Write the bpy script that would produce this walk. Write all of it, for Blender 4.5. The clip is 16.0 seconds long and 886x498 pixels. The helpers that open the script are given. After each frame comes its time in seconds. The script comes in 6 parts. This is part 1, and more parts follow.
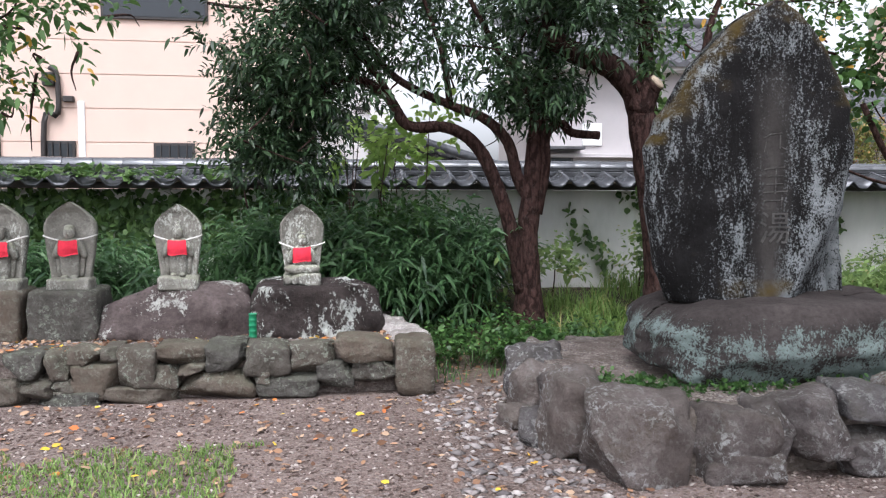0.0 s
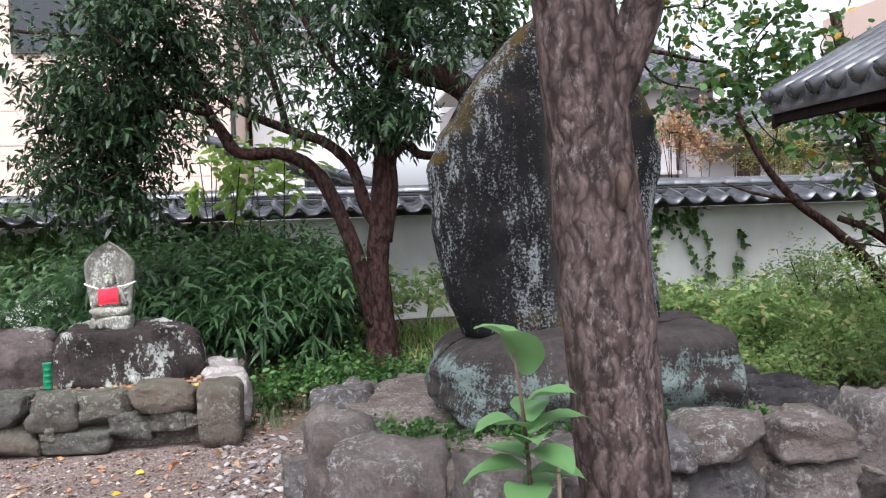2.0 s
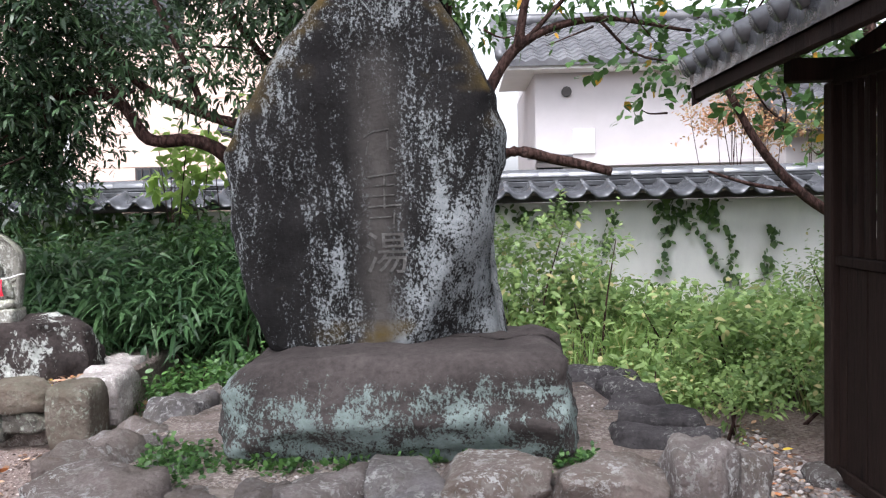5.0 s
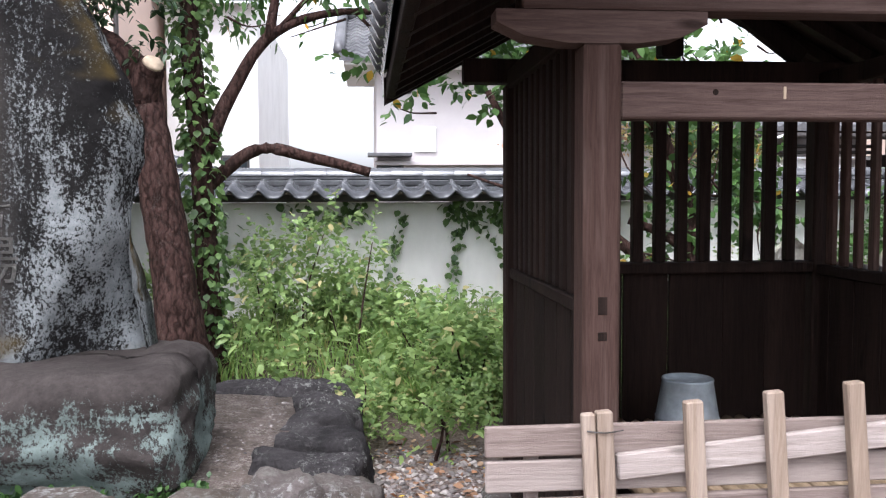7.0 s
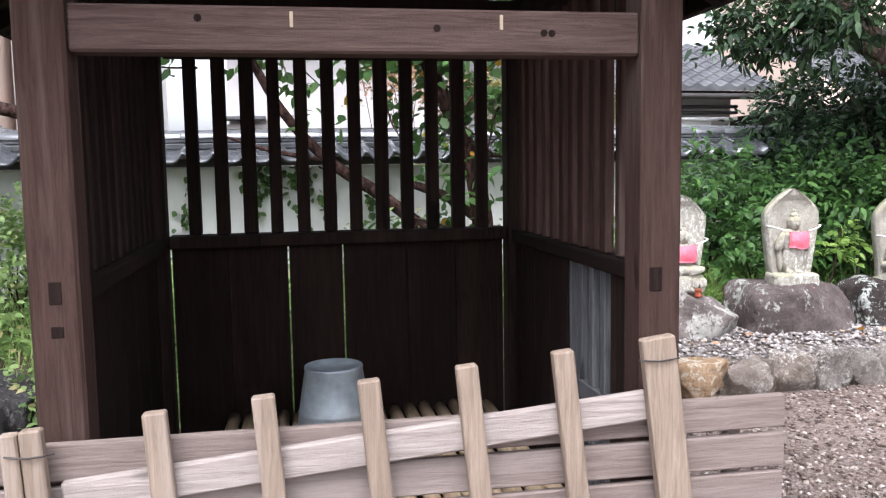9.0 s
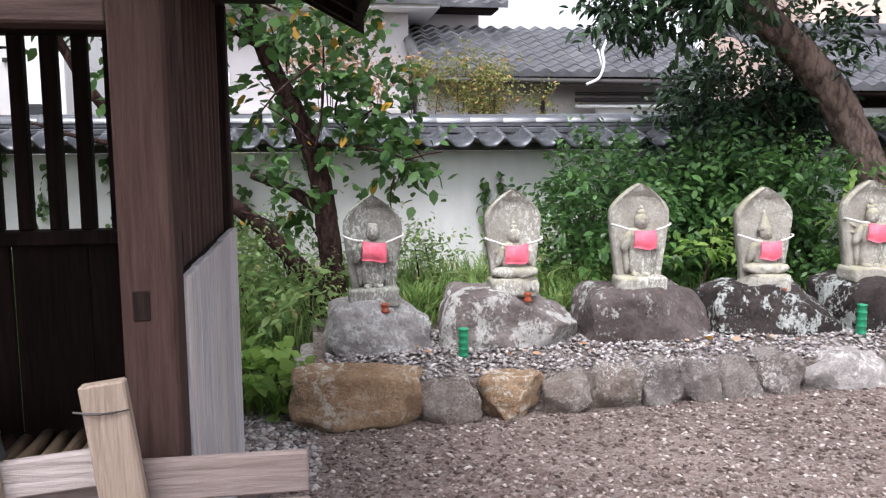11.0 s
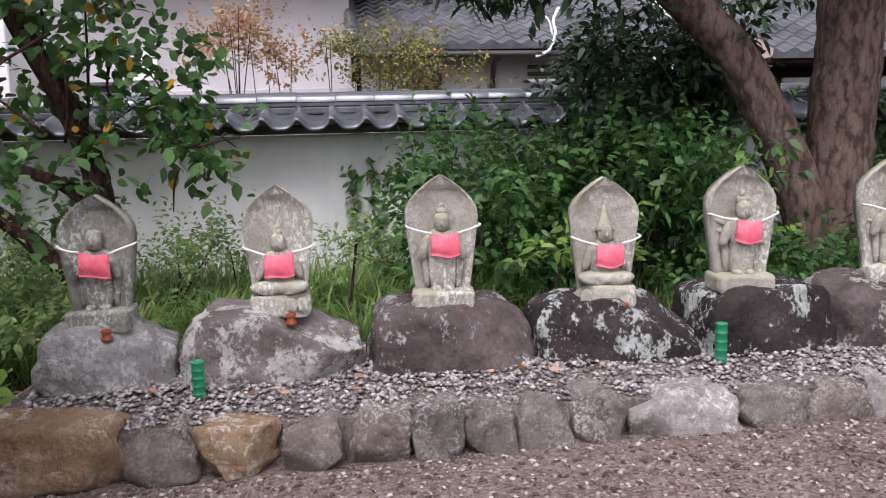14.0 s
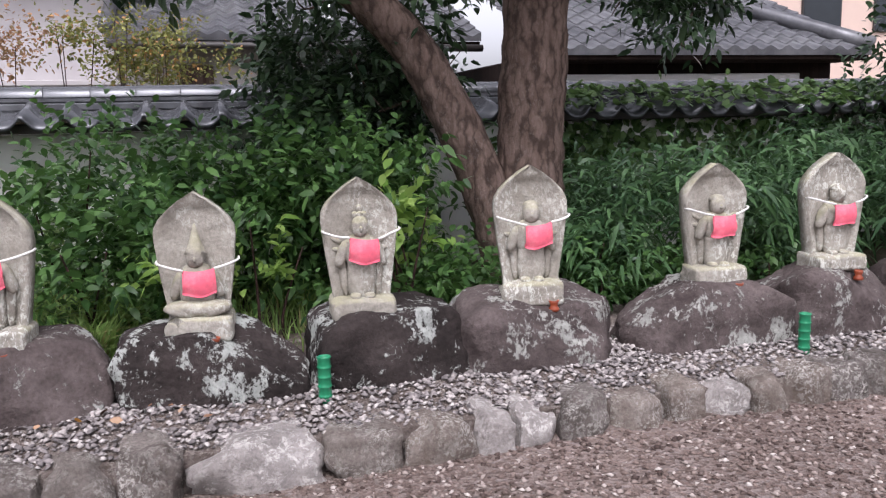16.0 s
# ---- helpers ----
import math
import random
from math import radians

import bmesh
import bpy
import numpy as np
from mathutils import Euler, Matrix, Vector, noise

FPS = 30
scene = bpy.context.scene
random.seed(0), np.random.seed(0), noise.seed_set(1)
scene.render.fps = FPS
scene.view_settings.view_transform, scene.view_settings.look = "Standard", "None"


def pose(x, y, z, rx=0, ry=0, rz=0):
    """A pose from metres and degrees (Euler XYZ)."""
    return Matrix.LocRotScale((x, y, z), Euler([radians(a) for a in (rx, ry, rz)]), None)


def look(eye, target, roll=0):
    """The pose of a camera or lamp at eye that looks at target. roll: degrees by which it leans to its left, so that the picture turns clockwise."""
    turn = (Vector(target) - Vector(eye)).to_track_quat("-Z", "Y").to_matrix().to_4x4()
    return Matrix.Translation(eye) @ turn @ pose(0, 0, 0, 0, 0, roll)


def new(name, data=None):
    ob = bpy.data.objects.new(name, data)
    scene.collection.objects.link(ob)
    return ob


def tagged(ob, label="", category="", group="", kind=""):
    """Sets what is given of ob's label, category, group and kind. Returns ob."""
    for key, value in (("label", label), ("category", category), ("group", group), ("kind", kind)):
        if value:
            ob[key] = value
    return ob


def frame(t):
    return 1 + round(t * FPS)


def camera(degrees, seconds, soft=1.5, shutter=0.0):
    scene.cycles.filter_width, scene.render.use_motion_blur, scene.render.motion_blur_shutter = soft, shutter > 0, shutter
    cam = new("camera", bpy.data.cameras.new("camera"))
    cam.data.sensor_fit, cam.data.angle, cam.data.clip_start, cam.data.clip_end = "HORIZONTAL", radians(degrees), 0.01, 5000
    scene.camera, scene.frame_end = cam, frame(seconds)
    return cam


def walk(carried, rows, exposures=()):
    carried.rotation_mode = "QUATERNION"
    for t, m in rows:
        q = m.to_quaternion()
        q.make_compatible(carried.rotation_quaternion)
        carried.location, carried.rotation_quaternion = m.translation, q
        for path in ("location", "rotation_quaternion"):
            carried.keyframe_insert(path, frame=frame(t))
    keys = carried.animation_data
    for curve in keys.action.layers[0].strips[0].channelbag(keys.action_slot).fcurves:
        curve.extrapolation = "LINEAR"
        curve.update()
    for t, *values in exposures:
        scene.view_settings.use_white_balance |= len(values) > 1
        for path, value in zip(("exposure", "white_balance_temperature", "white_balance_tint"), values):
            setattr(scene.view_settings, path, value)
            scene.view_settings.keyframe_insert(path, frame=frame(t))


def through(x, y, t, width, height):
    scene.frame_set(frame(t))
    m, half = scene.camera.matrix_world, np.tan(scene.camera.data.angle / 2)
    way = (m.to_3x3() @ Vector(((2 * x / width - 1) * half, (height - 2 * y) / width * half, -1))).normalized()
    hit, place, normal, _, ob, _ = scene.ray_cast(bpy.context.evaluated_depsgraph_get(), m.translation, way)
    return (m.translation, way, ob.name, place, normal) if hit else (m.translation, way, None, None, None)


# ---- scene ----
cam = camera(56.7, 16.0, 1.2)
METRES, EYE, TILT, LEAN, TURN = 9.6, 1.4, 0.0, 0.0, -7.9
ROWS = [
    (0.0, 0.0, 0.0, 0.0, 0.01, -4.12, -0.2),
    (0.5, 0.0309, 0.013, -0.002, 1.34, -3.22, 0.8),
    (1.0, 0.064, 0.0261, 0.0, 0.16, -2.63, 0.7),
    (1.5, 0.0967, 0.0345, 0.0002, 0.25, -2.38, 0.83),
    (2.0, 0.1231, 0.0451, 0.0001, -0.56, -2.4, 1.86),
    (2.5, 0.1488, 0.0639, -0.0004, -2.84, -3.26, 1.52),
    (3.0, 0.1745, 0.0747, -0.0012, -2.16, -4.47, 0.1),
    (5.5, 0.3106, 0.1372, -0.0015, 10.45, -2.76, 1.86),
    (6.0, 0.3355, 0.1506, 0.0001, 7.55, -3.08, 0.99),
    (6.5, 0.3658, 0.1597, 0.0005, 6.07, -3.42, 0.7),
    (7.0, 0.3942, 0.1678, 0.0009, 2.57, -3.35, 0.27),
    (7.5, 0.4233, 0.1821, 0.0011, -1.02, -3.2, 0.04),
    (8.0, 0.454, 0.1901, -0.0013, -2.15, -3.49, -0.55),
    (8.5, 0.4849, 0.2017, -0.0002, -1.35, -4.68, -0.04),
    (9.0, 0.5121, 0.2195, -0.0025, -2.36, -5.76, 0.93),
    (9.5, 0.5409, 0.2328, -0.002, -2.96, -6.51, 0.78),
    (12.0, 0.6864, 0.2929, -0.0012, 0.13, -6.93, 1.0),
    (12.5, 0.7044, 0.3161, -0.0002, -0.12, -7.84, 2.11),
    (13.0, 0.7232, 0.3293, -0.0005, 1.62, -8.11, 1.47),
    (13.5, 0.7475, 0.3412, 0.0017, 2.75, -8.04, 1.69),
    (14.0, 0.773, 0.3554, -0.0003, 0.76, -8.15, 1.42),
    (14.5, 0.8044, 0.3708, 0.0014, -3.51, -8.46, 2.26),
    (15.0, 0.8398, 0.3794, 0.002, -5.52, -8.73, 2.5),
    (15.5, 0.8728, 0.3887, 0.0016, -7.1, -8.88, 2.1),
    (16.0, 0.9033, 0.4007, 0.0035, -8.43, -8.93, 1.3),
]
walk(cam, [(t, pose(0, 0, EYE, TILT, LEAN, TURN) @ pose(METRES * x, METRES * y, METRES * z, 90 + pitch, roll, yaw)) for t, x, y, z, yaw, pitch, roll in ROWS], [(0.0, 1.1, 6000, 14), (3.0, 1.47, 6000, 14), (5.5, 1.56, 6050, 15), (8.0, 1.66, 6000, 14), (9.5, 1.58, 6000, 13), (12.0, 1.05, 6050, 17), (14.5, 0.8, 6100, 20), (16.0, 0.85, 6100, 20)])

# ---- world and sun: an overcast day ----
world = bpy.data.worlds.new("world")
scene.world = world
world.use_nodes = True
wn = world.node_tree.nodes
wl = world.node_tree.links
sky = wn.new("ShaderNodeTexSky")
sky.sky_type, sky.sun_disc = "NISHITA", False
sky.sun_elevation, sky.sun_rotation = radians(58), radians(200)
sky.air_density, sky.dust_density, sky.ozone_density = 1.0, 4.0, 1.0
grey = wn.new("ShaderNodeHueSaturation")
grey.inputs["Saturation"].default_value = 0.12
wl.new(sky.outputs[0], grey.inputs["Color"])
wl.new(grey.outputs[0], wn["Background"].inputs[0])
wn["Background"].inputs[1].default_value = 0.15
sun_data = bpy.data.lights.new("sun", "SUN")
sun_data.energy, sun_data.angle, sun_data.color = 1.1, radians(30), (1.0, 0.97, 0.93)
sun = new("sun", sun_data)
sun.matrix_world = look((0, 0, 0), (math.sin(radians(200)) * -0.53, math.cos(radians(200)) * -0.53, -0.85))

# ---- materials ----


class Nodes:
    """A small helper that strings shader nodes together."""

    def __init__(self, name):
        self.m = bpy.data.materials.new(name)
        self.m.use_nodes = True
        self.t = self.m.node_tree
        self.bsdf = self.t.nodes["Principled BSDF"]
        self.co = self.t.nodes.new("ShaderNodeTexCoord").outputs["Object"]

    def n(self, kind, **inputs):
        node = self.t.nodes.new(kind)
        for k, v in inputs.items():
            self.put(node, k.replace("_", " "), v)
        return node

    def put(self, node, key, v):
        sock = node.inputs[int(key)] if key.isdigit() else node.inputs[key]
        if isinstance(v, bpy.types.NodeSocket):
            self.t.links.new(v, sock)
        else:
            sock.default_value = v

    def noise(self, scale, detail=6, rough=0.6, stretch=(1, 1, 1), co=None, warp=0.0):
        mp = self.n("ShaderNodeMapping", Vector=co or self.co)
        mp.inputs["Scale"].default_value = stretch
        return self.n("ShaderNodeTexNoise", Vector=mp.outputs[0], Scale=scale, Detail=detail, Roughness=rough, Distortion=warp).outputs[0]

    def ramp(self, fac, *stops):
        r = self.n("ShaderNodeValToRGB", Fac=fac)
        e = r.color_ramp.elements
        while len(e) < len(stops):
            e.new(0.5)
        for i, (p, c) in enumerate(stops):
            e[i].position = p
            e[i].color = (c, c, c, 1) if isinstance(c, (int, float)) else (*c, 1)
        return r.outputs[0]

    def mix(self, fac, a, b, how="MIX"):
        x = self.t.nodes.new("ShaderNodeMixRGB")
        x.blend_type = how
        for k, v in zip((0, 1, 2), (fac, a, b)):
            if isinstance(v, bpy.types.NodeSocket):
                self.t.links.new(v, x.inputs[k])
            else:
                x.inputs[k].default_value = v if k == 0 else (*v, 1)
        return x.outputs[0]

    def bump(self, height, strength, distance, below=None):
        b = self.n("ShaderNodeBump", Height=height, Strength=strength, Distance=distance)
        if below:
            self.t.links.new(below, b.inputs["Normal"])
        return b.outputs[0]

    def done(self, color, rough, normal=None, metal=0.0, spec=0.5):
        self.put(self.bsdf, "Base Color", color if isinstance(color, bpy.types.NodeSocket) else (*color, 1))
        self.put(self.bsdf, "Roughness", rough)
        self.put(self.bsdf, "Metallic", metal)
        self.put(self.bsdf, "Specular IOR Level", spec)
        if normal:
            self.put(self.bsdf, "Normal", normal)
        return self.m


def stone_mat(name, dark, light, lichen, amount, scale=3.0, spots=18.0, streak=1.0, moss=None, mossy=0.0, tint=0.0, blots=1.0, wide=0.0, relief=1.0):
    """Weathered stone: mottled ground colour, lichen patches in two sizes, a little moss on top."""
    k = Nodes(name)
    away = k.n("ShaderNodeVectorMath", **{"0": k.n("ShaderNodeObjectInfo").outputs["Random"], "1": (37.0, 53.0, 71.0)})
    away.operation = "MULTIPLY"
    k.co = k.n("ShaderNodeVectorMath", **{"0": k.co, "1": away.outputs[0]}).outputs[0]
    c = k.ramp(k.noise(scale, 8, 0.65), (0.3, dark), (0.7, light))
    c = k.mix(k.ramp(k.noise(scale * 14, 4, 0.7), (0.35, 0.0), (0.75, 0.55)), c, [v * 0.55 for v in dark])
    if tint:
        info = k.n("ShaderNodeObjectInfo").outputs["Random"]
        c = k.mix(k.ramp(info, (0.0, 0.0), (1.0, tint)), c, (0.24, 0.17, 0.12))
        c = k.mix(k.ramp(k.n("ShaderNodeMath", **{"0": info, "1": 0.37}).outputs[0], (0.3, 0.35), (1.0, 0.0)), c, (0.06, 0.06, 0.06))
    big = k.ramp(k.noise(scale * 0.8, 3, 0.5, (1, 1, streak)), (0.42 - wide, 0.0), (0.6 - wide, 1.0))
    fine = k.ramp(k.noise(spots, 7, 0.75, (1, 1, streak), warp=0.4), (0.56 - amount * 0.14, 0.0), (0.62 - amount * 0.12, 1.0))
    f = k.mix(1.0, big, fine, "MULTIPLY")
    blot = k.ramp(k.noise(scale * 4.2, 3, 0.5, warp=0.4), (0.60, 0.0), (0.63, min(1.0, amount * blots)))
    c = k.mix(k.mix(1.0, f, blot, "LIGHTEN"), c, lichen)
    if moss:
        geo = k.n("ShaderNodeNewGeometry")
        up = k.n("ShaderNodeSeparateXYZ", Vector=geo.outputs["Normal"]).outputs[2]
        mm = k.mix(1.0, k.ramp(up, (0.12, 0.0), (0.42, mossy)), k.ramp(k.noise(7, 5), (0.35, 0.0), (0.6, 1.0)), "MULTIPLY")
        c = k.mix(mm, c, moss)
    nrm = k.bump(k.noise(scale * 9, 9, 0.75), 1.0 * relief, 0.02, k.bump(k.noise(scale * 2.2, 5), 0.8 * relief, 0.07))
    return k.done(c, 0.95, nrm, spec=0.1)


def crust_mat(name, dark, light, lichen, cover, mask_scale, mask_stretch, grain, moss=None, panel=None, low=None, relief=1.0, weight=0.2):
    """Dark stone under a granular lichen crust: solid where it is thick, breaking into specks at its edges."""
    k = Nodes(name)
    xyz = k.n("ShaderNodeSeparateXYZ", Vector=k.co)
    if not panel:
        away = k.n("ShaderNodeVectorMath", **{"0": k.n("ShaderNodeObjectInfo").outputs["Random"], "1": (37.0, 53.0, 71.0)})
        away.operation = "MULTIPLY"
        k.co = k.n("ShaderNodeVectorMath", **{"0": k.co, "1": away.outputs[0]}).outputs[0]
    c = k.ramp(k.noise(3.0, 8, 0.65), (0.3, dark), (0.7, light))
    c = k.mix(k.ramp(k.noise(38, 5, 0.7), (0.4, 0.0), (0.72, 0.5)), c, [v * 0.45 for v in dark])
    thick = k.ramp(k.noise(mask_scale, 4, 0.6, mask_stretch, warp=0.5), (0.30, 0.0), (0.70, 1.0))
    if low:
        band = k.n("ShaderNodeMapRange", Value=xyz.outputs[2], **{"From Min": low[0], "From Max": low[1]}).outputs[0]
        thick = k.mix(1.0, thick, k.ramp(band, (0.0, low[2]), (1.0, low[3])), "MULTIPLY")
    specks = k.noise(grain, 9, 0.78, (1, 1, 0.8), warp=0.3)
    runs = k.noise(grain * 0.28, 5, 0.65, (1, 1, 0.28), warp=0.3)
    sum1 = k.n("ShaderNodeMath", **{"0": specks, "1": 0.70})
    sum1.operation = "MULTIPLY"
    sum2 = k.n("ShaderNodeMath", **{"0": runs, "1": 0.30})
    sum2.operation = "MULTIPLY"
    mixed = k.n("ShaderNodeMath", **{"0": sum1.outputs[0], "1": sum2.outputs[0]}).outputs[0]
    edge = k.n("ShaderNodeMath", **{"0": thick, "1": weight})
    edge.operation = "MULTIPLY"
    tot = k.n("ShaderNodeMath", **{"0": mixed, "1": edge.outputs[0]}).outputs[0]
    crust = k.ramp(tot, (0.745 - cover * 0.2, 0.0), (0.785 - cover * 0.2, 1.0))
    if panel:
        x0, half, z0, z1 = panel
        off = k.n("ShaderNodeMath", **{"0": xyz.outputs[0], "1": -x0}).outputs[0]
        mag = k.n("ShaderNodeMath", **{"0": off})
        mag.operation = "ABSOLUTE"
        wob = k.n("ShaderNodeMath", **{"0": k.noise(9, 5, 0.7), "1": 0.10})
        wob.operation = "MULTIPLY"
        dist = k.n("ShaderNodeMath", **{"0": mag.outputs[0], "1": wob.outputs[0]}).outputs[0]
        side = k.ramp(k.n("ShaderNodeMapRange", Value=dist, **{"From Min": half, "From Max": half + 0.12}).outputs[0], (0.0, 1.0), (1.0, 0.0))
        tall = k.ramp(k.n("ShaderNodeMapRange", Value=xyz.outputs[2], **{"From Min": z0, "From Max": z1}).outputs[0], (0.0, 1.0), (0.75, 1.0), (1.0, 0.0))
        dressed = k.mix(1.0, side, tall, "MULTIPLY")
        crust = k.mix(dressed, crust, (0.0, 0.0, 0.0))
        c = k.mix(dressed, c, k.ramp(k.noise(12, 7, 0.7, (1, 1, 0.4)), (0.3, (0.030, 0.027, 0.025)), (0.7, (0.062, 0.057, 0.053))))
    tone = k.ramp(k.noise(20, 6, 0.7), (0.3, [v * 0.55 for v in lichen]), (0.7, lichen))
    c = k.mix(crust, c, tone)
    if moss:
        up = k.n("ShaderNodeSeparateXYZ", Vector=k.n("ShaderNodeNewGeometry").outputs["Normal"]).outputs[2]
        mm = k.mix(1.0, k.ramp(up, (0.10, 0.0), (0.40, 1.0)), k.ramp(k.noise(7, 5), (0.35, 0.0), (0.6, 1.0)), "MULTIPLY")
        c = k.mix(mm, c, moss)
    nrm = k.bump(k.noise(42, 9, 0.75), 0.8 * relief, 0.012, k.bump(k.noise(6.5, 5), 0.7 * relief, 0.05))
    return k.done(c, 0.93, k.bump(crust, 0.5, 0.004, nrm), spec=0.12)


def wood_mat(name, dark, light, along="z", wear=0.3, worn=(0.35, 0.3, 0.27)):
    k = Nodes(name)
    s = {"z": (1, 1, 0.06), "x": (0.06, 1, 1), "y": (1, 0.06, 1)}[along]
    info = k.n("ShaderNodeObjectInfo").outputs["Random"]
    shift = k.n("ShaderNodeVectorMath", **{"0": k.co})
    k.t.links.new(info, shift.inputs[1])
    grain = k.noise(75, 8, 0.75, s, shift.outputs[0], 0.6)
    c = k.ramp(grain, (0.3, dark), (0.68, light))
    patch = k.ramp(k.noise(5, 5, 0.6, s, shift.outputs[0]), (0.5, 0.0), (0.72, wear))
    c = k.mix(patch, c, worn)
    c = k.mix(k.ramp(info, (0, 0.0), (1, 0.4)), c, dark)
    knots = k.ramp(k.noise(9, 1, 0.3, [0.4 if v < 1 else 1.6 for v in s], shift.outputs[0]), (0.73, 0.0), (0.78, 0.8))
    c = k.mix(knots, c, [v * 0.4 for v in dark])
    return k.done(c, 0.85, k.bump(grain, 0.8, 0.006), spec=0.12)


def leaf_mat(name, dark, light, gloss=0.45, odd=None, odd_share=0.05, through=0.25):
    k = Nodes(name)
    rnd = k.n("ShaderNodeNewGeometry").outputs["Random Per Island"]
    c = k.ramp(rnd, (0.0, dark), (0.9, light))
    c = k.mix(k.ramp(k.noise(1.2, 3), (0.35, 0.0), (0.7, 0.5)), c, [v * 0.6 for v in dark])
    if odd:
        c = k.mix(k.ramp(rnd, (1 - odd_share - 0.005, 0.0), (1 - odd_share, 1.0)), c, odd)
    k.done(c, gloss, None, spec=0.3)
    tr = k.n("ShaderNodeBsdfTranslucent", Color=k.mix(0.5, c, [min(1, v * 1.5) for v in light]))
    mx = k.n("ShaderNodeMixShader", Fac=through, **{"1": k.bsdf.outputs[0], "2": tr.outputs[0]})
    k.t.links.new(mx.outputs[0], k.t.nodes["Material Output"].inputs[0])
    return k.m


def bark_mat(name, dark, light, lichen, share, scale=30, depth=0.02):
    k = Nodes(name)
    plates = k.n("ShaderNodeTexVoronoi", Vector=k.n("ShaderNodeMapping", Vector=k.mix(0.06, k.co, k.n("ShaderNodeTexNoise", Vector=k.co, Scale=14.0).outputs["Color"]), Scale=(1, 1, 0.30)).outputs[0], Scale=scale)
    crack = k.ramp(plates.outputs["Distance"], (0.15, 1.0), (0.75, 0.0))
    c = k.ramp(k.noise(scale * 0.7, 7, 0.7, (1, 1, 0.3)), (0.3, dark), (0.72, light))
    c = k.mix(k.ramp(crack, (0.0, 0.75), (0.55, 0.0)), c, [v * 0.35 for v in dark])
    li = k.mix(1.0, k.ramp(k.noise(5, 3), (0.4, 0.0), (0.6, 1.0)), k.ramp(k.noise(60, 8, 0.8, (1, 1, 0.5)), (0.52, 0.0), (0.66, share * 0.7)), "MULTIPLY")
    c = k.mix(li, c, lichen)
    return k.done(c, 0.9, k.bump(crack, 0.55, depth, k.bump(k.noise(75, 7, 0.75, (1, 1, 0.4)), 0.8, 0.010)), spec=0.08)


def plain_mat(name, color, rough, spread=0.25, scale=8.0, bump=0.2, metal=0.0, stain=None, stain_amount=0.0, stretch=(1, 1, 1)):
    k = Nodes(name)
    c = k.ramp(k.noise(scale, 6, 0.6, stretch), (0.3, [v * (1 - spread) for v in color]), (0.7, [min(1, v * (1 + spread * 0.5)) for v in color]))
    if stain:
        c = k.mix(k.ramp(k.noise(scale * 0.35, 7, 0.7, stretch), (0.48, 0.0), (0.7, stain_amount)), c, stain)
    return k.done(c, rough, k.bump(k.noise(scale * 10, 5), bump, 0.01), metal)


def ground_mat():
    """Trodden earth with fine gravel; a mossy lawn by the path and litter under the garden plants."""
    k = Nodes("earth")
    c = k.ramp(k.noise(0.9, 7, 0.6), (0.3, (0.105, 0.074, 0.062)), (0.7, (0.225, 0.170, 0.148)))
    grit = k.n("ShaderNodeTexVoronoi", Vector=k.co, Scale=55.0)
    gc = k.n("ShaderNodeSeparateXYZ", Vector=grit.outputs["Color"]).outputs[0]
    c = k.mix(k.ramp(gc, (0.3, 0.0), (1.0, 0.5)), c, (0.27, 0.235, 0.22))
    c = k.mix(k.ramp(gc, (0.0, 0.6), (0.3, 0.0)), c, (0.09, 0.07, 0.06))
    xyz = k.n("ShaderNodeSeparateXYZ", Vector=k.co)
    wob = k.n("ShaderNodeMath", **{"0": xyz.outputs[1], "1": k.noise(2.5, 4)}).outputs[0]
    soil = k.ramp(k.n("ShaderNodeMapRange", Value=wob, **{"From Min": 6.0, "From Max": 7.0}).outputs[0], (0, 0.0), (1, 1.0))
    c = k.mix(soil, c, k.ramp(k.noise(6, 6), (0.3, (0.030, 0.028, 0.016)), (0.7, (0.095, 0.075, 0.048))))
    n = k.bump(grit.outputs["Distance"], 0.9, 0.015, k.bump(k.noise(9, 8, 0.7), 0.6, 0.02))
    return k.done(c, 0.95, n, spec=0.2)


EARTH = ground_mat()
GRAVEL_BED = stone_mat("gravel_bed", (0.135, 0.105, 0.09), (0.32, 0.265, 0.235), (0.42, 0.37, 0.33), 0.5, 8, 60)
PEBBLE = Nodes("pebble")
PEBBLE = (lambda k: k.done(k.mix(k.ramp(k.noise(40, 4), (0.3, 0.0), (0.7, 0.4)), k.ramp(k.n("ShaderNodeNewGeometry").outputs["Random Per Island"], (0.0, (0.09, 0.08, 0.08)), (0.5, (0.27, 0.24, 0.23)), (1.0, (0.50, 0.46, 0.43))), (0.16, 0.14, 0.13)), 0.85, None, spec=0.3))(PEBBLE)
GRIT = Nodes("grit")
GRIT = (lambda k: k.done(k.ramp(k.n("ShaderNodeNewGeometry").outputs["Random Per Island"], (0.0, (0.048, 0.032, 0.027)), (0.6, (0.19, 0.142, 0.122)), (0.9, (0.34, 0.285, 0.255)), (1.0, (0.50, 0.45, 0.41))), 0.9, None, spec=0.25))(GRIT)
LITTER = Nodes("litter")
LITTER = (lambda k: k.done(k.ramp(k.n("ShaderNodeNewGeometry").outputs["Random Per Island"], (0.0, (0.10, 0.05, 0.03)), (0.55, (0.30, 0.17, 0.10)), (0.85, (0.42, 0.30, 0.20)), (0.93, (0.45, 0.14, 0.04)), (0.97, (0.62, 0.45, 0.05))), 0.8, None, spec=0.3))(LITTER)
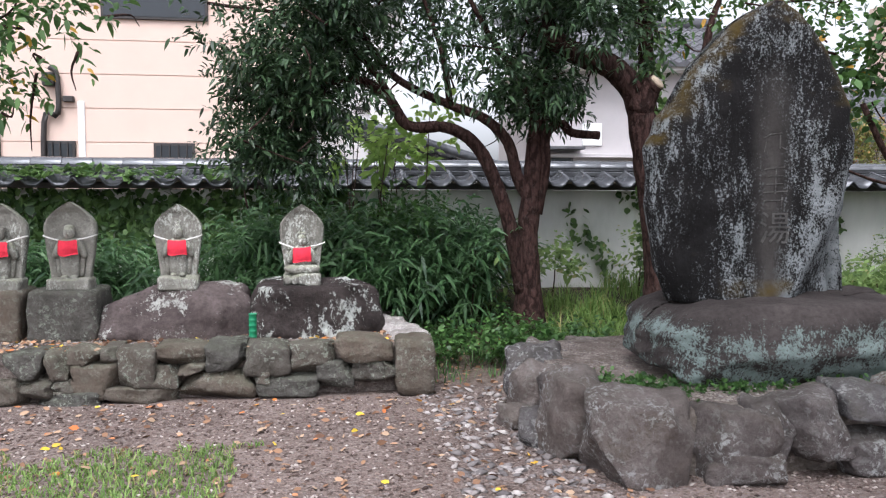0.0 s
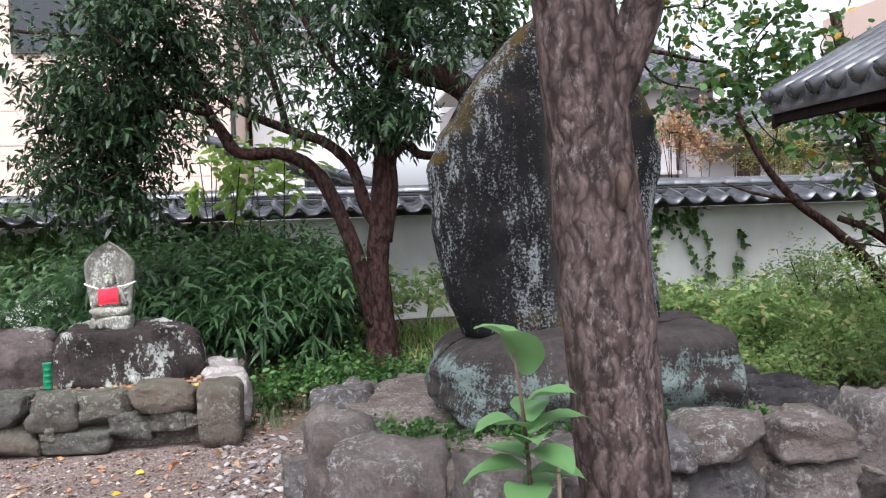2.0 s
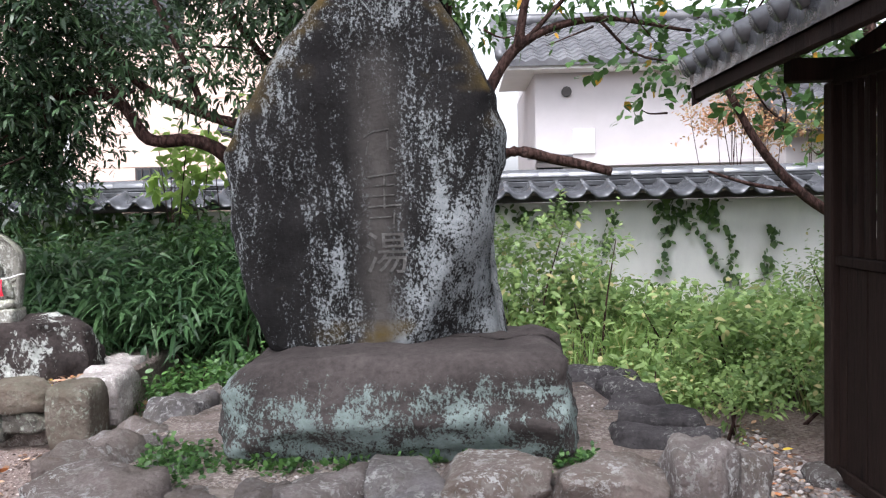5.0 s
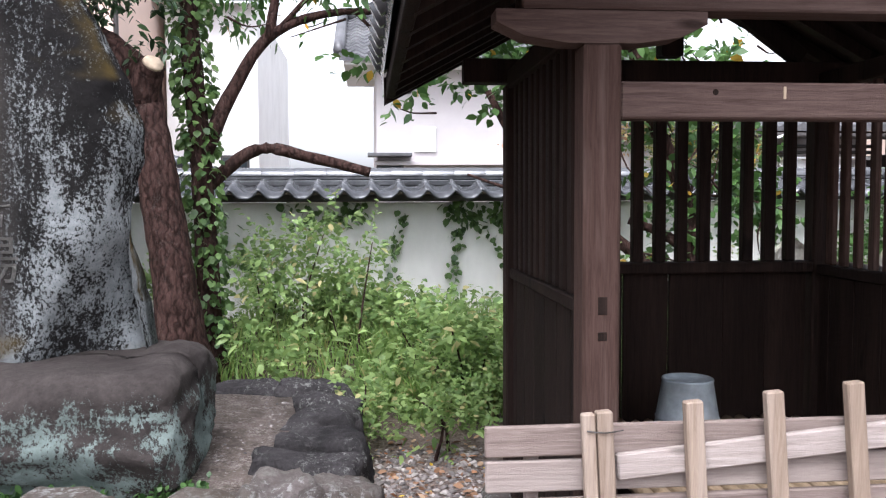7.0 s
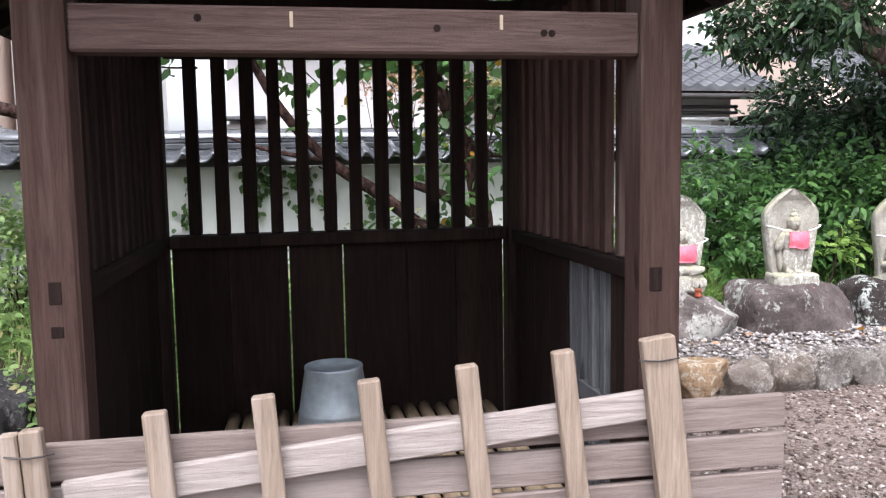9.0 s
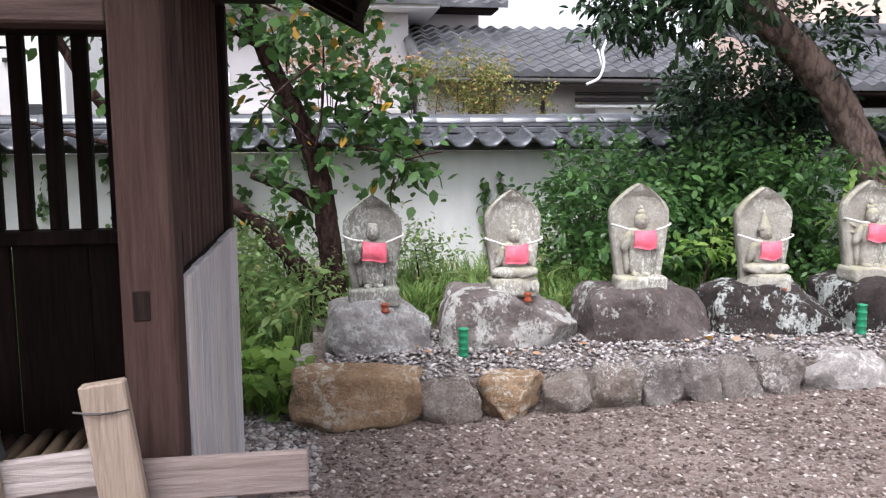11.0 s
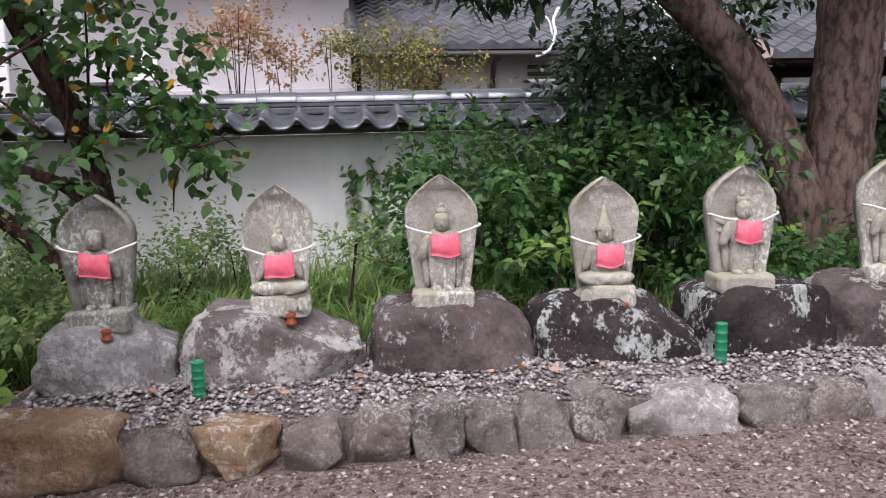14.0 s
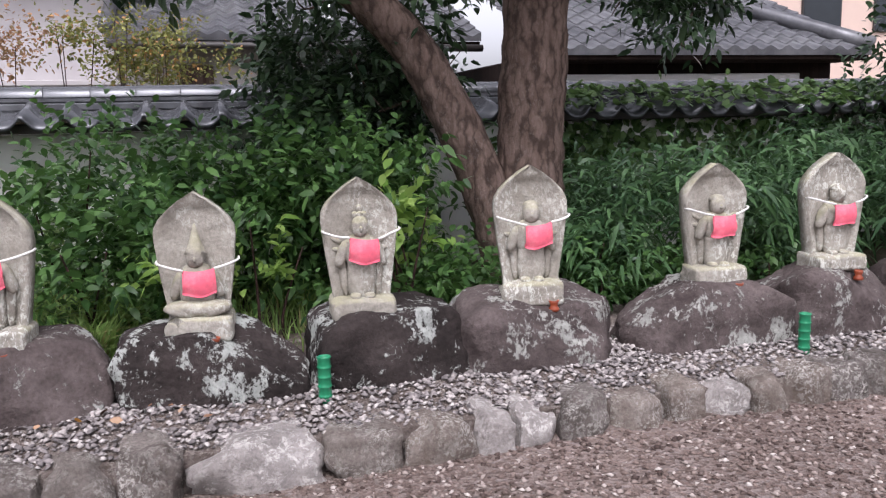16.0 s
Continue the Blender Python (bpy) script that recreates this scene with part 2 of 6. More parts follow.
STELE = crust_mat("stele_stone", (0.007, 0.0065, 0.0065), (0.022, 0.020, 0.020), (0.26, 0.28, 0.285), 0.73, 2.8, (1, 1, 0.38), 85, (0.055, 0.038, 0.011), (0.05, 0.07, 0.0, 1.45), relief=0.7, weight=0.17)
STROKE = stone_mat("cut_stroke", (0.075, 0.072, 0.068), (0.16, 0.153, 0.145), (0.22, 0.22, 0.21), 0.2, 6, 40)
BASE_STONE = crust_mat("base_stone", (0.022, 0.018, 0.017), (0.075, 0.064, 0.060), (0.19, 0.235, 0.22), 0.58, 4.2, (0.7, 1, 1.2), 80, None, None, (0.34, 0.46, 1.0, 0.0), 0.7, 0.28)
MOUND_STONE = stone_mat("mound_stone", (0.060, 0.055, 0.056), (0.21, 0.192, 0.195), (0.34, 0.34, 0.33), 0.3, 4, 30, 1.0, (0.10, 0.09, 0.07), 0.35, 0.3, 0.5)
SLATE = stone_mat("dark_slab", (0.022, 0.020, 0.021), (0.085, 0.078, 0.080), (0.20, 0.20, 0.19), 0.15, 4, 40, 1.0, None, 0, 0, 0.3)
WALL_STONE = stone_mat("wall_stone", (0.058, 0.054, 0.047), (0.185, 0.175, 0.155), (0.28, 0.30, 0.25), 0.25, 5, 30, 1.0, (0.12, 0.13, 0.09), 0.35, 0.35, 0.4)
KERB_STONE = stone_mat("kerb_stone", (0.17, 0.14, 0.122), (0.55, 0.485, 0.44), (0.66, 0.62, 0.57), 0.45, 6, 60, 1.0, None, 0, 0.35, 0.6, 0.0, 1.3)
OCHRE_STONE = stone_mat("ochre_stone", (0.26, 0.16, 0.09), (0.48, 0.34, 0.22), (0.55, 0.50, 0.42), 0.3, 4, 20)
PALE_STONE = stone_mat("pale_stone", (0.30, 0.27, 0.25), (0.58, 0.53, 0.50), (0.68, 0.65, 0.61), 0.3, 5, 26)
DARK_BOULDER = crust_mat("dark_boulder", (0.016, 0.013, 0.012), (0.075, 0.060, 0.056), (0.50, 0.52, 0.48), 0.22, 4.5, (1, 1, 1), 34, None, None, None, 1.3, 0.30)
GREY_BOULDER = crust_mat("grey_boulder", (0.045, 0.034, 0.032), (0.17, 0.138, 0.130), (0.44, 0.44, 0.40), 0.17, 4.2, (1, 1, 1), 38, None, None, None, 1.3, 0.30)
BROWN_BOULDER = crust_mat("brown_boulder", (0.10, 0.082, 0.076), (0.33, 0.28, 0.26), (0.56, 0.54, 0.50), 0.40, 3.2, (1, 1, 1), 34, None, None, None, 1.3, 0.30)
PALE_BOULDER = stone_mat("pale_boulder", (0.20, 0.185, 0.175), (0.44, 0.42, 0.40), (0.58, 0.57, 0.54), 0.4, 4, 20)
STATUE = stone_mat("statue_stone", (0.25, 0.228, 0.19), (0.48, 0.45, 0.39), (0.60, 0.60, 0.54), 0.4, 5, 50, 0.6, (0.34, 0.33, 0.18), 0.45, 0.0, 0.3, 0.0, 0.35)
# Copy of the statue stone with shade mixed into its colours.
STATUE_SHADED = stone_mat("statue_stone_shaded", (0.14, 0.135, 0.115), (0.33, 0.315, 0.275), (0.50, 0.51, 0.46), 0.4, 5, 50, 0.6, (0.25, 0.27, 0.17), 0.4, 0.0, 0.5, 0.0, 0.35)
MORTAR = stone_mat("mortar", (0.15, 0.125, 0.105), (0.32, 0.275, 0.24), (0.38, 0.34, 0.30), 0.2, 6, 30)
BIB_RED = plain_mat("red_cotton", (0.72, 0.03, 0.06), 0.9, 0.15, 40, 0.3)
BIB_PINK = plain_mat("faded_red_cotton", (0.80, 0.13, 0.19), 0.9, 0.15, 30, 0.3, stain=(0.85, 0.32, 0.36), stain_amount=0.6)
CORD = plain_mat("white_cord", (0.72, 0.70, 0.66), 0.9, 0.2, 40)
GLAZE = plain_mat("red_brown_glaze", (0.26, 0.055, 0.022), 0.3, 0.3, 20, 0.05)
GREEN_PLASTIC = plain_mat("green_plastic", (0.015, 0.22, 0.10), 0.4, 0.15, 20, 0.05)
PLASTER = plain_mat("grey_plaster", (0.72, 0.71, 0.68), 0.9, 0.12, 3, 0.15, stain=(0.50, 0.51, 0.47), stain_amount=0.7, stretch=(1, 1, 0.5))
WHITE_PLASTER = plain_mat("white_plaster", (0.86, 0.85, 0.84), 0.9, 0.06, 1.5, 0.05, stain=(0.6, 0.58, 0.57), stain_amount=0.5)
GREY_WALL = plain_mat("grey_house_wall", (0.50, 0.47, 0.47), 0.9, 0.1, 1.0, 0.05, stain=(0.42, 0.39, 0.38), stain_amount=0.6)
PINK_WALL = plain_mat("cream_facade", (0.66, 0.50, 0.42), 0.8, 0.05, 1.2, 0.05)
ROOF_TILE = plain_mat("smoked_roof_tile", (0.085, 0.088, 0.096), 0.27, 0.5, 6, 0.08, metal=0.35, stain=(0.22, 0.225, 0.23), stain_amount=0.5)
HOUSE_TILE = plain_mat("house_roof_tile", (0.11, 0.11, 0.118), 0.38, 0.5, 3, 0.1, metal=0.3, stain=(0.24, 0.24, 0.24), stain_amount=0.6)
# Near-black brown wood, far darker than HUT_POST and HUT_BEAM.
HUT_WOOD = wood_mat("dark_brown_boards", (0.0055, 0.0035, 0.003), (0.026, 0.0155, 0.0125), "z", 0.3, (0.075, 0.045, 0.036))
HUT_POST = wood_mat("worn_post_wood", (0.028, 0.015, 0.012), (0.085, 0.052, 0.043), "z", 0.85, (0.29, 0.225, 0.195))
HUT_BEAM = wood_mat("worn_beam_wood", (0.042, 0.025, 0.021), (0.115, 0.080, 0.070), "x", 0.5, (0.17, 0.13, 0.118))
GREY_BOARD = wood_mat("silvered_boards", (0.20, 0.185, 0.19), (0.62, 0.58, 0.58), "z", 0.8, (0.72, 0.62, 0.50))
LATTICE = wood_mat("grey_lattice", (0.05, 0.05, 0.055), (0.17, 0.17, 0.18), "z", 0.4, (0.24, 0.24, 0.25))
PLANK = wood_mat("silvered_planks", (0.13, 0.098, 0.086), (0.30, 0.245, 0.222), "x", 0.6, (0.46, 0.41, 0.38))
RAIL = wood_mat("splintered_rail", (0.20, 0.165, 0.15), (0.54, 0.475, 0.445), "x", 0.6, (0.66, 0.62, 0.59))
PICKET = wood_mat("sawn_pickets", (0.17, 0.125, 0.095), (0.36, 0.285, 0.225), "z", 0.7, (0.40, 0.345, 0.31))
BAMBOO = wood_mat("dry_bamboo", (0.20, 0.14, 0.09), (0.42, 0.32, 0.22), "y", 0.3, (0.3, 0.25, 0.2))
ZINC = plain_mat("galvanised_steel", (0.30, 0.34, 0.37), 0.6, 0.35, 14, 0.1, metal=0.35, stain=(0.30, 0.30, 0.29), stain_amount=0.6)
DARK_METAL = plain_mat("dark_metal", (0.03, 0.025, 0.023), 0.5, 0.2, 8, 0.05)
GLASS = plain_mat("window_glass", (0.02, 0.025, 0.03), 0.08, 0.1, 3, 0.0)
WHITE_PAINT = plain_mat("white_paint", (0.8, 0.8, 0.8), 0.6, 0.05, 8, 0.02)
ORANGE_WALL = plain_mat("terracotta_panel", (0.62, 0.25, 0.14), 0.8, 0.1, 4, 0.05)
BARK_NEAR = bark_mat("cherry_bark", (0.045, 0.030, 0.027), (0.155, 0.115, 0.106), (0.36, 0.32, 0.31), 0.8, 50, 0.014)
BARK_DARK = bark_mat("dark_bark", (0.024, 0.013, 0.011), (0.085, 0.048, 0.041), (0.26, 0.23, 0.21), 0.25, 40, 0.014)
BARK_GREY = bark_mat("grey_brown_bark", (0.085, 0.058, 0.046), (0.20, 0.145, 0.12), (0.36, 0.33, 0.3), 0.35, 26, 0.012)
CUT_WOOD = plain_mat("cut_wood", (0.42, 0.33, 0.24), 0.9, 0.3, 20, 0.2)
LEAF_DARK = leaf_mat("evergreen_leaf", (0.010, 0.026, 0.012), (0.065, 0.115, 0.050), 0.33, None, 0, 0.15)
LEAF_MID = leaf_mat("shrub_leaf", (0.016, 0.050, 0.013), (0.10, 0.20, 0.052), 0.42)
LEAF_WEED = leaf_mat("weed_leaf", (0.065, 0.13, 0.034), (0.31, 0.42, 0.155), 0.45, (0.42, 0.36, 0.18), 0.06, 0.38)
LEAF_BRIGHT = leaf_mat("young_leaf", (0.13, 0.24, 0.045), (0.34, 0.48, 0.13), 0.5, None, 0, 0.5)
LEAF_SAPLING = leaf_mat("sapling_leaf", (0.07, 0.16, 0.055), (0.14, 0.26, 0.10), 0.45)
LEAF_CHERRY = leaf_mat("cherry_leaf", (0.024, 0.065, 0.018), (0.105, 0.20, 0.055), 0.45, (0.50, 0.27, 0.03), 0.03)
LEAF_BAMBOO = leaf_mat("bamboo_grass_leaf", (0.022, 0.060, 0.024), (0.115, 0.215, 0.085), 0.4)
LEAF_IVY = leaf_mat("ivy_leaf", (0.035, 0.075, 0.025), (0.14, 0.23, 0.07), 0.45)
LEAF_YELLOW = leaf_mat("yellowing_leaf", (0.09, 0.12, 0.03), (0.32, 0.31, 0.10), 0.6, (0.45, 0.24, 0.10), 0.12)
LEAF_RUSSET = leaf_mat("russet_leaf", (0.22, 0.20, 0.09), (0.52, 0.27, 0.16), 0.6)
GRASS = leaf_mat("grass_blade", (0.07, 0.145, 0.030), (0.28, 0.40, 0.12), 0.55, (0.34, 0.28, 0.13), 0.08, 0.35)

# ---- mesh helpers ----
R = np.random.RandomState(7)


def mesh(name, V, F, smooth=True):
    me = bpy.data.meshes.new(name)
    me.from_pydata([tuple(v) for v in V], [], [tuple(f) for f in F])
    if smooth:
        me.polygons.foreach_set("use_smooth", [True] * len(me.polygons))
    me.update()
    return me


def tri_mesh(name, V, F, smooth=False):
    """A mesh from large arrays of places and triangles."""
    me = bpy.data.meshes.new(name)
    V, F = np.asarray(V, np.float32), np.asarray(F, np.int32)
    me.vertices.add(len(V))
    me.vertices.foreach_set("co", V.ravel())
    me.loops.add(F.size)
    me.loops.foreach_set("vertex_index", F.ravel())
    me.polygons.add(len(F))
    me.polygons.foreach_set("loop_start", np.arange(0, F.size, 3, dtype=np.int32))
    if smooth:
        me.polygons.foreach_set("use_smooth", np.ones(len(F), bool))
    me.update(calc_edges=True)
    return me


def ob_of(name, me, material, parent=None, label="", category="", group="", kind=""):
    if material and not me.materials:
        me.materials.append(material)
    o = new(name, me)
    if parent:
        o.parent = parent
    return tagged(o, label, category, group, kind)


def thing(name, x=0, y=0, z=0, label="", category="", group="", kind=""):
    e = new(name)
    e.empty_display_size = 0.1
    e.location = (x, y, z)
    bpy.context.view_layer.update()
    return tagged(e, label, category, group, kind)


def join(*pieces):
    V, F = [], []
    for v, f in pieces:
        n = len(V)
        V += [tuple(p) for p in v]
        F += [tuple(i + n for i in q) for q in f]
    return V, F


def box(x0, x1, y0, y1, z0, z1, b=0.006):
    """A box with chamfered edges."""
    b = min(b, (x1 - x0) / 3, (y1 - y0) / 3, (z1 - z0) / 3)
    bm = bmesh.new()
    bmesh.ops.create_cube(bm, size=1)
    for v in bm.verts:
        v.co = ((x0 + x1) / 2 + v.co.x * (x1 - x0), (y0 + y1) / 2 + v.co.y * (y1 - y0), (z0 + z1) / 2 + v.co.z * (z1 - z0))
    if b > 0:
        bmesh.ops.bevel(bm, geom=bm.edges[:], offset=b, segments=1, affect="EDGES")
    V = [tuple(v.co) for v in bm.verts]
    F = [tuple(v.index for v in f.verts) for f in bm.faces]
    bm.free()
    return V, F


def moved(vf, m):
    return [tuple(m @ Vector(v)) for v in vf[0]], vf[1]


def smooth_path(P, n):
    P = [np.array(p, float) for p in P]
    P = [2 * P[0] - P[1]] + P + [2 * P[-1] - P[-2]]
    out = []
    for i in range(1, len(P) - 2):
        a, b, c, d = P[i - 1 : i + 3]
        for j in range(n):
            t = j / n
            out.append(0.5 * (2 * b + (c - a) * t + (2 * a - 5 * b + 4 * c - d) * t * t + (3 * b - a - 3 * c + d) * t ** 3))
    return out + [P[-2]]


def tube(P, r0, r1, sides=10, n=4, knobs=0.12, flare=0.0, cap=True):
    """A tapered limb along the points P, uneven as wood is."""
    P = smooth_path(P, n)
    V, F = [], []
    side = Vector((1, 0.1, 0))
    for i, p in enumerate(P):
        t = i / (len(P) - 1)
        d = Vector(P[min(i + 1, len(P) - 1)] - P[max(i - 1, 0)]).normalized()
        u = d.cross(side)
        if u.length < 0.1:
            u = d.cross(Vector((0, 1, 0)))
        u.normalize()
        w = d.cross(u)
        r = r0 + (r1 - r0) * t + flare * r0 * max(0, 1 - t * 6) ** 2
        for j in range(sides):
            a = 2 * math.pi * j / sides
            q = Vector(p) + (u * math.cos(a) + w * math.sin(a)) * r
            k = 1 + knobs * noise.noise(q * (1.1 / max(r, 0.03))) + knobs * 0.5 * noise.noise(q * (2.7 / max(r, 0.03)))
            V.append(tuple(Vector(p) + (q - Vector(p)) * k))
    for i in range(len(P) - 1):
        for j in range(sides):
            a, b = i * sides + j, i * sides + (j + 1) % sides
            F.append((a, b, b + sides, a + sides))
    if cap:
        F.append(tuple(range(len(V) - sides, len(V))))
        F.append(tuple(reversed(range(sides))))
    return V, F


def blob(w, d, h, n=8, p=4.0, rough=0.06, seed=0, freq=2.2, flat=0.0, facets=0):
    """A rounded, uneven stone that stands on z = 0: a box blown towards a ball (p is how boxy)."""
    rs = np.random.RandomState(seed + 11)
    cuts = [(Vector(rs.normal(0, 1, 3)).normalized(), rs.uniform(0.86, 1.12)) for _ in range(facets)]
    V, F, seen = [], [], {}
    off = Vector((seed * 3.7, seed * 1.3, seed * 2.1))
    for ax in range(3):
        for sg in (-1, 1):
            for i in range(n):
                for j in range(n):
                    q = []
                    for a, b in ((i, j), (i + 1, j), (i + 1, j + 1), (i, j + 1)):
                        c = [0, 0, 0]
                        c[ax] = sg * n
                        c[(ax + 1) % 3], c[(ax + 2) % 3] = 2 * a - n, 2 * b - n
                        key = tuple(c)
                        if key not in seen:
                            s = Vector(c) / n
                            ln = sum(abs(v) ** p for v in s) ** (1 / p)
                            s = s / ln
                            for nn, dd in cuts:
                                e = s.dot(nn) - dd
                                if e > 0:
                                    s = s - nn * e
                            s = s * (1 + rough * noise.noise(s * freq + off) * 2 + rough * 0.7 * noise.noise(s * freq * 2.6 + off) + rough * 0.4 * noise.noise(s * freq * 6.0 + off))
                            if s.z > 0 and flat:
                                s.z = min(s.z, 1 - flat + (s.z - 1 + flat) * 0.25)
                            seen[key] = len(V)
                            V.append((s.x * w / 2, s.y * d / 2, (s.z + 1) * h / 2))
                        q.append(seen[key])
                    F.append(q if sg > 0 else q[::-1])
    return V, F


def leaves(P, D, size, wide=0.4, droop=0.25, spread=0.3, rs=R):
    """Bent leaves of four triangles: P their feet, D the way they point."""
    P, D = np.asarray(P, float), np.asarray(D, float)
    n = len(P)
    D = D + rs.normal(0, spread, (n, 3))
    D /= np.linalg.norm(D, axis=1)[:, None] + 1e-9
    up = rs.normal(0, 0.5, (n, 3)) + (0, 0, 1)
    S = np.cross(D, up)
    S /= np.linalg.norm(S, axis=1)[:, None] + 1e-9
    N = np.cross(S, D)
    L = (size * rs.uniform(0.65, 1.25, n))[:, None]
    W = L * wide * 0.5
    low, high = P + D * L * 0.30, P + D * L * 0.66 - np.array([0, 0, 1]) * L * droop * 0.4
    V = np.stack([P, low - S * W, low + S * W, high - S * W * 0.86 + N * W * 0.15, high + S * W * 0.86 + N * W * 0.15, P + D * L - np.array([0, 0, 1]) * L * droop], 1).reshape(-1, 3)
    b = (np.arange(n) * 6)[:, None]
    F = np.concatenate([b + q for q in ((0, 2, 1), (1, 2, 4), (1, 4, 3), (3, 4, 5))], 1).reshape(-1, 3)
    return V, F


def gather(parts):
    V, F, k = [], [], 0
    for v, f in parts:
        V.append(v)
        F.append(f + k)
        k += len(v)
    return np.concatenate(V), np.concatenate(F)


def sprays(C, count, reach, per, size, wide=0.4, droop=0.25, rs=R, rise=0.2, length=0.3):
    """Leafy twigs scattered about the centres C: each centre is x, y, z and its own reach factor."""
    C = np.asarray(C, float)
    pick = rs.randint(0, len(C), count)
    off = rs.normal(0, 1, (count, 3))
    off /= np.linalg.norm(off, axis=1)[:, None]
    off *= (rs.uniform(0, 1, count) ** 0.45)[:, None]
    foot = C[pick, :3] + off * np.asarray(reach) * C[pick, 3:4]
    way = off * 0.8 + rs.normal(0, 0.45, (count, 3)) + (0, 0, rise)
    way /= np.linalg.norm(way, axis=1)[:, None]
    ln = rs.uniform(0.5, 1.2, count) * length
    t = np.linspace(0.1, 1.0, per)
    P = foot[:, None] + way[:, None] * (t[None, :, None] * ln[:, None, None])
    out = rs.normal(0, 1, (count, per, 3))
    out -= way[:, None] * (out * way[:, None]).sum(2, keepdims=True)
    out /= np.linalg.norm(out, axis=2)[:, :, None]
    D = out * 0.8 + way[:, None] * 0.6
    return leaves(P.reshape(-1, 3), D.reshape(-1, 3), size, wide, droop, 0.15, rs)


def blades(P, size, wide, lean, rs=R):
    """Arching grass blades of three triangles from the feet P."""
    P = np.asarray(P, float)
    n = len(P)
    a = rs.uniform(0, 2 * math.pi, n)
    D = np.stack([np.cos(a), np.sin(a), np.zeros(n)], 1)
    S = np.stack([-np.sin(a), np.cos(a), np.zeros(n)], 1) * (wide / 2)
    L = (size * rs.uniform(0.5, 1.2, n))[:, None]
    k = (lean * rs.uniform(0.3, 1.3, n))[:, None]
    up = np.array([0, 0, 1.0])
    m = P + up * L * 0.6 + D * L * k * 0.35
    tip = P + up * L * (1 - 0.25 * k) + D * L * k
    V = np.stack([P - S, P + S, m - S * 0.9, m + S * 0.9, tip], 1).reshape(-1, 3)
    b = (np.arange(n) * 5)[:, None]
    F = np.concatenate([b + q for q in ((0, 1, 3), (0, 3, 2), (2, 3, 4))], 1).reshape(-1, 3)
    return V, F


def ground_z(x, y):
    t = min(1, max(0, (y - 5.6) / 2.4))
    lift = 0.026 * min(4.5, max(0, x - 6.3)) * min(1, max(0, (y - 3.0) / 2.2))
    return 0.02 + lift * (1 - t) + 0.30 * t * t * (3 - 2 * t) + 0.012 * noise.noise(Vector((x * 1.3, y * 1.3, 0)))


def origin(o):
    v = Vector((0, 0, 0))
    while o:
        v += o.location
        o = o.parent
    return v


def part(name, vf, material, parent, label="", smooth=False, kind=""):
    """One mesh under a thing or a part; its places are given in the world."""
    o = origin(parent)
    if isinstance(vf[0], np.ndarray):
        me = tri_mesh(name, vf[0] - np.array(o), vf[1], smooth)
    else:
        me = mesh(name, [(v[0] - o.x, v[1] - o.y, v[2] - o.z) for v in vf[0]], vf[1], smooth)
    return ob_of(name, me, material, parent, label, kind=kind)


def stone_piece(parent, name, x0, x1, y0, y1, z0, z1, material, seed, p=5.0, rough=0.07, n=4, turn=0.0, facets=3):
    vf = blob(x1 - x0, y1 - y0, z1 - z0, n, p, rough, seed, 1.6, 0, facets)
    m = Matrix.Translation(((x0 + x1) / 2, (y0 + y1) / 2, z0)) @ Matrix.Rotation(turn, 4, "Z")
    return part(name, moved(vf, m), material, parent, smooth=True)


# ---- ground ----
gx = np.concatenate([[-2500, -400, -80, -30], np.arange(-10, 22, 0.25), [40, 90, 400, 2500]])
gy = np.concatenate([[-2500, -400, -80, -20, -6, -2], np.arange(0, 10, 0.25), [14, 30, 90, 400, 2500]])
GV = [(x, y, ground_z(x, y) if -10 <= x <= 22 and -2 <= y <= 10 else (0.32 if y > 8 else 0.02)) for y in gy for x in gx]
GF = [(j * len(gx) + i, j * len(gx) + i + 1, (j + 1) * len(gx) + i + 1, (j + 1) * len(gx) + i) for j in range(len(gy) - 1) for i in range(len(gx) - 1)]
ob_of("ground", mesh("ground", GV, GF), EARTH, None, "trodden brown earth with fine gravel", "ground", kind="structure")


def scatter(x0, x1, y0, y1, n, size, zf, rs, flat=0.5):
    """Loose stones: squashed uneven eight-sided pebbles."""
    base = np.array([(1, 0, 0), (0, 1, 0), (-1, 0, 0), (0, -1, 0), (0, 0, 1), (0, 0, -1)], float)
    tris = np.array([(0, 1, 4), (1, 2, 4), (2, 3, 4), (3, 0, 4), (1, 0, 5), (2, 1, 5), (3, 2, 5), (0, 3, 5)])
    x, y = rs.uniform(x0, x1, n), rs.uniform(y0, y1, n)
    z = np.array([zf(a, b) for a, b in zip(x, y)])
    s = size * rs.uniform(0.35, 1.0, n) ** 1.3
    a = rs.uniform(0, 6.28, n)
    V = base[None] * (s[:, None, None] * rs.uniform(0.6, 1.2, (n, 6, 1)))
    V[:, :, 2] *= flat
    ca, sa = np.cos(a)[:, None], np.sin(a)[:, None]
    X, Y = V[:, :, 0] * ca - V[:, :, 1] * sa, V[:, :, 0] * sa + V[:, :, 1] * ca
    T = rs.normal(0, 0.3, (n, 1))
    V = np.stack([X + x[:, None], Y + y[:, None], V[:, :, 2] + X * T + (z + s * flat * 0.25)[:, None]], 2).reshape(-1, 3)
    F = (tris[None] + (np.arange(n) * 6)[:, None, None]).reshape(-1, 3)
    return V, F


def fallen(x0, x1, y0, y1, n, size, zf, rs):
    x, y = rs.uniform(x0, x1, n), rs.uniform(y0, y1, n)
    P = np.stack([x, y, [zf(a, b) + 0.008 for a, b in zip(x, y)]], 1)
    a = rs.uniform(0, 6.28, n)
    return leaves(P, np.stack([np.cos(a), np.sin(a), rs.uniform(-0.05, 0.25, n)], 1), size, 0.5, 0.05, 0.1, rs)


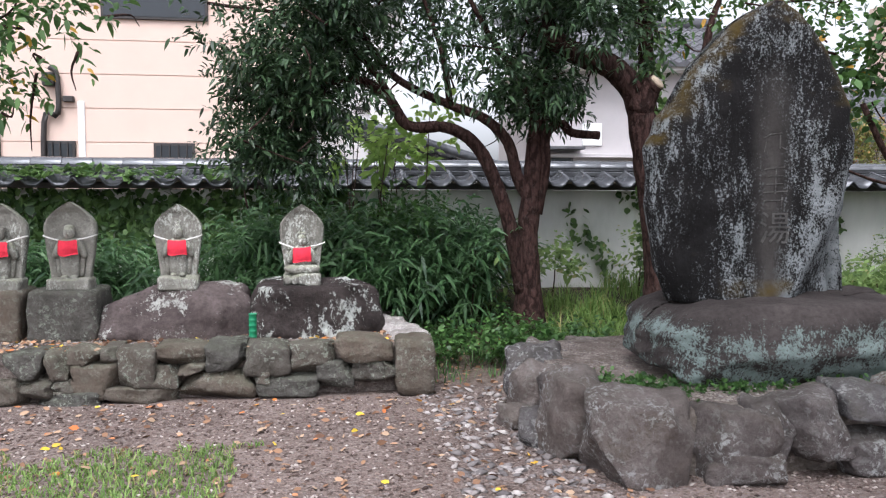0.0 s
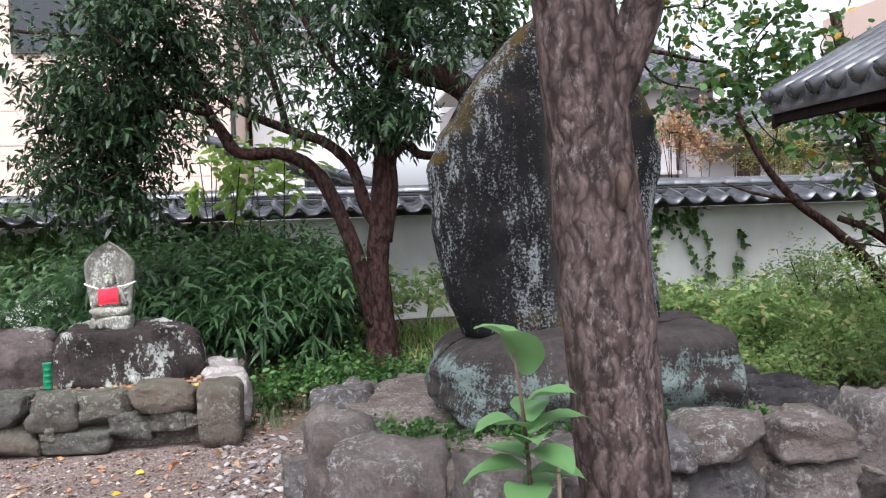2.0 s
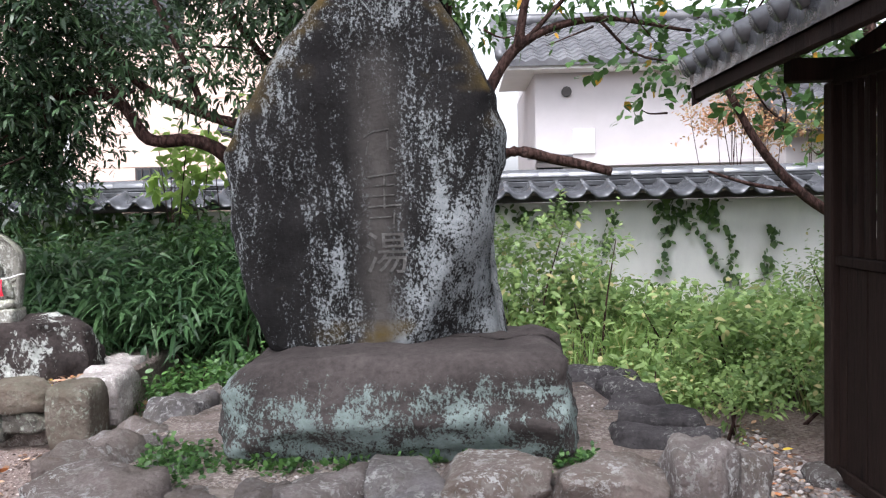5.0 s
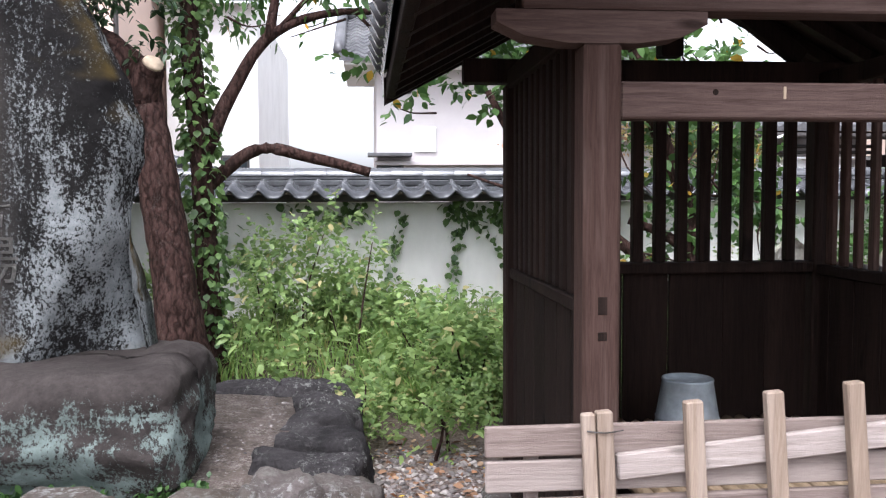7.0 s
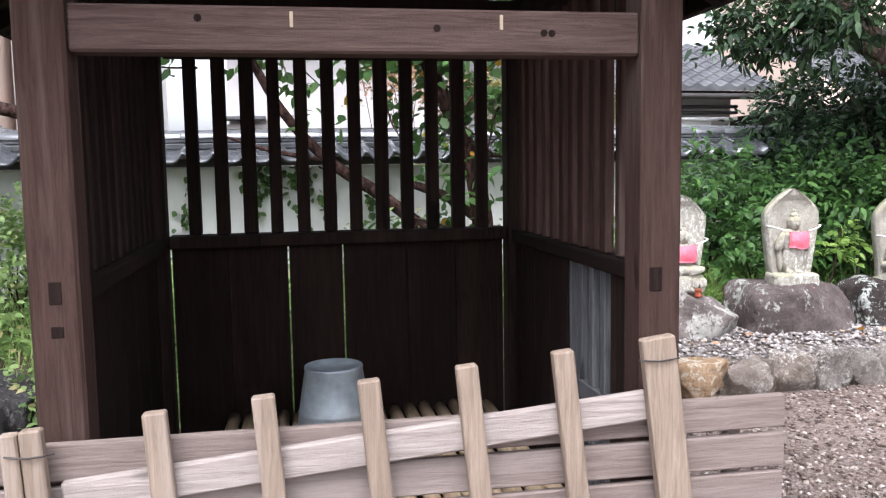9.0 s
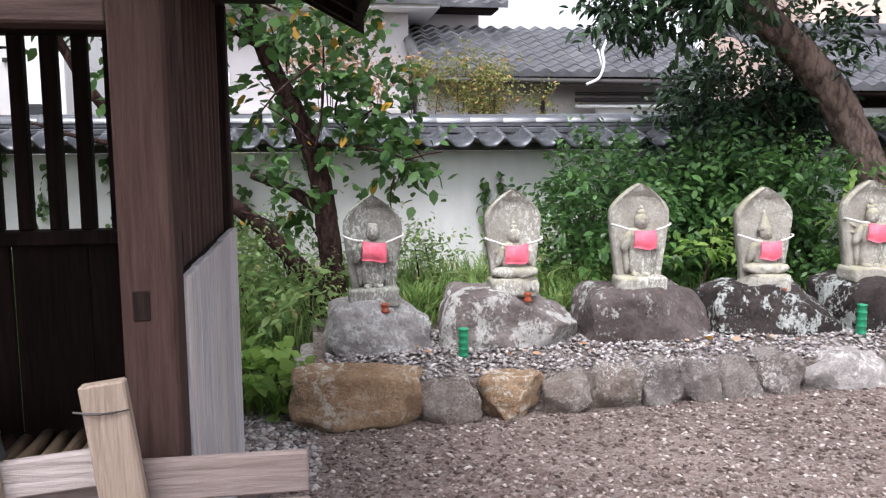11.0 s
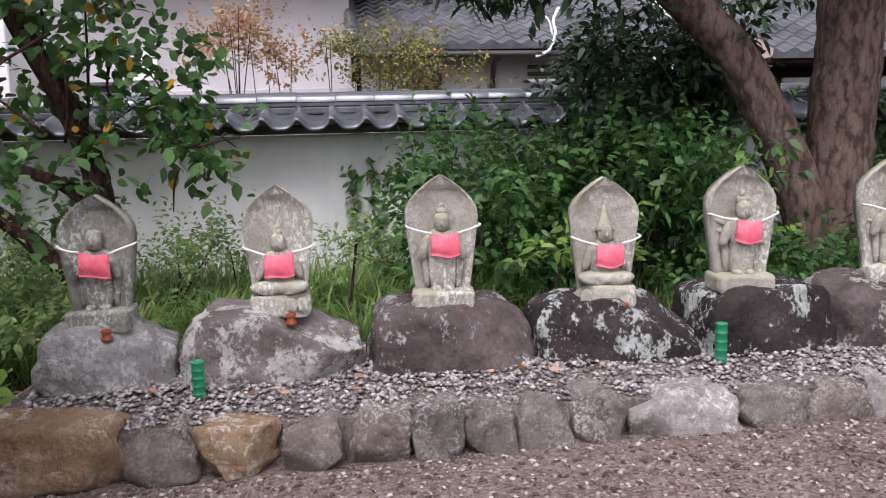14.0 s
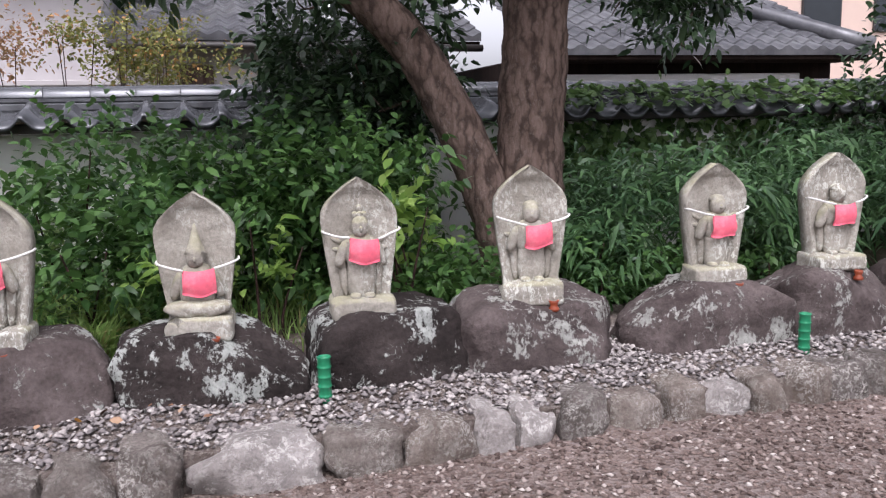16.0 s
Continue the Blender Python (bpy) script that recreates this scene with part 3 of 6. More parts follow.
def stuff(name, vf, material, label, category):
    return ob_of(name, tri_mesh(name, vf[0], vf[1]), material, None, label, category, kind="stuff")


# ---- garden wall with its tiled coping ----
W0, W1 = -9.0, 21.0
gwall = thing("wall_north", 0, 8.8, 0, "grey plastered garden wall with a smoked tile coping", "wall", kind="structure")
part("wall_body", box(W0, W1, 8.80, 9.08, 0.0, 1.40, 0.01), PLASTER, gwall)
# Dark colour on this band paints in the shade below the tiles.
part("coping_core", box(W0, W1, 8.66, 9.22, 1.403, 1.47, 0.01), DARK_METAL, gwall, "band under the tiles, dark to give the eave's shade")


def pantile(w=0.25, l=0.46, rise=0.12, th=0.018):
    """One wavy tile; its lower edge lies on y = 0 and it climbs towards +y."""
    nx, V, F = 12, [], []
    for k in (0, 1):
        for j in range(3):
            for i in range(nx + 1):
                u = i / nx
                h = 0.037 * math.cos(2 * math.pi * (u - 0.08)) + 0.010 * math.cos(4 * math.pi * (u - 0.08))
                V.append((u * w * 1.04, l * j / 2, h + rise * j / 2 - k * th - (0.012 if k and j == 0 else 0)))
    m = 3 * (nx + 1)
    for j in range(2):
        for i in range(nx):
            a = j * (nx + 1) + i
            F += [(a, a + 1, a + nx + 2, a + nx + 1), (m + a + nx + 1, m + a + nx + 2, m + a + 1, m + a)]
    for i in range(nx):
        F.append((i, m + i, m + i + 1, i + 1))
    return V, F


tile_mesh = mesh("roof_tile", *pantile())
tile_mesh.materials.append(ROOF_TILE)
for i in range(int((W1 - W0) / 0.25)):
    o = ob_of("roof_tile", tile_mesh, None, gwall)
    o.location = (W0 + i * 0.25, -0.36 + R.uniform(-0.006, 0.006), 1.475 + R.uniform(-0.004, 0.004))
back = [(W0, 9.0, 1.63), (W1, 9.0, 1.63), (W1, 9.45, 1.47), (W0, 9.45, 1.47), (W0, 9.0, 1.60), (W1, 9.0, 1.60), (W1, 9.45, 1.44), (W0, 9.45, 1.44)]
part("back_slope", (back, [(0, 1, 2, 3), (7, 6, 5, 4), (3, 2, 6, 7)]), ROOF_TILE, gwall)
part("ridge_course", box(W0, W1, 8.82, 9.08, 1.555, 1.605, 0.008), ROOF_TILE, gwall)
part("ridge_course", box(W0, W1, 8.85, 9.05, 1.609, 1.648, 0.008), ROOF_TILE, gwall)
cap_v = [(x, 0.105 * math.cos(a), 0.078 * math.sin(a)) for x in (0, 0.012, 0.30) for a in [math.pi * j / 8 for j in range(9)]]
cap_v = [(x, y * (1.0 if i > 8 else 0.93), z) for i, (x, y, z) in enumerate(cap_v)]
cap_mesh = mesh("ridge_tile", cap_v, [(r * 9 + j, r * 9 + 9 + j, r * 9 + 10 + j, r * 9 + j + 1) for r in (0, 1) for j in range(8)])
cap_mesh.materials.append(ROOF_TILE)
for i in range(100):
    o = ob_of("ridge_tile", cap_mesh, None, gwall)
    o.location = (W0 + i * 0.30, 0.15, 1.648 + R.uniform(-0.002, 0.002))

# ---- houses beyond the wall ----


def roof_grid(width, run, rise, roll=0.27, course=0.26, amp=0.03):
    """A tiled slope: rolls side by side, courses stepped; eave on y = 0."""
    per, rows = 6, max(2, int(math.hypot(run, rise) / course))
    nx = int(width / roll) * per
    V, F = [], []
    for j in range(rows):
        for e in (0, 1):
            t = (j + e) / rows
            for i in range(nx + 1):
                h = amp * math.cos(2 * math.pi * i / per) + (0.028 if e == 0 else 0.0)
                V.append((width * i / nx, run * t, rise * t + h))
    for k in range(2 * rows - 1):
        for i in range(nx):
            a = k * (nx + 1) + i
            F.append((a, a + 1, a + nx + 2, a + nx + 1))
    n = len(V)
    for i in range(nx + 1):
        V.append((V[i][0], 0.01, -0.07))
    F += [(n + i, n + i + 1, i + 1, i) for i in range(nx)]
    return V, F


def window(parent, x0, x1, y, z0, z1, bars=0, frame_mat=DARK_METAL):
    w = part("window", box(x0, x1, y - 0.05, y - 0.005, z0, z1, 0.008), frame_mat, parent, "dark metal window frame")
    part("pane", box(x0 + 0.05, x1 - 0.05, y - 0.056, y - 0.051, z0 + 0.05, z1 - 0.05, 0.001), GLASS, w)
    for i in range(bars):
        bx = x0 + 0.06 + (x1 - x0 - 0.12) * (i + 0.5) / bars
        part("bar", box(bx - 0.01, bx + 0.01, y - 0.09, y - 0.06, z0 + 0.03, z1 - 0.03, 0.002), frame_mat, w)


pink = thing("apartment_building", -5, 16, 0, "cream apartment building with small dark windows", "building")
part("wall", box(-14.0, -0.35, 16.0, 26.0, 0, 8.5, 0.02), PINK_WALL, pink)
for i in range(11):
    part("cladding_course", box(-14.0, -0.36, 15.985, 15.999, 0.4 + i * 0.62, 0.4 + i * 0.62 + 0.6, 0.004), PINK_WALL, pink)
window(pink, -5.12, -4.60, 15.98, 1.60, 2.27, 3)
window(pink, -3.22, -2.48, 15.98, 1.60, 2.25, 4)
window(pink, -6.6, -5.9, 15.98, 1.60, 2.5, 0)
window(pink, -4.1, -2.2, 15.98, 4.5, 5.9)
window(pink, -7.6, -6.2, 15.98, 4.5, 5.9)
part("downpipe", tube([(-5.0, 15.9, 3.6), (-4.88, 15.9, 3.45), (-4.88, 15.9, 2.75), (-5.12, 15.9, 2.6), (-5.15, 15.9, 0.3)], 0.05, 0.05, 8, 5, 0), DARK_METAL, pink, "dark brown downpipe", True)
part("rain_hopper", box(-5.12, -4.92, 15.82, 15.97, 3.25, 3.5, 0.02), DARK_METAL, pink)
part("vent", box(-4.78, -4.60, 15.86, 15.98, 2.98, 3.08, 0.01), DARK_METAL, pink)
part("trim_strip", box(-4.55, -4.43, 15.95, 15.984, 0.3, 3.0, 0.01), WHITE_PAINT, pink)
part("corner_pipe", tube([(-0.30, 15.9, 0.2), (-0.30, 15.9, 4), (-0.30, 15.9, 8)], 0.045, 0.045, 8, 3, 0), DARK_METAL, pink, smooth=True)

white = thing("white_house", 1.6, 19, 0, "white rendered house behind the garden wall", "house")
part("wall", box(-0.2, 1.7, 19.0, 26.0, 0, 5.6, 0.02), WHITE_PLASTER, white)
part("roof", moved(roof_grid(2.3, 3.5, 1.3), Matrix.Translation((-0.4, 18.5, 5.6))), HOUSE_TILE, white)
window(white, 0.9, 1.5, 18.98, 1.9, 2.4, 0)
part("vent", box(0.6, 0.95, 18.9, 18.99, 3.2, 3.28, 0.01), DARK_METAL, white)

shed = thing("tiled_shed", 1, 11, 0, "low shed with a dark tiled roof", "shed")
part("wall", box(-0.1, 2.3, 11.3, 14.0, 0, 1.62, 0.02), WHITE_PLASTER, shed)
srv, srf = roof_grid(2.6, 2.6, 0.75, 0.24, 0.24)
part("roof", moved((srv, srf), Matrix.Translation((2.45, 11.0, 1.62)) @ Matrix.Rotation(radians(90), 4, "Z") @ Matrix.Scale(1, 4)), ROOF_TILE, shed)
part("verge", tube([(2.45, 11.0, 1.68), (1.2, 11.0, 2.05), (-0.15, 11.0, 2.44)], 0.07, 0.07, 8, 3, 0), ROOF_TILE, shed, smooth=True)

store = thing("storehouse", 6, 15, 0, "white plastered storehouse with a grey tiled roof", "house")
part("wall", box(4.15, 8.05, 15.3, 20.0, 0, 3.72, 0.02), GREY_WALL, store)
part("roof", moved(roof_grid(5.0, 2.9, 1.25), Matrix.Translation((3.55, 14.75, 3.78))), HOUSE_TILE, store)
part("soffit", box(3.62, 8.5, 14.85, 17.5, 3.66, 3.73, 0.01), WHITE_PLASTER, store)
part("ridge", tube([(3.5, 17.7, 5.1), (6, 17.7, 5.1), (8.6, 17.7, 5.1)], 0.14, 0.14, 10, 3, 0), HOUSE_TILE, store, smooth=True)
part("gable_wall", ([(4.15, 15.3, 3.72), (4.15, 20, 3.72), (4.15, 17.7, 5.0), (4.3, 15.3, 3.72), (4.3, 20, 3.72), (4.3, 17.7, 5.0)], [(0, 2, 1), (3, 4, 5), (0, 3, 5, 2), (1, 2, 5, 4)]), WHITE_PLASTER, store)
part("verge_tiles", tube([(3.55, 14.75, 3.86), (3.55, 16.2, 4.5), (3.55, 17.6, 5.1)], 0.1, 0.1, 8, 3, 0), HOUSE_TILE, store, smooth=True)
part("hatch", box(4.80, 5.18, 15.25, 15.3, 2.25, 2.68, 0.01), WHITE_PAINT, store, "white square hatch cover")
part("round_vent", tube([(4.70, 15.24, 3.33), (4.70, 15.3, 3.33)], 0.09, 0.09, 12, 2, 0), DARK_METAL, store)
part("ledge", box(4.12, 8.1, 15.16, 15.3, 2.02, 2.10, 0.01), GREY_WALL, store)
window(store, 4.15, 4.62, 15.29, 1.75, 2.10)
part("awning", box(4.0, 4.75, 14.9, 15.29, 2.16, 2.22, 0.01), HOUSE_TILE, store)

lowh = thing("low_house", 10, 14, 0, "old low house with a grey tiled roof and dark timber wall", "house")
part("wall", box(8.2, 12.6, 14.6, 19.0, 0, 2.62, 0.02), GREY_WALL, lowh)
part("roof", moved(roof_grid(5.0, 2.6, 1.05), Matrix.Translation((8.05, 14.0, 2.60))), HOUSE_TILE, lowh)
part("fascia", box(8.05, 13.05, 14.05, 14.6, 2.49, 2.53, 0.008), HUT_WOOD, lowh)
part("gutter", tube([(8.05, 13.96, 2.47), (10.5, 13.96, 2.45), (13.05, 13.96, 2.43)], 0.05, 0.05, 8, 3, 0), DARK_METAL, lowh, smooth=True)
part("downpipe", tube([(10.1, 13.98, 2.43), (10.1, 14.5, 2.2), (10.1, 14.55, 1.2)], 0.04, 0.04, 8, 4, 0), DARK_METAL, lowh, smooth=True)
part("louvre", box(8.9, 9.35, 14.54, 14.6, 1.9, 2.25, 0.01), HUT_POST, lowh)
part("shutter", box(11.0, 12.2, 14.52, 14.6, 1.75, 2.12, 0.01), WHITE_PAINT, lowh)
for i in range(3):
    part("pipe", tube([(10.6, 14.4, 2.3 - i * 0.1), (11.5, 14.4, 2.3 - i * 0.1), (12.6, 14.4, 2.3 - i * 0.1)], 0.03, 0.03, 6, 2, 0), WHITE_PAINT if i == 2 else DARK_METAL, lowh, smooth=True)
part("hip_verge", tube([(8.05, 14.0, 2.68), (8.05, 15.3, 3.2), (8.05, 16.6, 3.72)], 0.09, 0.09, 8, 3, 0), HOUSE_TILE, lowh, smooth=True)

part("upper_wall", box(8.06, 9.5, 16.62, 19.0, 2.4, 3.92, 0.02), GREY_WALL, lowh, "grey upper storey wall")
part("upper_eave", box(8.06, 9.75, 16.1, 16.7, 3.86, 3.93, 0.01), HUT_WOOD, lowh)
part("upper_roof", moved(roof_grid(1.9, 2.6, 1.0), Matrix.Translation((8.0, 16.0, 3.96))), HOUSE_TILE, lowh)
part("cable", tube([(10.95, 13.95, 3.08), (10.86, 13.9, 2.9), (10.88, 13.88, 2.72), (10.80, 13.87, 2.5), (10.60, 13.87, 2.40)], 0.022, 0.022, 8, 5, 0.05), WHITE_PAINT, lowh, "white sagging cable sleeve", True)
part("cable", tube([(10.72, 13.93, 3.0), (10.80, 13.9, 2.88), (10.84, 13.88, 2.70)], 0.014, 0.014, 8, 5, 0.05), WHITE_PAINT, lowh, "white sagging cable sleeve", True)

farh = thing("tiled_house", 16, 12, 0, "old house with a broad grey tiled roof", "house")
part("wall", box(13.2, 17.95, 12.7, 16.5, 0, 2.2, 0.02), HUT_WOOD, farh)
part("wall_band", box(13.6, 17.35, 12.62, 12.7, 1.86, 1.98, 0.01), WHITE_PAINT, farh)
part("wall_band", box(13.6, 17.35, 12.60, 12.7, 1.72, 1.80, 0.01), GREY_WALL, farh)
part("roof", moved(roof_grid(4.9, 2.5, 1.05), Matrix.Translation((13.1, 12.0, 2.25))), HOUSE_TILE, farh)
part("fascia", box(13.1, 18.0, 12.05, 12.7, 2.12, 2.2, 0.01), HUT_WOOD, farh)
part("verge", tube([(18.0, 12.0, 2.32), (17.2, 13.2, 2.85), (16.5, 14.3, 3.32)], 0.11, 0.11, 8, 3, 0), HOUSE_TILE, farh, smooth=True)
part("ridge", tube([(13.1, 14.5, 3.36), (15, 14.5, 3.36), (16.6, 14.5, 3.36)], 0.13, 0.13, 8, 3, 0), HOUSE_TILE, farh, smooth=True)

terra = thing("terracotta_house", -3, 40, 0, "distant terracotta house beyond the wall", "house")
part("wall", box(-4.6, -2.6, 40, 46, 0, 5.8, 0.03), ORANGE_WALL, terra)
part("roof", moved(roof_grid(3.0, 3.0, 1.2), Matrix.Translation((-5.1, 39.5, 5.8))), HOUSE_TILE, terra)
window(terra, -4.0, -3.3, 39.98, 4.0, 5.0)

pale = thing("apartment_block", 10, 24, 0, "pale apartment block in the distance", "building")
part("wall", box(19.5, 30.0, 22.0, 28.0, 0, 8.0, 0.02), PINK_WALL, pale)
for i in range(4):
    window(pale, 20.2 + i * 2.4, 21.5 + i * 2.4, 21.98, 3.6, 4.9)

# ---- left terrace: rubble wall, gravel bed ----
terr = thing("retaining_wall", -2, 5.45, 0, "low rubble retaining wall of grey fieldstones", "wall", kind="structure")
part("bed_core", box(-9.0, 0.62, 5.56, 7.1, -0.1, 0.345, 0.02), GRAVEL_BED, terr, "gravel bed strewn with leaves")
CX = lambda c: -2.06 + c * 0.0023
CZ = lambda c: 0.385 - (c - 440) * 0.00228
ROWS_LEFT = [(10, 115, 452, 525), (118, 175, 452, 530), (180, 262, 445, 488), (265, 308, 445, 488), (308, 408, 447, 555), (412, 540, 442, 495), (548, 655, 437, 515), (657, 782, 437, 530), (785, 905, 446, 530), (915, 1075, 428, 497),
             (-15, 55, 530, 610), (55, 135, 525, 580), (140, 200, 535, 568), (182, 306, 490, 585), (405, 470, 498, 560), (475, 540, 494, 522), (473, 680, 522, 596), (90, 255, 568, 612), (270, 462, 560, 608), (690, 857, 533, 592), (680, 722, 518, 556), (858, 962, 500, 572), (963, 1052, 500, 558), (1050, 1088, 500, 552)]
for i, (a, b, c, d) in enumerate(ROWS_LEFT):
    stone_piece(terr, "stone", CX(a) - 0.008, CX(b) + 0.008, 5.40 + R.uniform(0, 0.03), 5.72, CZ(d) - 0.008, CZ(c) + 0.008, WALL_STONE, i, 14, 0.06, 9, 0, 6)
stone_piece(terr, "corner_stone", 0.435, 0.70, 5.37, 5.68, 0.02, 0.41, WALL_STONE, 77, 9, 0.03, 6, 0, 1)
for i in range(22):
    x = -2.15 - (i // 2) * 0.32
    stone_piece(terr, "stone", x - 0.31, x, 5.40, 5.72, 0.02 + 0.18 * (i % 2), 0.19 + 0.19 * (i % 2), WALL_STONE, 100 + i, 9, 0.06)
for i, (x, y) in enumerate(((0.55, 5.85), (0.5, 6.1), (0.42, 6.42))):
    stone_piece(terr, "stone", x - 0.13, x + 0.17, y - 0.14, y + 0.13, 0.02, 0.40, PALE_STONE, 130 + i, 8, 0.06, 6)

bed_left = lambda x, y: 0.348
bed_right = lambda x, y: 0.245 + 0.065 * min(1, max(0, (y - 5.66) / 0.27)) + 0.010 * noise.noise(Vector((x * 5, y * 5, 0)))
stuff("gravel", scatter(-3.2, 0.6, 5.6, 6.6, 2600, 0.02, bed_left, np.random.RandomState(1)), PEBBLE, "grey gravel on the raised bed", "gravel")
stuff("fallen_leaves", fallen(-3.2, 0.6, 5.5, 6.2, 1300, 0.045, lambda x, y: 0.35, np.random.RandomState(2)), LITTER, "dry brown fallen leaves on the gravel bed", "leaves")

# ---- right terrace: kerb of squared stones, gravel bed ----
kerb = thing("kerb", 9, 5.56, 0, "kerb of rough squared stones along the gravel bed", "kerb", kind="structure")
bv = [(x, y, z) for x in (6.38, 20.0) for y, z in ((5.64, -0.1), (5.64, 0.235), (5.92, 0.300), (7.0, 0.31), (7.0, -0.1))]
part("bed_core", (bv, [(0, 1, 2, 3, 4), (9, 8, 7, 6, 5), (0, 5, 6, 1), (1, 6, 7, 2), (2, 7, 8, 3), (3, 8, 9, 4)]), GRAVEL_BED, kerb, "bed of grey gravel")
EDGES = [6.27, 6.91, 7.205, 7.535, 7.78, 8.065, 8.285, 8.505, 8.75, 8.985, 9.49, 9.80, 10.10, 10.26, 10.46, 10.70, 10.96, 11.15, 11.36, 11.57, 11.78, 12.0, 12.25, 12.5, 12.8, 13.1, 13.4, 13.75, 14.1, 14.5, 15.0, 15.5, 16.0]
for i, (a, b) in enumerate(zip(EDGES, EDGES[1:])):
    mt = OCHRE_STONE if i in (0, 2) else PALE_STONE if i in (9, 12, 13, 17) else KERB_STONE
    top = 0.250 + R.uniform(0, 0.040) + (0.02 if i == 0 else 0)
    stone_piece(kerb, "kerb_stone", a + 0.004, b - 0.004, 5.53 + R.uniform(-0.015, 0.02), 5.80, 0.0, top, mt, 200 + i, 11, 0.075, 12, R.uniform(-0.07, 0.07), 7)
for i, (x, y, w) in enumerate(((6.40, 5.95, 0.26), (6.36, 6.22, 0.22), (6.42, 6.5, 0.24))):
    stone_piece(kerb, "kerb_stone", x - w / 2, x + w / 2, y - 0.14, y + 0.13, 0.0, 0.24, PALE_STONE, 260 + i, 8, 0.06, 6)
stuff("gravel", scatter(6.45, 13.6, 5.66, 6.5, 17000, 0.024, bed_right, np.random.RandomState(3)), PEBBLE, "grey crushed gravel round the statues", "gravel")
stuff("fallen_leaves", fallen(6.4, 9.2, 5.75, 6.4, 90, 0.05, lambda x, y: 0.318, np.random.RandomState(4)), LITTER, "a few dry fallen leaves on the gravel", "leaves")
flat_ground = lambda x, y: ground_z(x, y)
stuff("gravel", scatter(-2.5, 3.9, 2.9, 5.4, 11000, 0.019, flat_ground, np.random.RandomState(5)), GRIT, "loose small stones on the earth path", "gravel")
stuff("gravel", scatter(0.6, 1.3, 3.2, 5.6, 420, 0.05, flat_ground, np.random.RandomState(6), 0.35), PEBBLE, "broken tile chips and stones between the beds", "gravel")
stuff("gravel", scatter(5.7, 14.5, 3.6, 5.55, 24000, 0.02, flat_ground, np.random.RandomState(7)), GRIT, "fine gravel on the path", "gravel")
stuff("gravel", scatter(3.9, 4.6, 3.2, 5.6, 1500, 0.032, flat_ground, np.random.RandomState(8)), PEBBLE, "grey gravel beside the hut", "gravel")
stuff("gravel", scatter(5.5, 6.4, 4.9, 5.95, 2200, 0.032, flat_ground, np.random.RandomState(9)), PEBBLE, "pale gravel at the kerb's end", "gravel")
stuff("fallen_leaves", fallen(-2.6, 1.5, 2.9, 5.4, 750, 0.05, flat_ground, np.random.RandomState(10)), LITTER, "dry fallen leaves scattered on the path", "leaves")
stuff("fallen_leaves", fallen(0.65, 2.4, 5.4, 7.0, 500, 0.05, flat_ground, np.random.RandomState(14)), LITTER, "dry leaf litter under the evergreen", "leaves")
stuff("fallen_leaves", fallen(3.9, 4.6, 4.0, 5.8, 260, 0.05, flat_ground, np.random.RandomState(11)), LITTER, "fallen leaves beside the hut", "leaves")

# ---- mound under the great stone ----
mound = thing("stone_mound", 2.5, 4.5, 0, "raised bed edged with rough boulders set in mortar", "stone bed", kind="structure")
mv = []
ring = [(1.33, 3.72), (3.78, 3.72), (3.72, 4.4), (3.55, 5.6), (2.6, 5.9), (1.6, 5.6), (1.33, 5.0)]
for x, y in ring:
    mv += [(x, y, -0.1), (x, y, 0.335)]
nr = len(ring)
part("bed_core", (mv + [(2.5, 4.5, 0.37)], [(2 * i, 2 * ((i + 1) % nr), 2 * ((i + 1) % nr) + 1, 2 * i + 1) for i in range(nr)] + [(2 * i + 1, 2 * ((i + 1) % nr) + 1, 2 * nr) for i in range(nr)]), GRAVEL_BED, mound, "sandy gravel top", True)
MX = lambda p: 2.21 + (p - 710) * 0.00235
MZ = lambda p: 0.43 - (p - 765) * 0.0024
FRONT = [(690, 830, 770, 900), (830, 957, 762, 838), (945, 1112, 752, 830), (1122, 1290, 752, 835), (1288, 1405, 728, 940), (815, 945, 838, 940), (948, 1122, 830, 940), (1126, 1290, 836, 940)]
for i, (a, b, c, d) in enumerate(FRONT):
    stone_piece(mound, "boulder", MX(a), MX(b), 3.52 + R.uniform(-0.02, 0.03) + (0.05 if c > 820 else 0), 3.90, MZ(d), MZ(c), MOUND_STONE, 300 + i, 10, 0.075, 11, 0, 8)
part("mortar", box(1.5, 3.78, 3.70, 3.9, -0.02, 0.34, 0.03), MORTAR, mound, "pale mortar between the boulders")
SIDE = [(1.47, 3.72, 0.56, 0.46, 0.45), (1.92, 3.68, 0.42, 0.36, 0.40), (1.95, 3.60, 0.40, 0.20, 0.20), (2.12, 3.72, 0.25, 0.3, 0.41), (1.30, 4.13, 0.42, 0.42, 0.47), (1.36, 4.45, 0.34, 0.34, 0.40), (1.28, 4.76, 0.40, 0.38, 0.41), (1.30, 5.10, 0.40, 0.40, 0.43), (1.45, 5.42, 0.45, 0.34, 0.40), (1.85, 5.62, 0.42, 0.3, 0.38), (1.62, 4.05, 0.26, 0.26, 0.40), (1.12, 4.3, 0.22, 0.25, 0.22), (1.08, 4.62, 0.2, 0.22, 0.16)]
for i, (x, y, w, d, h) in enumerate(SIDE):
    w, d, h = w * 0.88, d * 0.9, h * 0.92
    stone_piece(mound, "boulder", x - w / 2, x + w / 2, y - d / 2, y + d / 2, -0.02, h, MOUND_STONE, 330 + i, 10, 0.08, 12, R.uniform(-0.3, 0.3), 8)
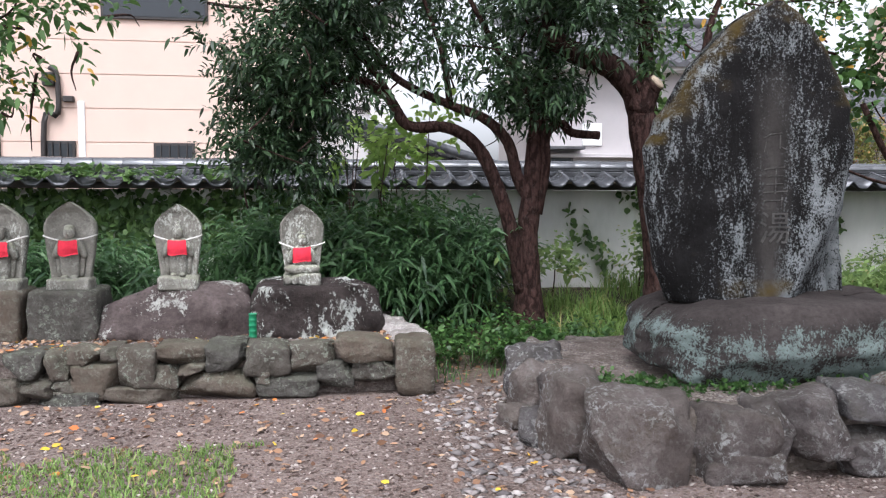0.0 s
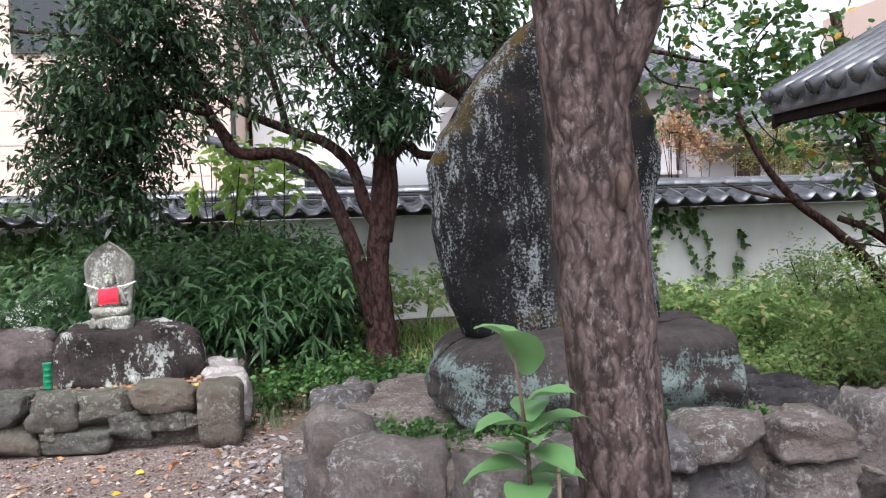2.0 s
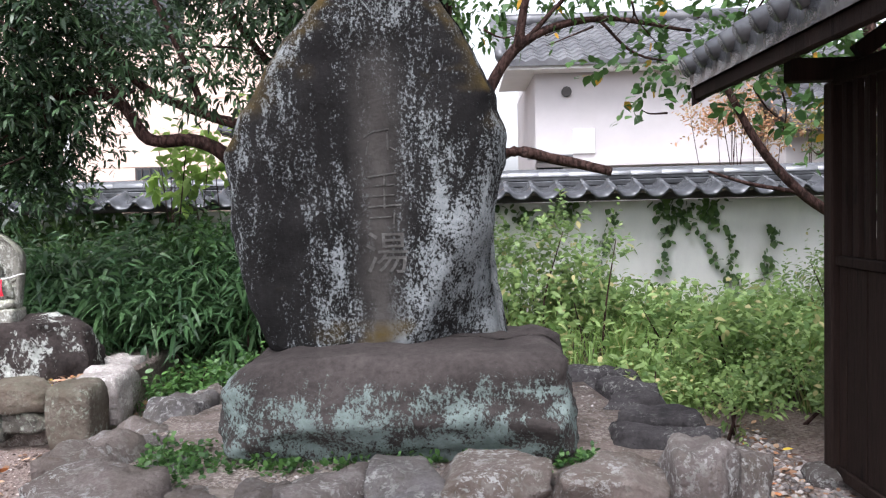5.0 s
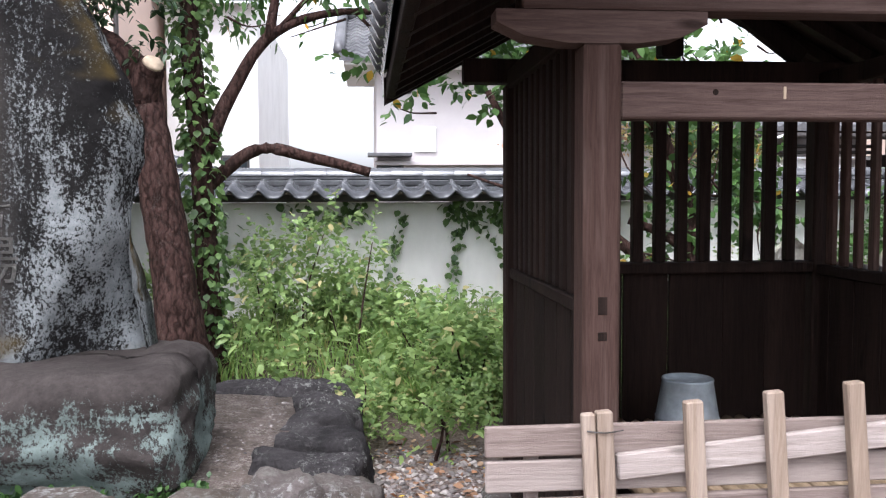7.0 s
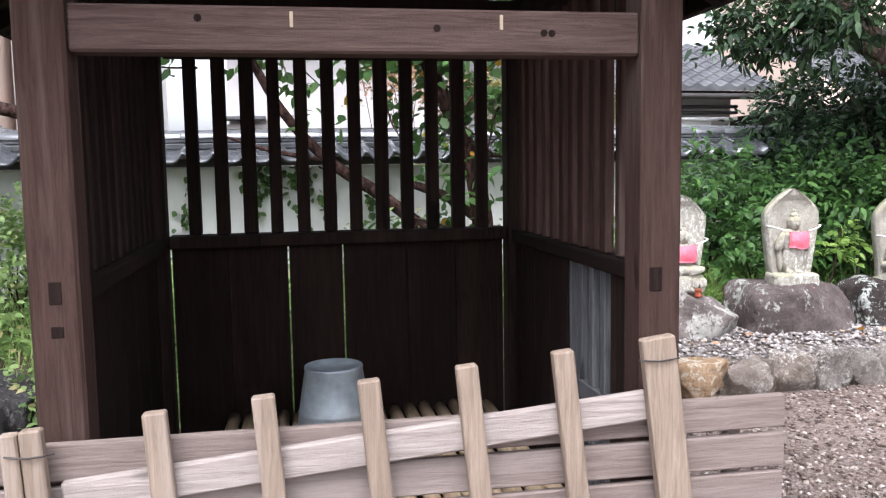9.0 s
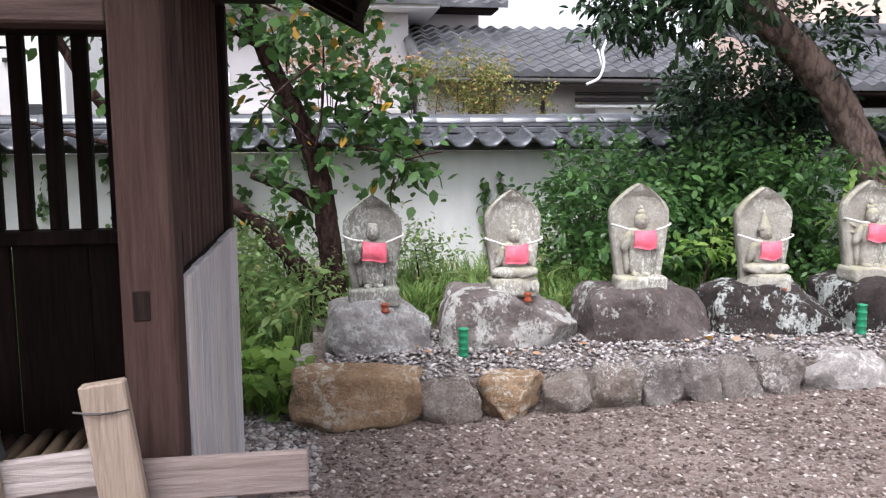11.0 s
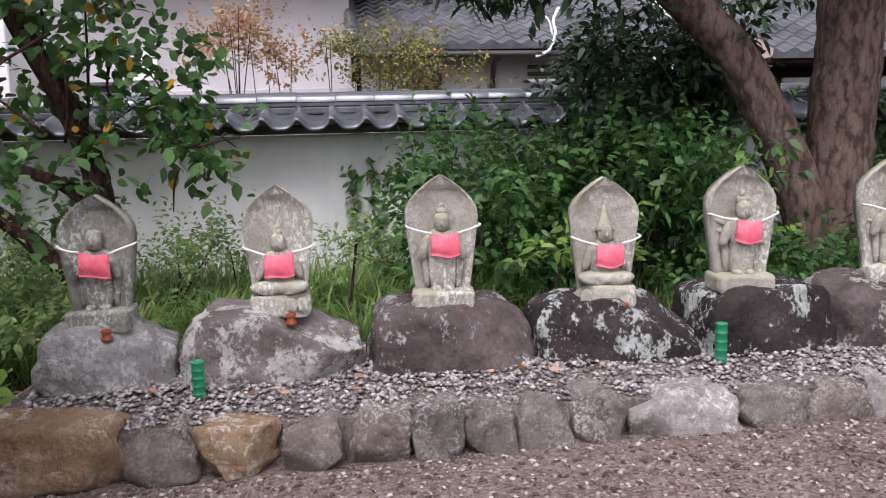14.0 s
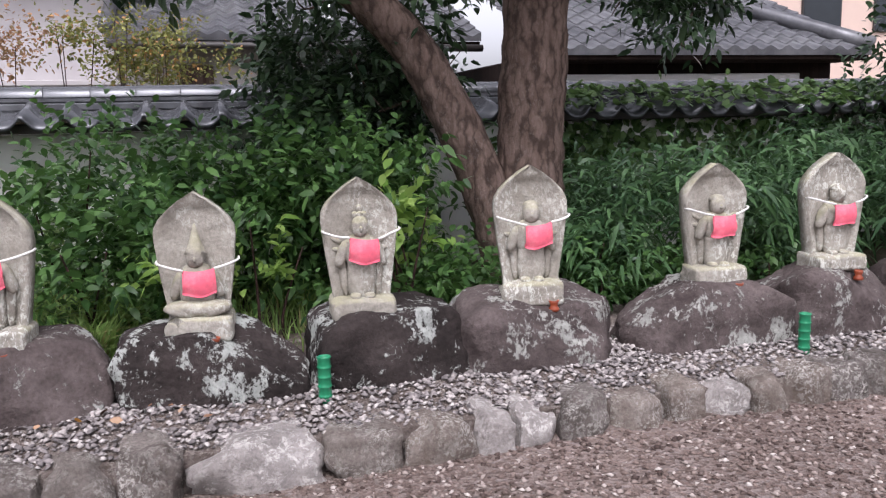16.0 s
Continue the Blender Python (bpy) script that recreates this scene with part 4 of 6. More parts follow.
RIGHT = [(3.80, 3.90, 0.44, 0.36, 0.44), (3.72, 4.32, 0.46, 0.26, 0.405), (3.78, 4.66, 0.40, 0.30, 0.41), (3.72, 5.02, 0.42, 0.28, 0.40), (3.76, 5.36, 0.36, 0.26, 0.40), (3.70, 5.68, 0.46, 0.26, 0.395), (3.3, 5.78, 0.40, 0.28, 0.385)]
for i, (x, y, w, d, h) in enumerate(RIGHT):
    stone_piece(mound, "boulder", x - w / 2, x + w / 2, y - d / 2, y + d / 2, 0.0, h, SLATE if i else MOUND_STONE, 360 + i, 9, 0.07, 10, R.uniform(-0.4, 0.4), 8)
part("mortar", moved(blob(0.34, 1.75, 0.24, 14, 4, 0.10, 9, 3.0, 0.1), Matrix.Translation((3.56, 4.5, 0.10)) @ Matrix.Rotation(0.08, 4, "Z")), MORTAR, mound, "pale mortar bed", True)
mound_top = lambda x, y: 0.335 + 0.035 * max(0, 1 - math.hypot(x - 2.5, y - 4.5))
stuff("gravel", scatter(1.45, 3.55, 3.85, 5.5, 2600, 0.016, mound_top, np.random.RandomState(12)), PEBBLE, "sandy gravel on the stone bed", "gravel")
rs = np.random.RandomState(13)
wx, wy = rs.uniform(1.7, 3.4, 260), 3.98 + np.abs(rs.normal(0, 0.06, 260))
wx[160:], wy[160:] = 1.5 + rs.uniform(0, 0.3, 100), rs.uniform(3.8, 4.4, 100)
wp = np.stack([wx, wy, np.full(260, 0.35)], 1)
stuff("weeds", sprays(np.c_[wp, np.ones(260)], 420, (0.03, 0.03, 0.01), 5, 0.03, 0.6, 0.1, rs, 0.4, 0.05), LEAF_MID, "low green weeds at the foot of the stone", "weeds")

# ---- the great inscribed stone on its boulder ----
base = thing("stone_plinth", 2.55, 4.5, 0.30, "massive dark boulder plinth patched with pale lichen", "plinth")
pv, pf = blob(1.56, 1.02, 0.52, 34, 5.0, 0.03, 5, 1.6, 0.10, 4)
shaped = []
for x, y, z in pv:
    t = z / 0.52
    u = x / 0.78
    x = x * (1.0 - 0.07 * t * (1 if x > 0 else 0.4)) + 0.02
    z -= 0.10 * t * max(0, -u - 0.55) / 0.45
    z += 0.075 * t * max(0, u - 0.62) / 0.38 * (1 if y > -0.1 else max(0.0, 1 + (y + 0.1) * 3.0))
    y -= 0.03 + 0.05 * (1 - t) - 0.06 * t * (y < 0)
    q = Vector((x * 3, y * 3, z * 3))
    z += (0.020 * noise.noise(q) + 0.008 * noise.noise(q * 3.5)) * t
    y += 0.022 * noise.noise(q + Vector((5, 0, 0))) + 0.008 * noise.noise(q * 4)
    shaped.append((x, y, z))
pv = shaped
part("boulder", ([(x + 2.53, y + 4.52 - 0.10 * x, z + 0.29) for x, y, z in pv], pf), BASE_STONE, base, smooth=True)

LEFT_EDGE = [(0.76, 1.95), (0.92, 1.875), (1.3, 1.80), (1.62, 1.80), (1.82, 1.845), (2.02, 1.98), (2.2, 2.115), (2.33, 2.24), (2.42, 2.36), (2.47, 2.47)]
RIGHT_EDGE = [(0.76, 3.03), (0.95, 3.00), (1.2, 2.965), (1.42, 2.99), (1.68, 3.04), (1.92, 2.975), (2.14, 2.86), (2.30, 2.765), (2.40, 2.66), (2.47, 2.53)]
stele = thing("stone_monument", 2.45, 4.62, 0.76, "tall dark inscribed standing stone streaked with white lichen", "monument")
SV, SF = [], []
NZ, NX = 60, 36
zs = [0.76 + (2.475 - 0.76) * (1 - (1 - j / NZ) ** 1.25) for j in range(NZ + 1)]
for side in (0, 1):
    for z in zs:
        a, b = np.interp(z, *zip(*LEFT_EDGE)), np.interp(z, *zip(*RIGHT_EDGE))
        a, b = 2.44 + (a - 2.42) * 1.03, 2.44 + (b - 2.42) * 1.03
        a += 0.025 * noise.noise(Vector((1, z * 4, 0))) + 0.012 * noise.noise(Vector((1, z * 13, 0)))
        b += 0.025 * noise.noise(Vector((9, z * 4, 0))) + 0.012 * noise.noise(Vector((9, z * 13, 0)))
        for i in range(NX + 1):
            u = i / NX
            s = 1 - (2 * u - 1) ** 8
            x = a + (b - a) * u
            q = Vector((x * 2.2, z * 2.2, side * 5))
            y = (4.62 - 0.16 * s ** 0.5 if side == 0 else 4.62 + 0.17 * s ** 0.5)
            y += 0.030 * noise.noise(q) + 0.012 * noise.noise(q * 4) + 0.006 * noise.noise(q * 11)
            if side == 0:
                e = (x - 2.80) + (1.12 - z) * 0.55
                if e > 0 and z < 1.3:
                    y += min(0.2, e * 0.75) * min(1, (1.3 - z) / 0.15)
                y += 0.10 * max(0, (z - 2.15)) ** 1.0
                k = min(1, max(0, (0.24 - abs(x - 2.47)) / 0.09)) * min(1, max(0, (z - 0.80) / 0.1)) * min(1, max(0, (2.16 - z) / 0.1))
                y += (4.4795 + 0.002 * noise.noise(q * 6) - y) * k * k * (3 - 2 * k)
            else:
                y -= 0.12 * max(0, z - 1.9)
            SV.append((x, y - 0.085, z))
m = (NZ + 1) * (NX + 1)
for j in range(NZ):
    for i in range(NX):
        a = j * (NX + 1) + i
        SF += [(a, a + 1, a + NX + 2, a + NX + 1), (m + a + NX + 1, m + a + NX + 2, m + a + 1, m + a)]
    a, b = j * (NX + 1), (j + 1) * (NX + 1)
    SF += [(a, b, m + b, m + a), (a + NX, m + a + NX, m + b + NX, b + NX)]
a = NZ * (NX + 1)
SF += [(a + i, a + i + 1, m + a + i + 1, m + a + i) for i in range(NX)]
SF += [(i + 1, i, m + i, m + i + 1) for i in range(NX)]
part("slab", (SV, SF), STELE, stele, smooth=True)


def carved(name, vf):
    part(name, vf, STROKE, stele, "shallow pale carved stroke")


def stroke(x, z, w, h, turn):
    carved("carved_stroke", moved(box(-w / 2, w / 2, -0.002, 0.004, -h / 2, h / 2, 0.0015), Matrix.Translation((x, 4.3925, z)) @ Matrix.Rotation(turn, 4, "Y")))


# worn upper characters: single strokes that are still seen
for x, z, w, h, turn in ((2.42, 1.80, 0.055, 0.007, -0.5), (2.475, 1.815, 0.07, 0.007, -0.15), (2.50, 1.77, 0.008, 0.08, 0.0), (2.52, 1.735, 0.03, 0.006, 0.5), (2.41, 1.74, 0.006, 0.06, 0.2),
                         (2.47, 1.62, 0.13, 0.007, -0.12), (2.48, 1.575, 0.09, 0.007, -0.08), (2.475, 1.53, 0.10, 0.006, -0.05), (2.48, 1.485, 0.15, 0.008, -0.06), (2.48, 1.55, 0.008, 0.15, 0.02), (2.46, 1.435, 0.10, 0.007, -0.05), (2.52, 1.43, 0.008, 0.05, 0.1)):
    stroke(x + 0.045, z - 0.09, w, h, turn)
word = bpy.data.curves.new("carved_character", "FONT")
word.body, word.size, word.extrude, word.align_x = "\u6e6f", 0.20, 0.002, "CENTER"
word_ob = bpy.data.objects.new("carved_character", word)
scene.collection.objects.link(word_ob)
bpy.context.view_layer.update()
shape = bpy.data.meshes.new_from_object(word_ob.evaluated_get(bpy.context.evaluated_depsgraph_get()))
bpy.data.objects.remove(word_ob)
carved("carved_character", ([(2.53 + v.co.x, 4.3925 - v.co.z, 1.115 + v.co.y) for v in shape.vertices], [tuple(f.vertices) for f in shape.polygons]))

# ---- statues ----


def statue_mesh(name, seated, crown, arms, seed):
    """A small carved figure in front of a pointed boat-shaped slab on a lotus base; stands on z = 0, faces -y."""
    rs = np.random.RandomState(seed)
    P = []
    prof = [(0.0, 0.118), (0.12, 0.124), (0.30, 0.150), (0.42, 0.163), (0.465, 0.160), (0.505, 0.138), (0.545, 0.100), (0.58, 0.056), (0.60, 0.024), (0.612, 0.004)]
    zz = np.linspace(0.0, 0.612, 40)
    V, F = [], []
    nx = 16
    hs = np.interp(zz, [p[0] for p in prof], [p[1] for p in prof])
    for side in (0, 1):
        for z, h in zip(zz, hs):
            for i in range(nx + 1):
                u = 2 * i / nx - 1
                cup = 0.030 * (1 - abs(u) ** 2.5) * (1 if z < 0.56 else 0.4)
                y = (-0.045 + cup if side == 0 else 0.040) - 0.10 * max(0, z - 0.35) ** 1.3
                y += 0.003 * noise.noise(Vector((u * 3 + seed, z * 14, side)))
                V.append((u * h * (1 + 0.015 * noise.noise(Vector((seed, z * 9, 3)))), y, z))
    k = len(zz) * (nx + 1)
    for j in range(len(zz) - 1):
        for i in range(nx):
            a = j * (nx + 1) + i
            F += [(a, a + 1, a + nx + 2, a + nx + 1), (k + a + nx + 1, k + a + nx + 2, k + a + 1, k + a)]
        a, b = j * (nx + 1), (j + 1) * (nx + 1)
        F += [(a, b, k + b, k + a), (a + nx, k + a + nx, k + b + nx, b + nx)]
    P.append((V, F))

    def ell(x, y, z, a, b, c, p=2.3, n=6, r=0.04, turn=0.0):
        v, f = blob(2 * a, 2 * b, 2 * c, n, p, r, int(rs.randint(99)), 2.0)
        P.append(moved((v, f), Matrix.Translation((x, y, z)) @ Matrix.Rotation(turn, 4, "Y") @ Matrix.Translation((0, 0, -c))))

    base = blob(0.278, 0.215, 0.108, 12, 9.0, 0.018, seed, 2.0, 0.0, 2)
    P.append(moved(base, Matrix.Translation((0, -0.03, -0.004))))
    for i in range(5):
        ell(-0.104 + 0.052 * i, -0.130, 0.058, 0.028, 0.007, 0.034, 2.2, 5)
    if seated:
        ell(0, -0.06, 0.135, 0.135, 0.062, 0.034, 2.6)
        ell(-0.07, -0.09, 0.13, 0.065, 0.03, 0.026, 2.4, 5, 0.05, 0.25)
        ell(0.07, -0.09, 0.13, 0.065, 0.03, 0.026, 2.4, 5, 0.05, -0.25)
        ell(0, -0.045, 0.225, 0.075, 0.048, 0.095, 2.6)
        hz = 0.345
    else:
        ell(0, -0.04, 0.20, 0.062, 0.042, 0.125, 3.0)
        for s in (-1, 1):
            ell(s * 0.030, -0.075, 0.108, 0.024, 0.035, 0.016, 2.4, 4)
            ell(s * 0.075, -0.03, 0.20, 0.018, 0.022, 0.10, 2.4, 5, 0.06, s * 0.08)
        ell(0, -0.045, 0.30, 0.072, 0.045, 0.075, 2.6)
        hz = 0.405
    for s in (-1, 1):
        ell(s * 0.078, -0.05, hz - 0.115, 0.024, 0.028, 0.062, 2.3, 5, 0.04, -s * 0.35)
        for j in range(arms):
            ell(s * (0.098 + 0.008 * j), -0.022, hz - 0.10 + 0.045 * j, 0.032, 0.014, 0.012, 2.2, 4, 0.05, -s * (0.2 + 0.35 * j))
    ell(0, -0.06, hz, 0.036, 0.036, 0.046, 2.3, 8, 0.02)
    ell(0, -0.092, hz - 0.006, 0.009, 0.012, 0.014, 2.0, 3)
    if crown == "flame":
        V2, F2 = tube([(0, -0.045, hz + 0.01), (0, -0.035, hz + 0.06), (0, -0.02, hz + 0.135)], 0.048, 0.004, 10, 3, 0.06)
        P.append((V2, F2))
    elif crown == "knot":
        ell(0, -0.055, hz + 0.045, 0.024, 0.024, 0.022, 2.2, 5)
        ell(0, -0.05, hz + 0.07, 0.014, 0.014, 0.016, 2.2, 4)
    elif crown == "heads":
        for j in range(3):
            ell((j - 1) * 0.020, -0.05, hz + 0.05, 0.013, 0.014, 0.016, 2.2, 4)
        ell(0, -0.045, hz + 0.078, 0.013, 0.013, 0.017, 2.2, 4)
    else:
        ell(0, -0.05, hz + 0.03, 0.034, 0.034, 0.024, 2.2, 6, 0.05)
    V, F = join(*P)
    me = mesh(name, V, F)
    return me, hz


def bib(x, y, z, w, h, material, tilt, parent_label, ends):
    b = thing("bib", x, y, z, parent_label, "bib")
    rs = np.random.RandomState(int(abs(x) * 97))
    nx, nz, V, F = 10, 8, [], []
    for k in (0, 1):
        for j in range(nz + 1):
            for i in range(nx + 1):
                u, v = i / nx - 0.5, j / nz
                yy = y - 0.018 * (1 - (2 * u) ** 2) - 0.012 * math.sin(math.pi * v) + 0.006 * noise.noise(Vector((u * 9 + x, v * 4, 1))) * (0.3 + v) + k * 0.004
                V.append((x + u * w * (1 + 0.08 * v) + 0.004 * noise.noise(Vector((v * 5, x, 2))), yy, z - h * v * (1 - 0.05 * math.cos(6 * u + x)) + u * w * tilt - 0.006 * (1 - (2 * u) ** 2)))
    m = (nx + 1) * (nz + 1)
    for j in range(nz):
        for i in range(nx):
            a = j * (nx + 1) + i
            F += [(a, a + nx + 1, a + nx + 2, a + 1), (m + a, m + a + 1, m + a + nx + 2, m + a + nx + 1)]
    rim = [j * (nx + 1) for j in range(nz + 1)] + [nz * (nx + 1) + i for i in range(1, nx + 1)] + [j * (nx + 1) + nx for j in range(nz - 1, -1, -1)]
    F += [(p, q, q + m, p + m) for p, q in zip(rim, rim[1:])]
    part("cloth", (V, F), material, b, smooth=True)
    for s in (-1, 1):
        part("cord", tube([(x + s * w * 0.48, y - 0.006, z + s * w * 0.48 * tilt), (x + s * (w * 0.25 + ends * 0.5), y + 0.005, z + 0.012), (x + s * ends, y + 0.03, z + 0.028), (x + s * (ends + 0.004), y + 0.09, z + 0.03)], 0.0055, 0.0055, 6, 4, 0.05), CORD, b, "white tape tie", True)
    return b


STATUES = [
    (6.72, 0.545, 1.0, False, "round", 0, STATUE_SHADED), (7.52, 0.575, 0.98, True, "knot", 1, STATUE), (8.28, 0.555, 1.05, False, "knot", 0, STATUE),
    (9.07, 0.545, 1.01, True, "flame", 0, STATUE), (9.765, 0.565, 1.03, False, "heads", 2, STATUE), (10.58, 0.575, 1.05, False, "round", 1, STATUE),
    (11.57, 0.58, 1.0, False, "round", 2, STATUE), (12.29, 0.59, 1.03, False, "round", 0, STATUE), (13.1, 0.56, 1.0, True, "knot", 0, STATUE),
    (-0.20, 0.69, 0.98, True, "heads", 2, STATUE_SHADED), (-1.075, 0.68, 1.0, False, "knot", 0, STATUE_SHADED), (-1.81, 0.665, 1.05, False, "round", 0, STATUE_SHADED), (-2.27, 0.665, 1.03, False, "round", 0, STATUE_SHADED)]
for i, (x, z, s, seated, crown, arms, mt) in enumerate(STATUES):
    y = 6.20 if x > 0 else 6.12
    me, hz = statue_mesh("stone_statue", seated, crown, arms, 40 + i)
    o = ob_of("stone_statue", me, mt, None, ("seated" if seated else "standing") + " figure carved on a pointed stone slab, " + ("weathered pale grey" if x > 7 else "mossy, coloured darker as in shade"), "statue", "row of stone statues")
    o.location, o.scale = (x, y, z), (s, s, s)
    o.rotation_euler = (0, 0, radians((R.uniform(-2, 2) if x < 7.9 else -6 + R.uniform(-2, 2) if x < 10 else -14 if x < 11.2 else -6) if x > 0 else 2))
    bz = z + s * (hz - 0.045)
    bib(x + 0.004, y - s * 0.100, bz, 0.128 if x > 0 else 0.125, 0.105, BIB_PINK if x > 0 else BIB_RED, (-0.1, 0.08, 0.0, 0.03)[i % 4], ("faded pink-red" if x > 0 else "bright red") + " cotton bib tied round the statue", 0.160 * s)

BOULDERS = [
    (6.45, 7.05, 0.24, 0.57, PALE_BOULDER, 6, "pale cracked boulder under a statue", 1), (7.08, 7.90, 0.22, 0.60, BROWN_BOULDER, 3.2, "broad grey boulder under a statue", 2),
    (7.92, 8.72, 0.22, 0.58, GREY_BOULDER, 3.6, "brown-grey boulder under a statue", 3), (8.70, 9.53, 0.22, 0.57, DARK_BOULDER, 3.4, "dark boulder splashed with white lichen", 4),
    (9.51, 10.22, 0.21, 0.59, DARK_BOULDER, 4.5, "blocky dark boulder spotted with lichen", 5), (10.18, 11.04, 0.21, 0.60, GREY_BOULDER, 2.8, "rounded boulder with white lichen spots", 6),
    (11.05, 11.98, 0.22, 0.60, GREY_BOULDER, 3.0, "long grey boulder with white lichen spots", 7), (11.92, 12.72, 0.22, 0.62, GREY_BOULDER, 4, "grey boulder under a statue", 8), (12.75, 13.5, 0.22, 0.58, GREY_BOULDER, 3.4, "grey boulder under a statue", 9),
    (-0.58, 0.40, 0.33, 0.715, DARK_BOULDER, 3.0, "black boulder with a few white lichen patches", 10), (-1.60, -0.56, 0.33, 0.70, GREY_BOULDER, 3.2, "sloping grey boulder under a statue", 11),
    (-2.07, -1.58, 0.33, 0.68, WALL_STONE, 12, "squared stone block under a statue", 12), (-2.62, -2.09, 0.33, 0.68, WALL_STONE, 12, "squared stone block under a statue", 13)]


def boulder_mesh(w, d, h, boxy, seed, lean, crest):
    """A fieldstone: broad at the foot, broken faces, a nearly level top that dips to one side."""
    V, F = blob(w, d, h, 22, boxy, 0.045, seed, 1.7, 0.0, 8)
    out = []
    for x, y, z in V:
        t = max(0.0, min(1.0, z / h))
        u = 2 * x / w
        x *= 1.03 - 0.10 * t * t
        y = y * (1.04 - 0.08 * t)
        z -= h * 0.11 * t * max(0.0, u * lean - crest)
        q = Vector((x * 3.1 + seed * 7, y * 3.1, z * 3.1))
        k = 0.016 * noise.noise(q * 1.7) + 0.009 * noise.noise(q * 4.5) + 0.005 * noise.noise(q * 10)
        ln = max(0.05, math.hypot(x, y))
        out.append((x + x / ln * k, y + y / ln * k, z + k * t * 0.6))
    return mesh("boulder", out, F)


for x0, x1, z0, z1, mt, p, lab, sd in BOULDERS:
    cx, cy = (x0 + x1) / 2, (6.22 if x0 > 0 else 6.12)
    if p < 10:
        sunk = 0.16
        me = boulder_mesh((x1 - x0) * 0.97, 0.54, z1 - z0 + sunk + 0.02, p * 2.2, sd, (1, -1, 1, 1, 1, -1)[sd % 6], 0.42)
        foot = z0 - sunk
    else:
        me = mesh("boulder", *blob((x1 - x0) * 0.96, 0.46, z1 - z0 + 0.02, 16, p, 0.02, sd, 1.7, 0.02))
        foot = z0
    o = ob_of("boulder", me, mt, None, lab, "boulder", "boulders under the statues")
    o.location = (cx, cy, foot)


def cup(x, y, z):
    prof = [(0.0, 0.0), (0.024, 0.0), (0.026, 0.012), (0.017, 0.022), (0.020, 0.036), (0.024, 0.048), (0.020, 0.050), (0.016, 0.030), (0.0, 0.026)]
    V = [(r * math.cos(a), r * math.sin(a), h) for r, h in prof for a in [2 * math.pi * j / 14 for j in range(14)]]
    F = [(k * 14 + j, k * 14 + (j + 1) % 14, k * 14 + 14 + (j + 1) % 14, k * 14 + 14 + j) for k in range(len(prof) - 1) for j in range(14)]
    o = ob_of("offering_cup", mesh("offering_cup", V, F), GLAZE, None, "small red-brown glazed offering cup on the boulder", "cup", "offering cups")
    o.location = (x, y, z)


for i, (x, z, *_) in enumerate(STATUES[:8]):
    cup(x + 0.05, 6.03, z - 0.022)


def vase(x, y, z, h):
    prof = [(0.0, 0.0), (0.026, 0.0)]
    for k in range(5):
        z0 = h * k / 5
        prof += [(0.027, z0 + 0.004), (0.027, z0 + h / 5 - 0.008), (0.031, z0 + h / 5 - 0.004), (0.027, z0 + h / 5)]
    prof += [(0.021, h), (0.020, h * 0.4), (0.0, h * 0.4)]
    V = [(r * math.cos(a), r * math.sin(a), q) for r, q in prof for a in [2 * math.pi * j / 16 for j in range(16)]]
    F = [(k * 16 + j, k * 16 + (j + 1) % 16, k * 16 + 16 + (j + 1) % 16, k * 16 + 16 + j) for k in range(len(prof) - 1) for j in range(16)]
    o = ob_of("flower_tube", mesh("flower_tube", V, F), GREEN_PLASTIC, None, "green ribbed plastic flower tube standing in gravel", "vase", "flower tubes")
    o.location = (x, y, z)


vase(7.175, 5.88, 0.275, 0.175)
vase(9.545, 5.90, 0.28, 0.205)
vase(11.86, 5.84, 0.27, 0.205)
vase(-0.53, 5.78, 0.345, 0.195)

# ---- the open timber hut ----
hut = thing("timber_hut", 5.34, 4.0, 0.02, "open dark timber hut with slatted walls and tiled roof", "hut")
for x in (4.575, 6.005):
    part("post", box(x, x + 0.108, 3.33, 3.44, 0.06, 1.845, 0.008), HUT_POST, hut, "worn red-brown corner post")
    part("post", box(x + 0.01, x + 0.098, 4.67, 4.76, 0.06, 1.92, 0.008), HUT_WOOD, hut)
    part("foot_stone", moved(blob(0.26, 0.26, 0.10, 5, 3.5, 0.06, int(x * 10)), Matrix.Translation((x + 0.05, 3.38, -0.02))), MOUND_STONE, hut, smooth=True)
    part("foot_stone", moved(blob(0.28, 0.26, 0.12, 5, 3.5, 0.06, int(x * 13)), Matrix.Translation((x + 0.05, 4.72, -0.02))), MOUND_STONE, hut, smooth=True)
part("mortise", box(6.028, 6.062, 3.3275, 3.332, 1.055, 1.115, 0.002), HUT_WOOD, hut, "dark mortise hole")
for z, h in ((1.085, 0.05), (1.01, 0.025)):
    part("knot_hole", box(4.618, 4.645, 3.3275, 3.332, z, z + h, 0.002), HUT_WOOD, hut)
part("beam", box(4.684, 6.004, 3.345, 3.43, 1.638, 1.742, 0.006), HUT_BEAM, hut, "weathered front tie beam")
for x in (5.165, 5.655):
    part("pale_peg", box(x - 0.004, x + 0.004, 3.342, 3.346, 1.695, 1.73, 0.001), CUT_WOOD, hut)
for x in (4.96, 5.50, 5.76, 5.78):
    part("peg_hole", tube([(x, 3.3435, 1.715 - (x - 4.9) * 0.03), (x, 3.36, 1.715 - (x - 4.9) * 0.03)], 0.009, 0.009, 8, 1, 0), HUT_WOOD, hut)
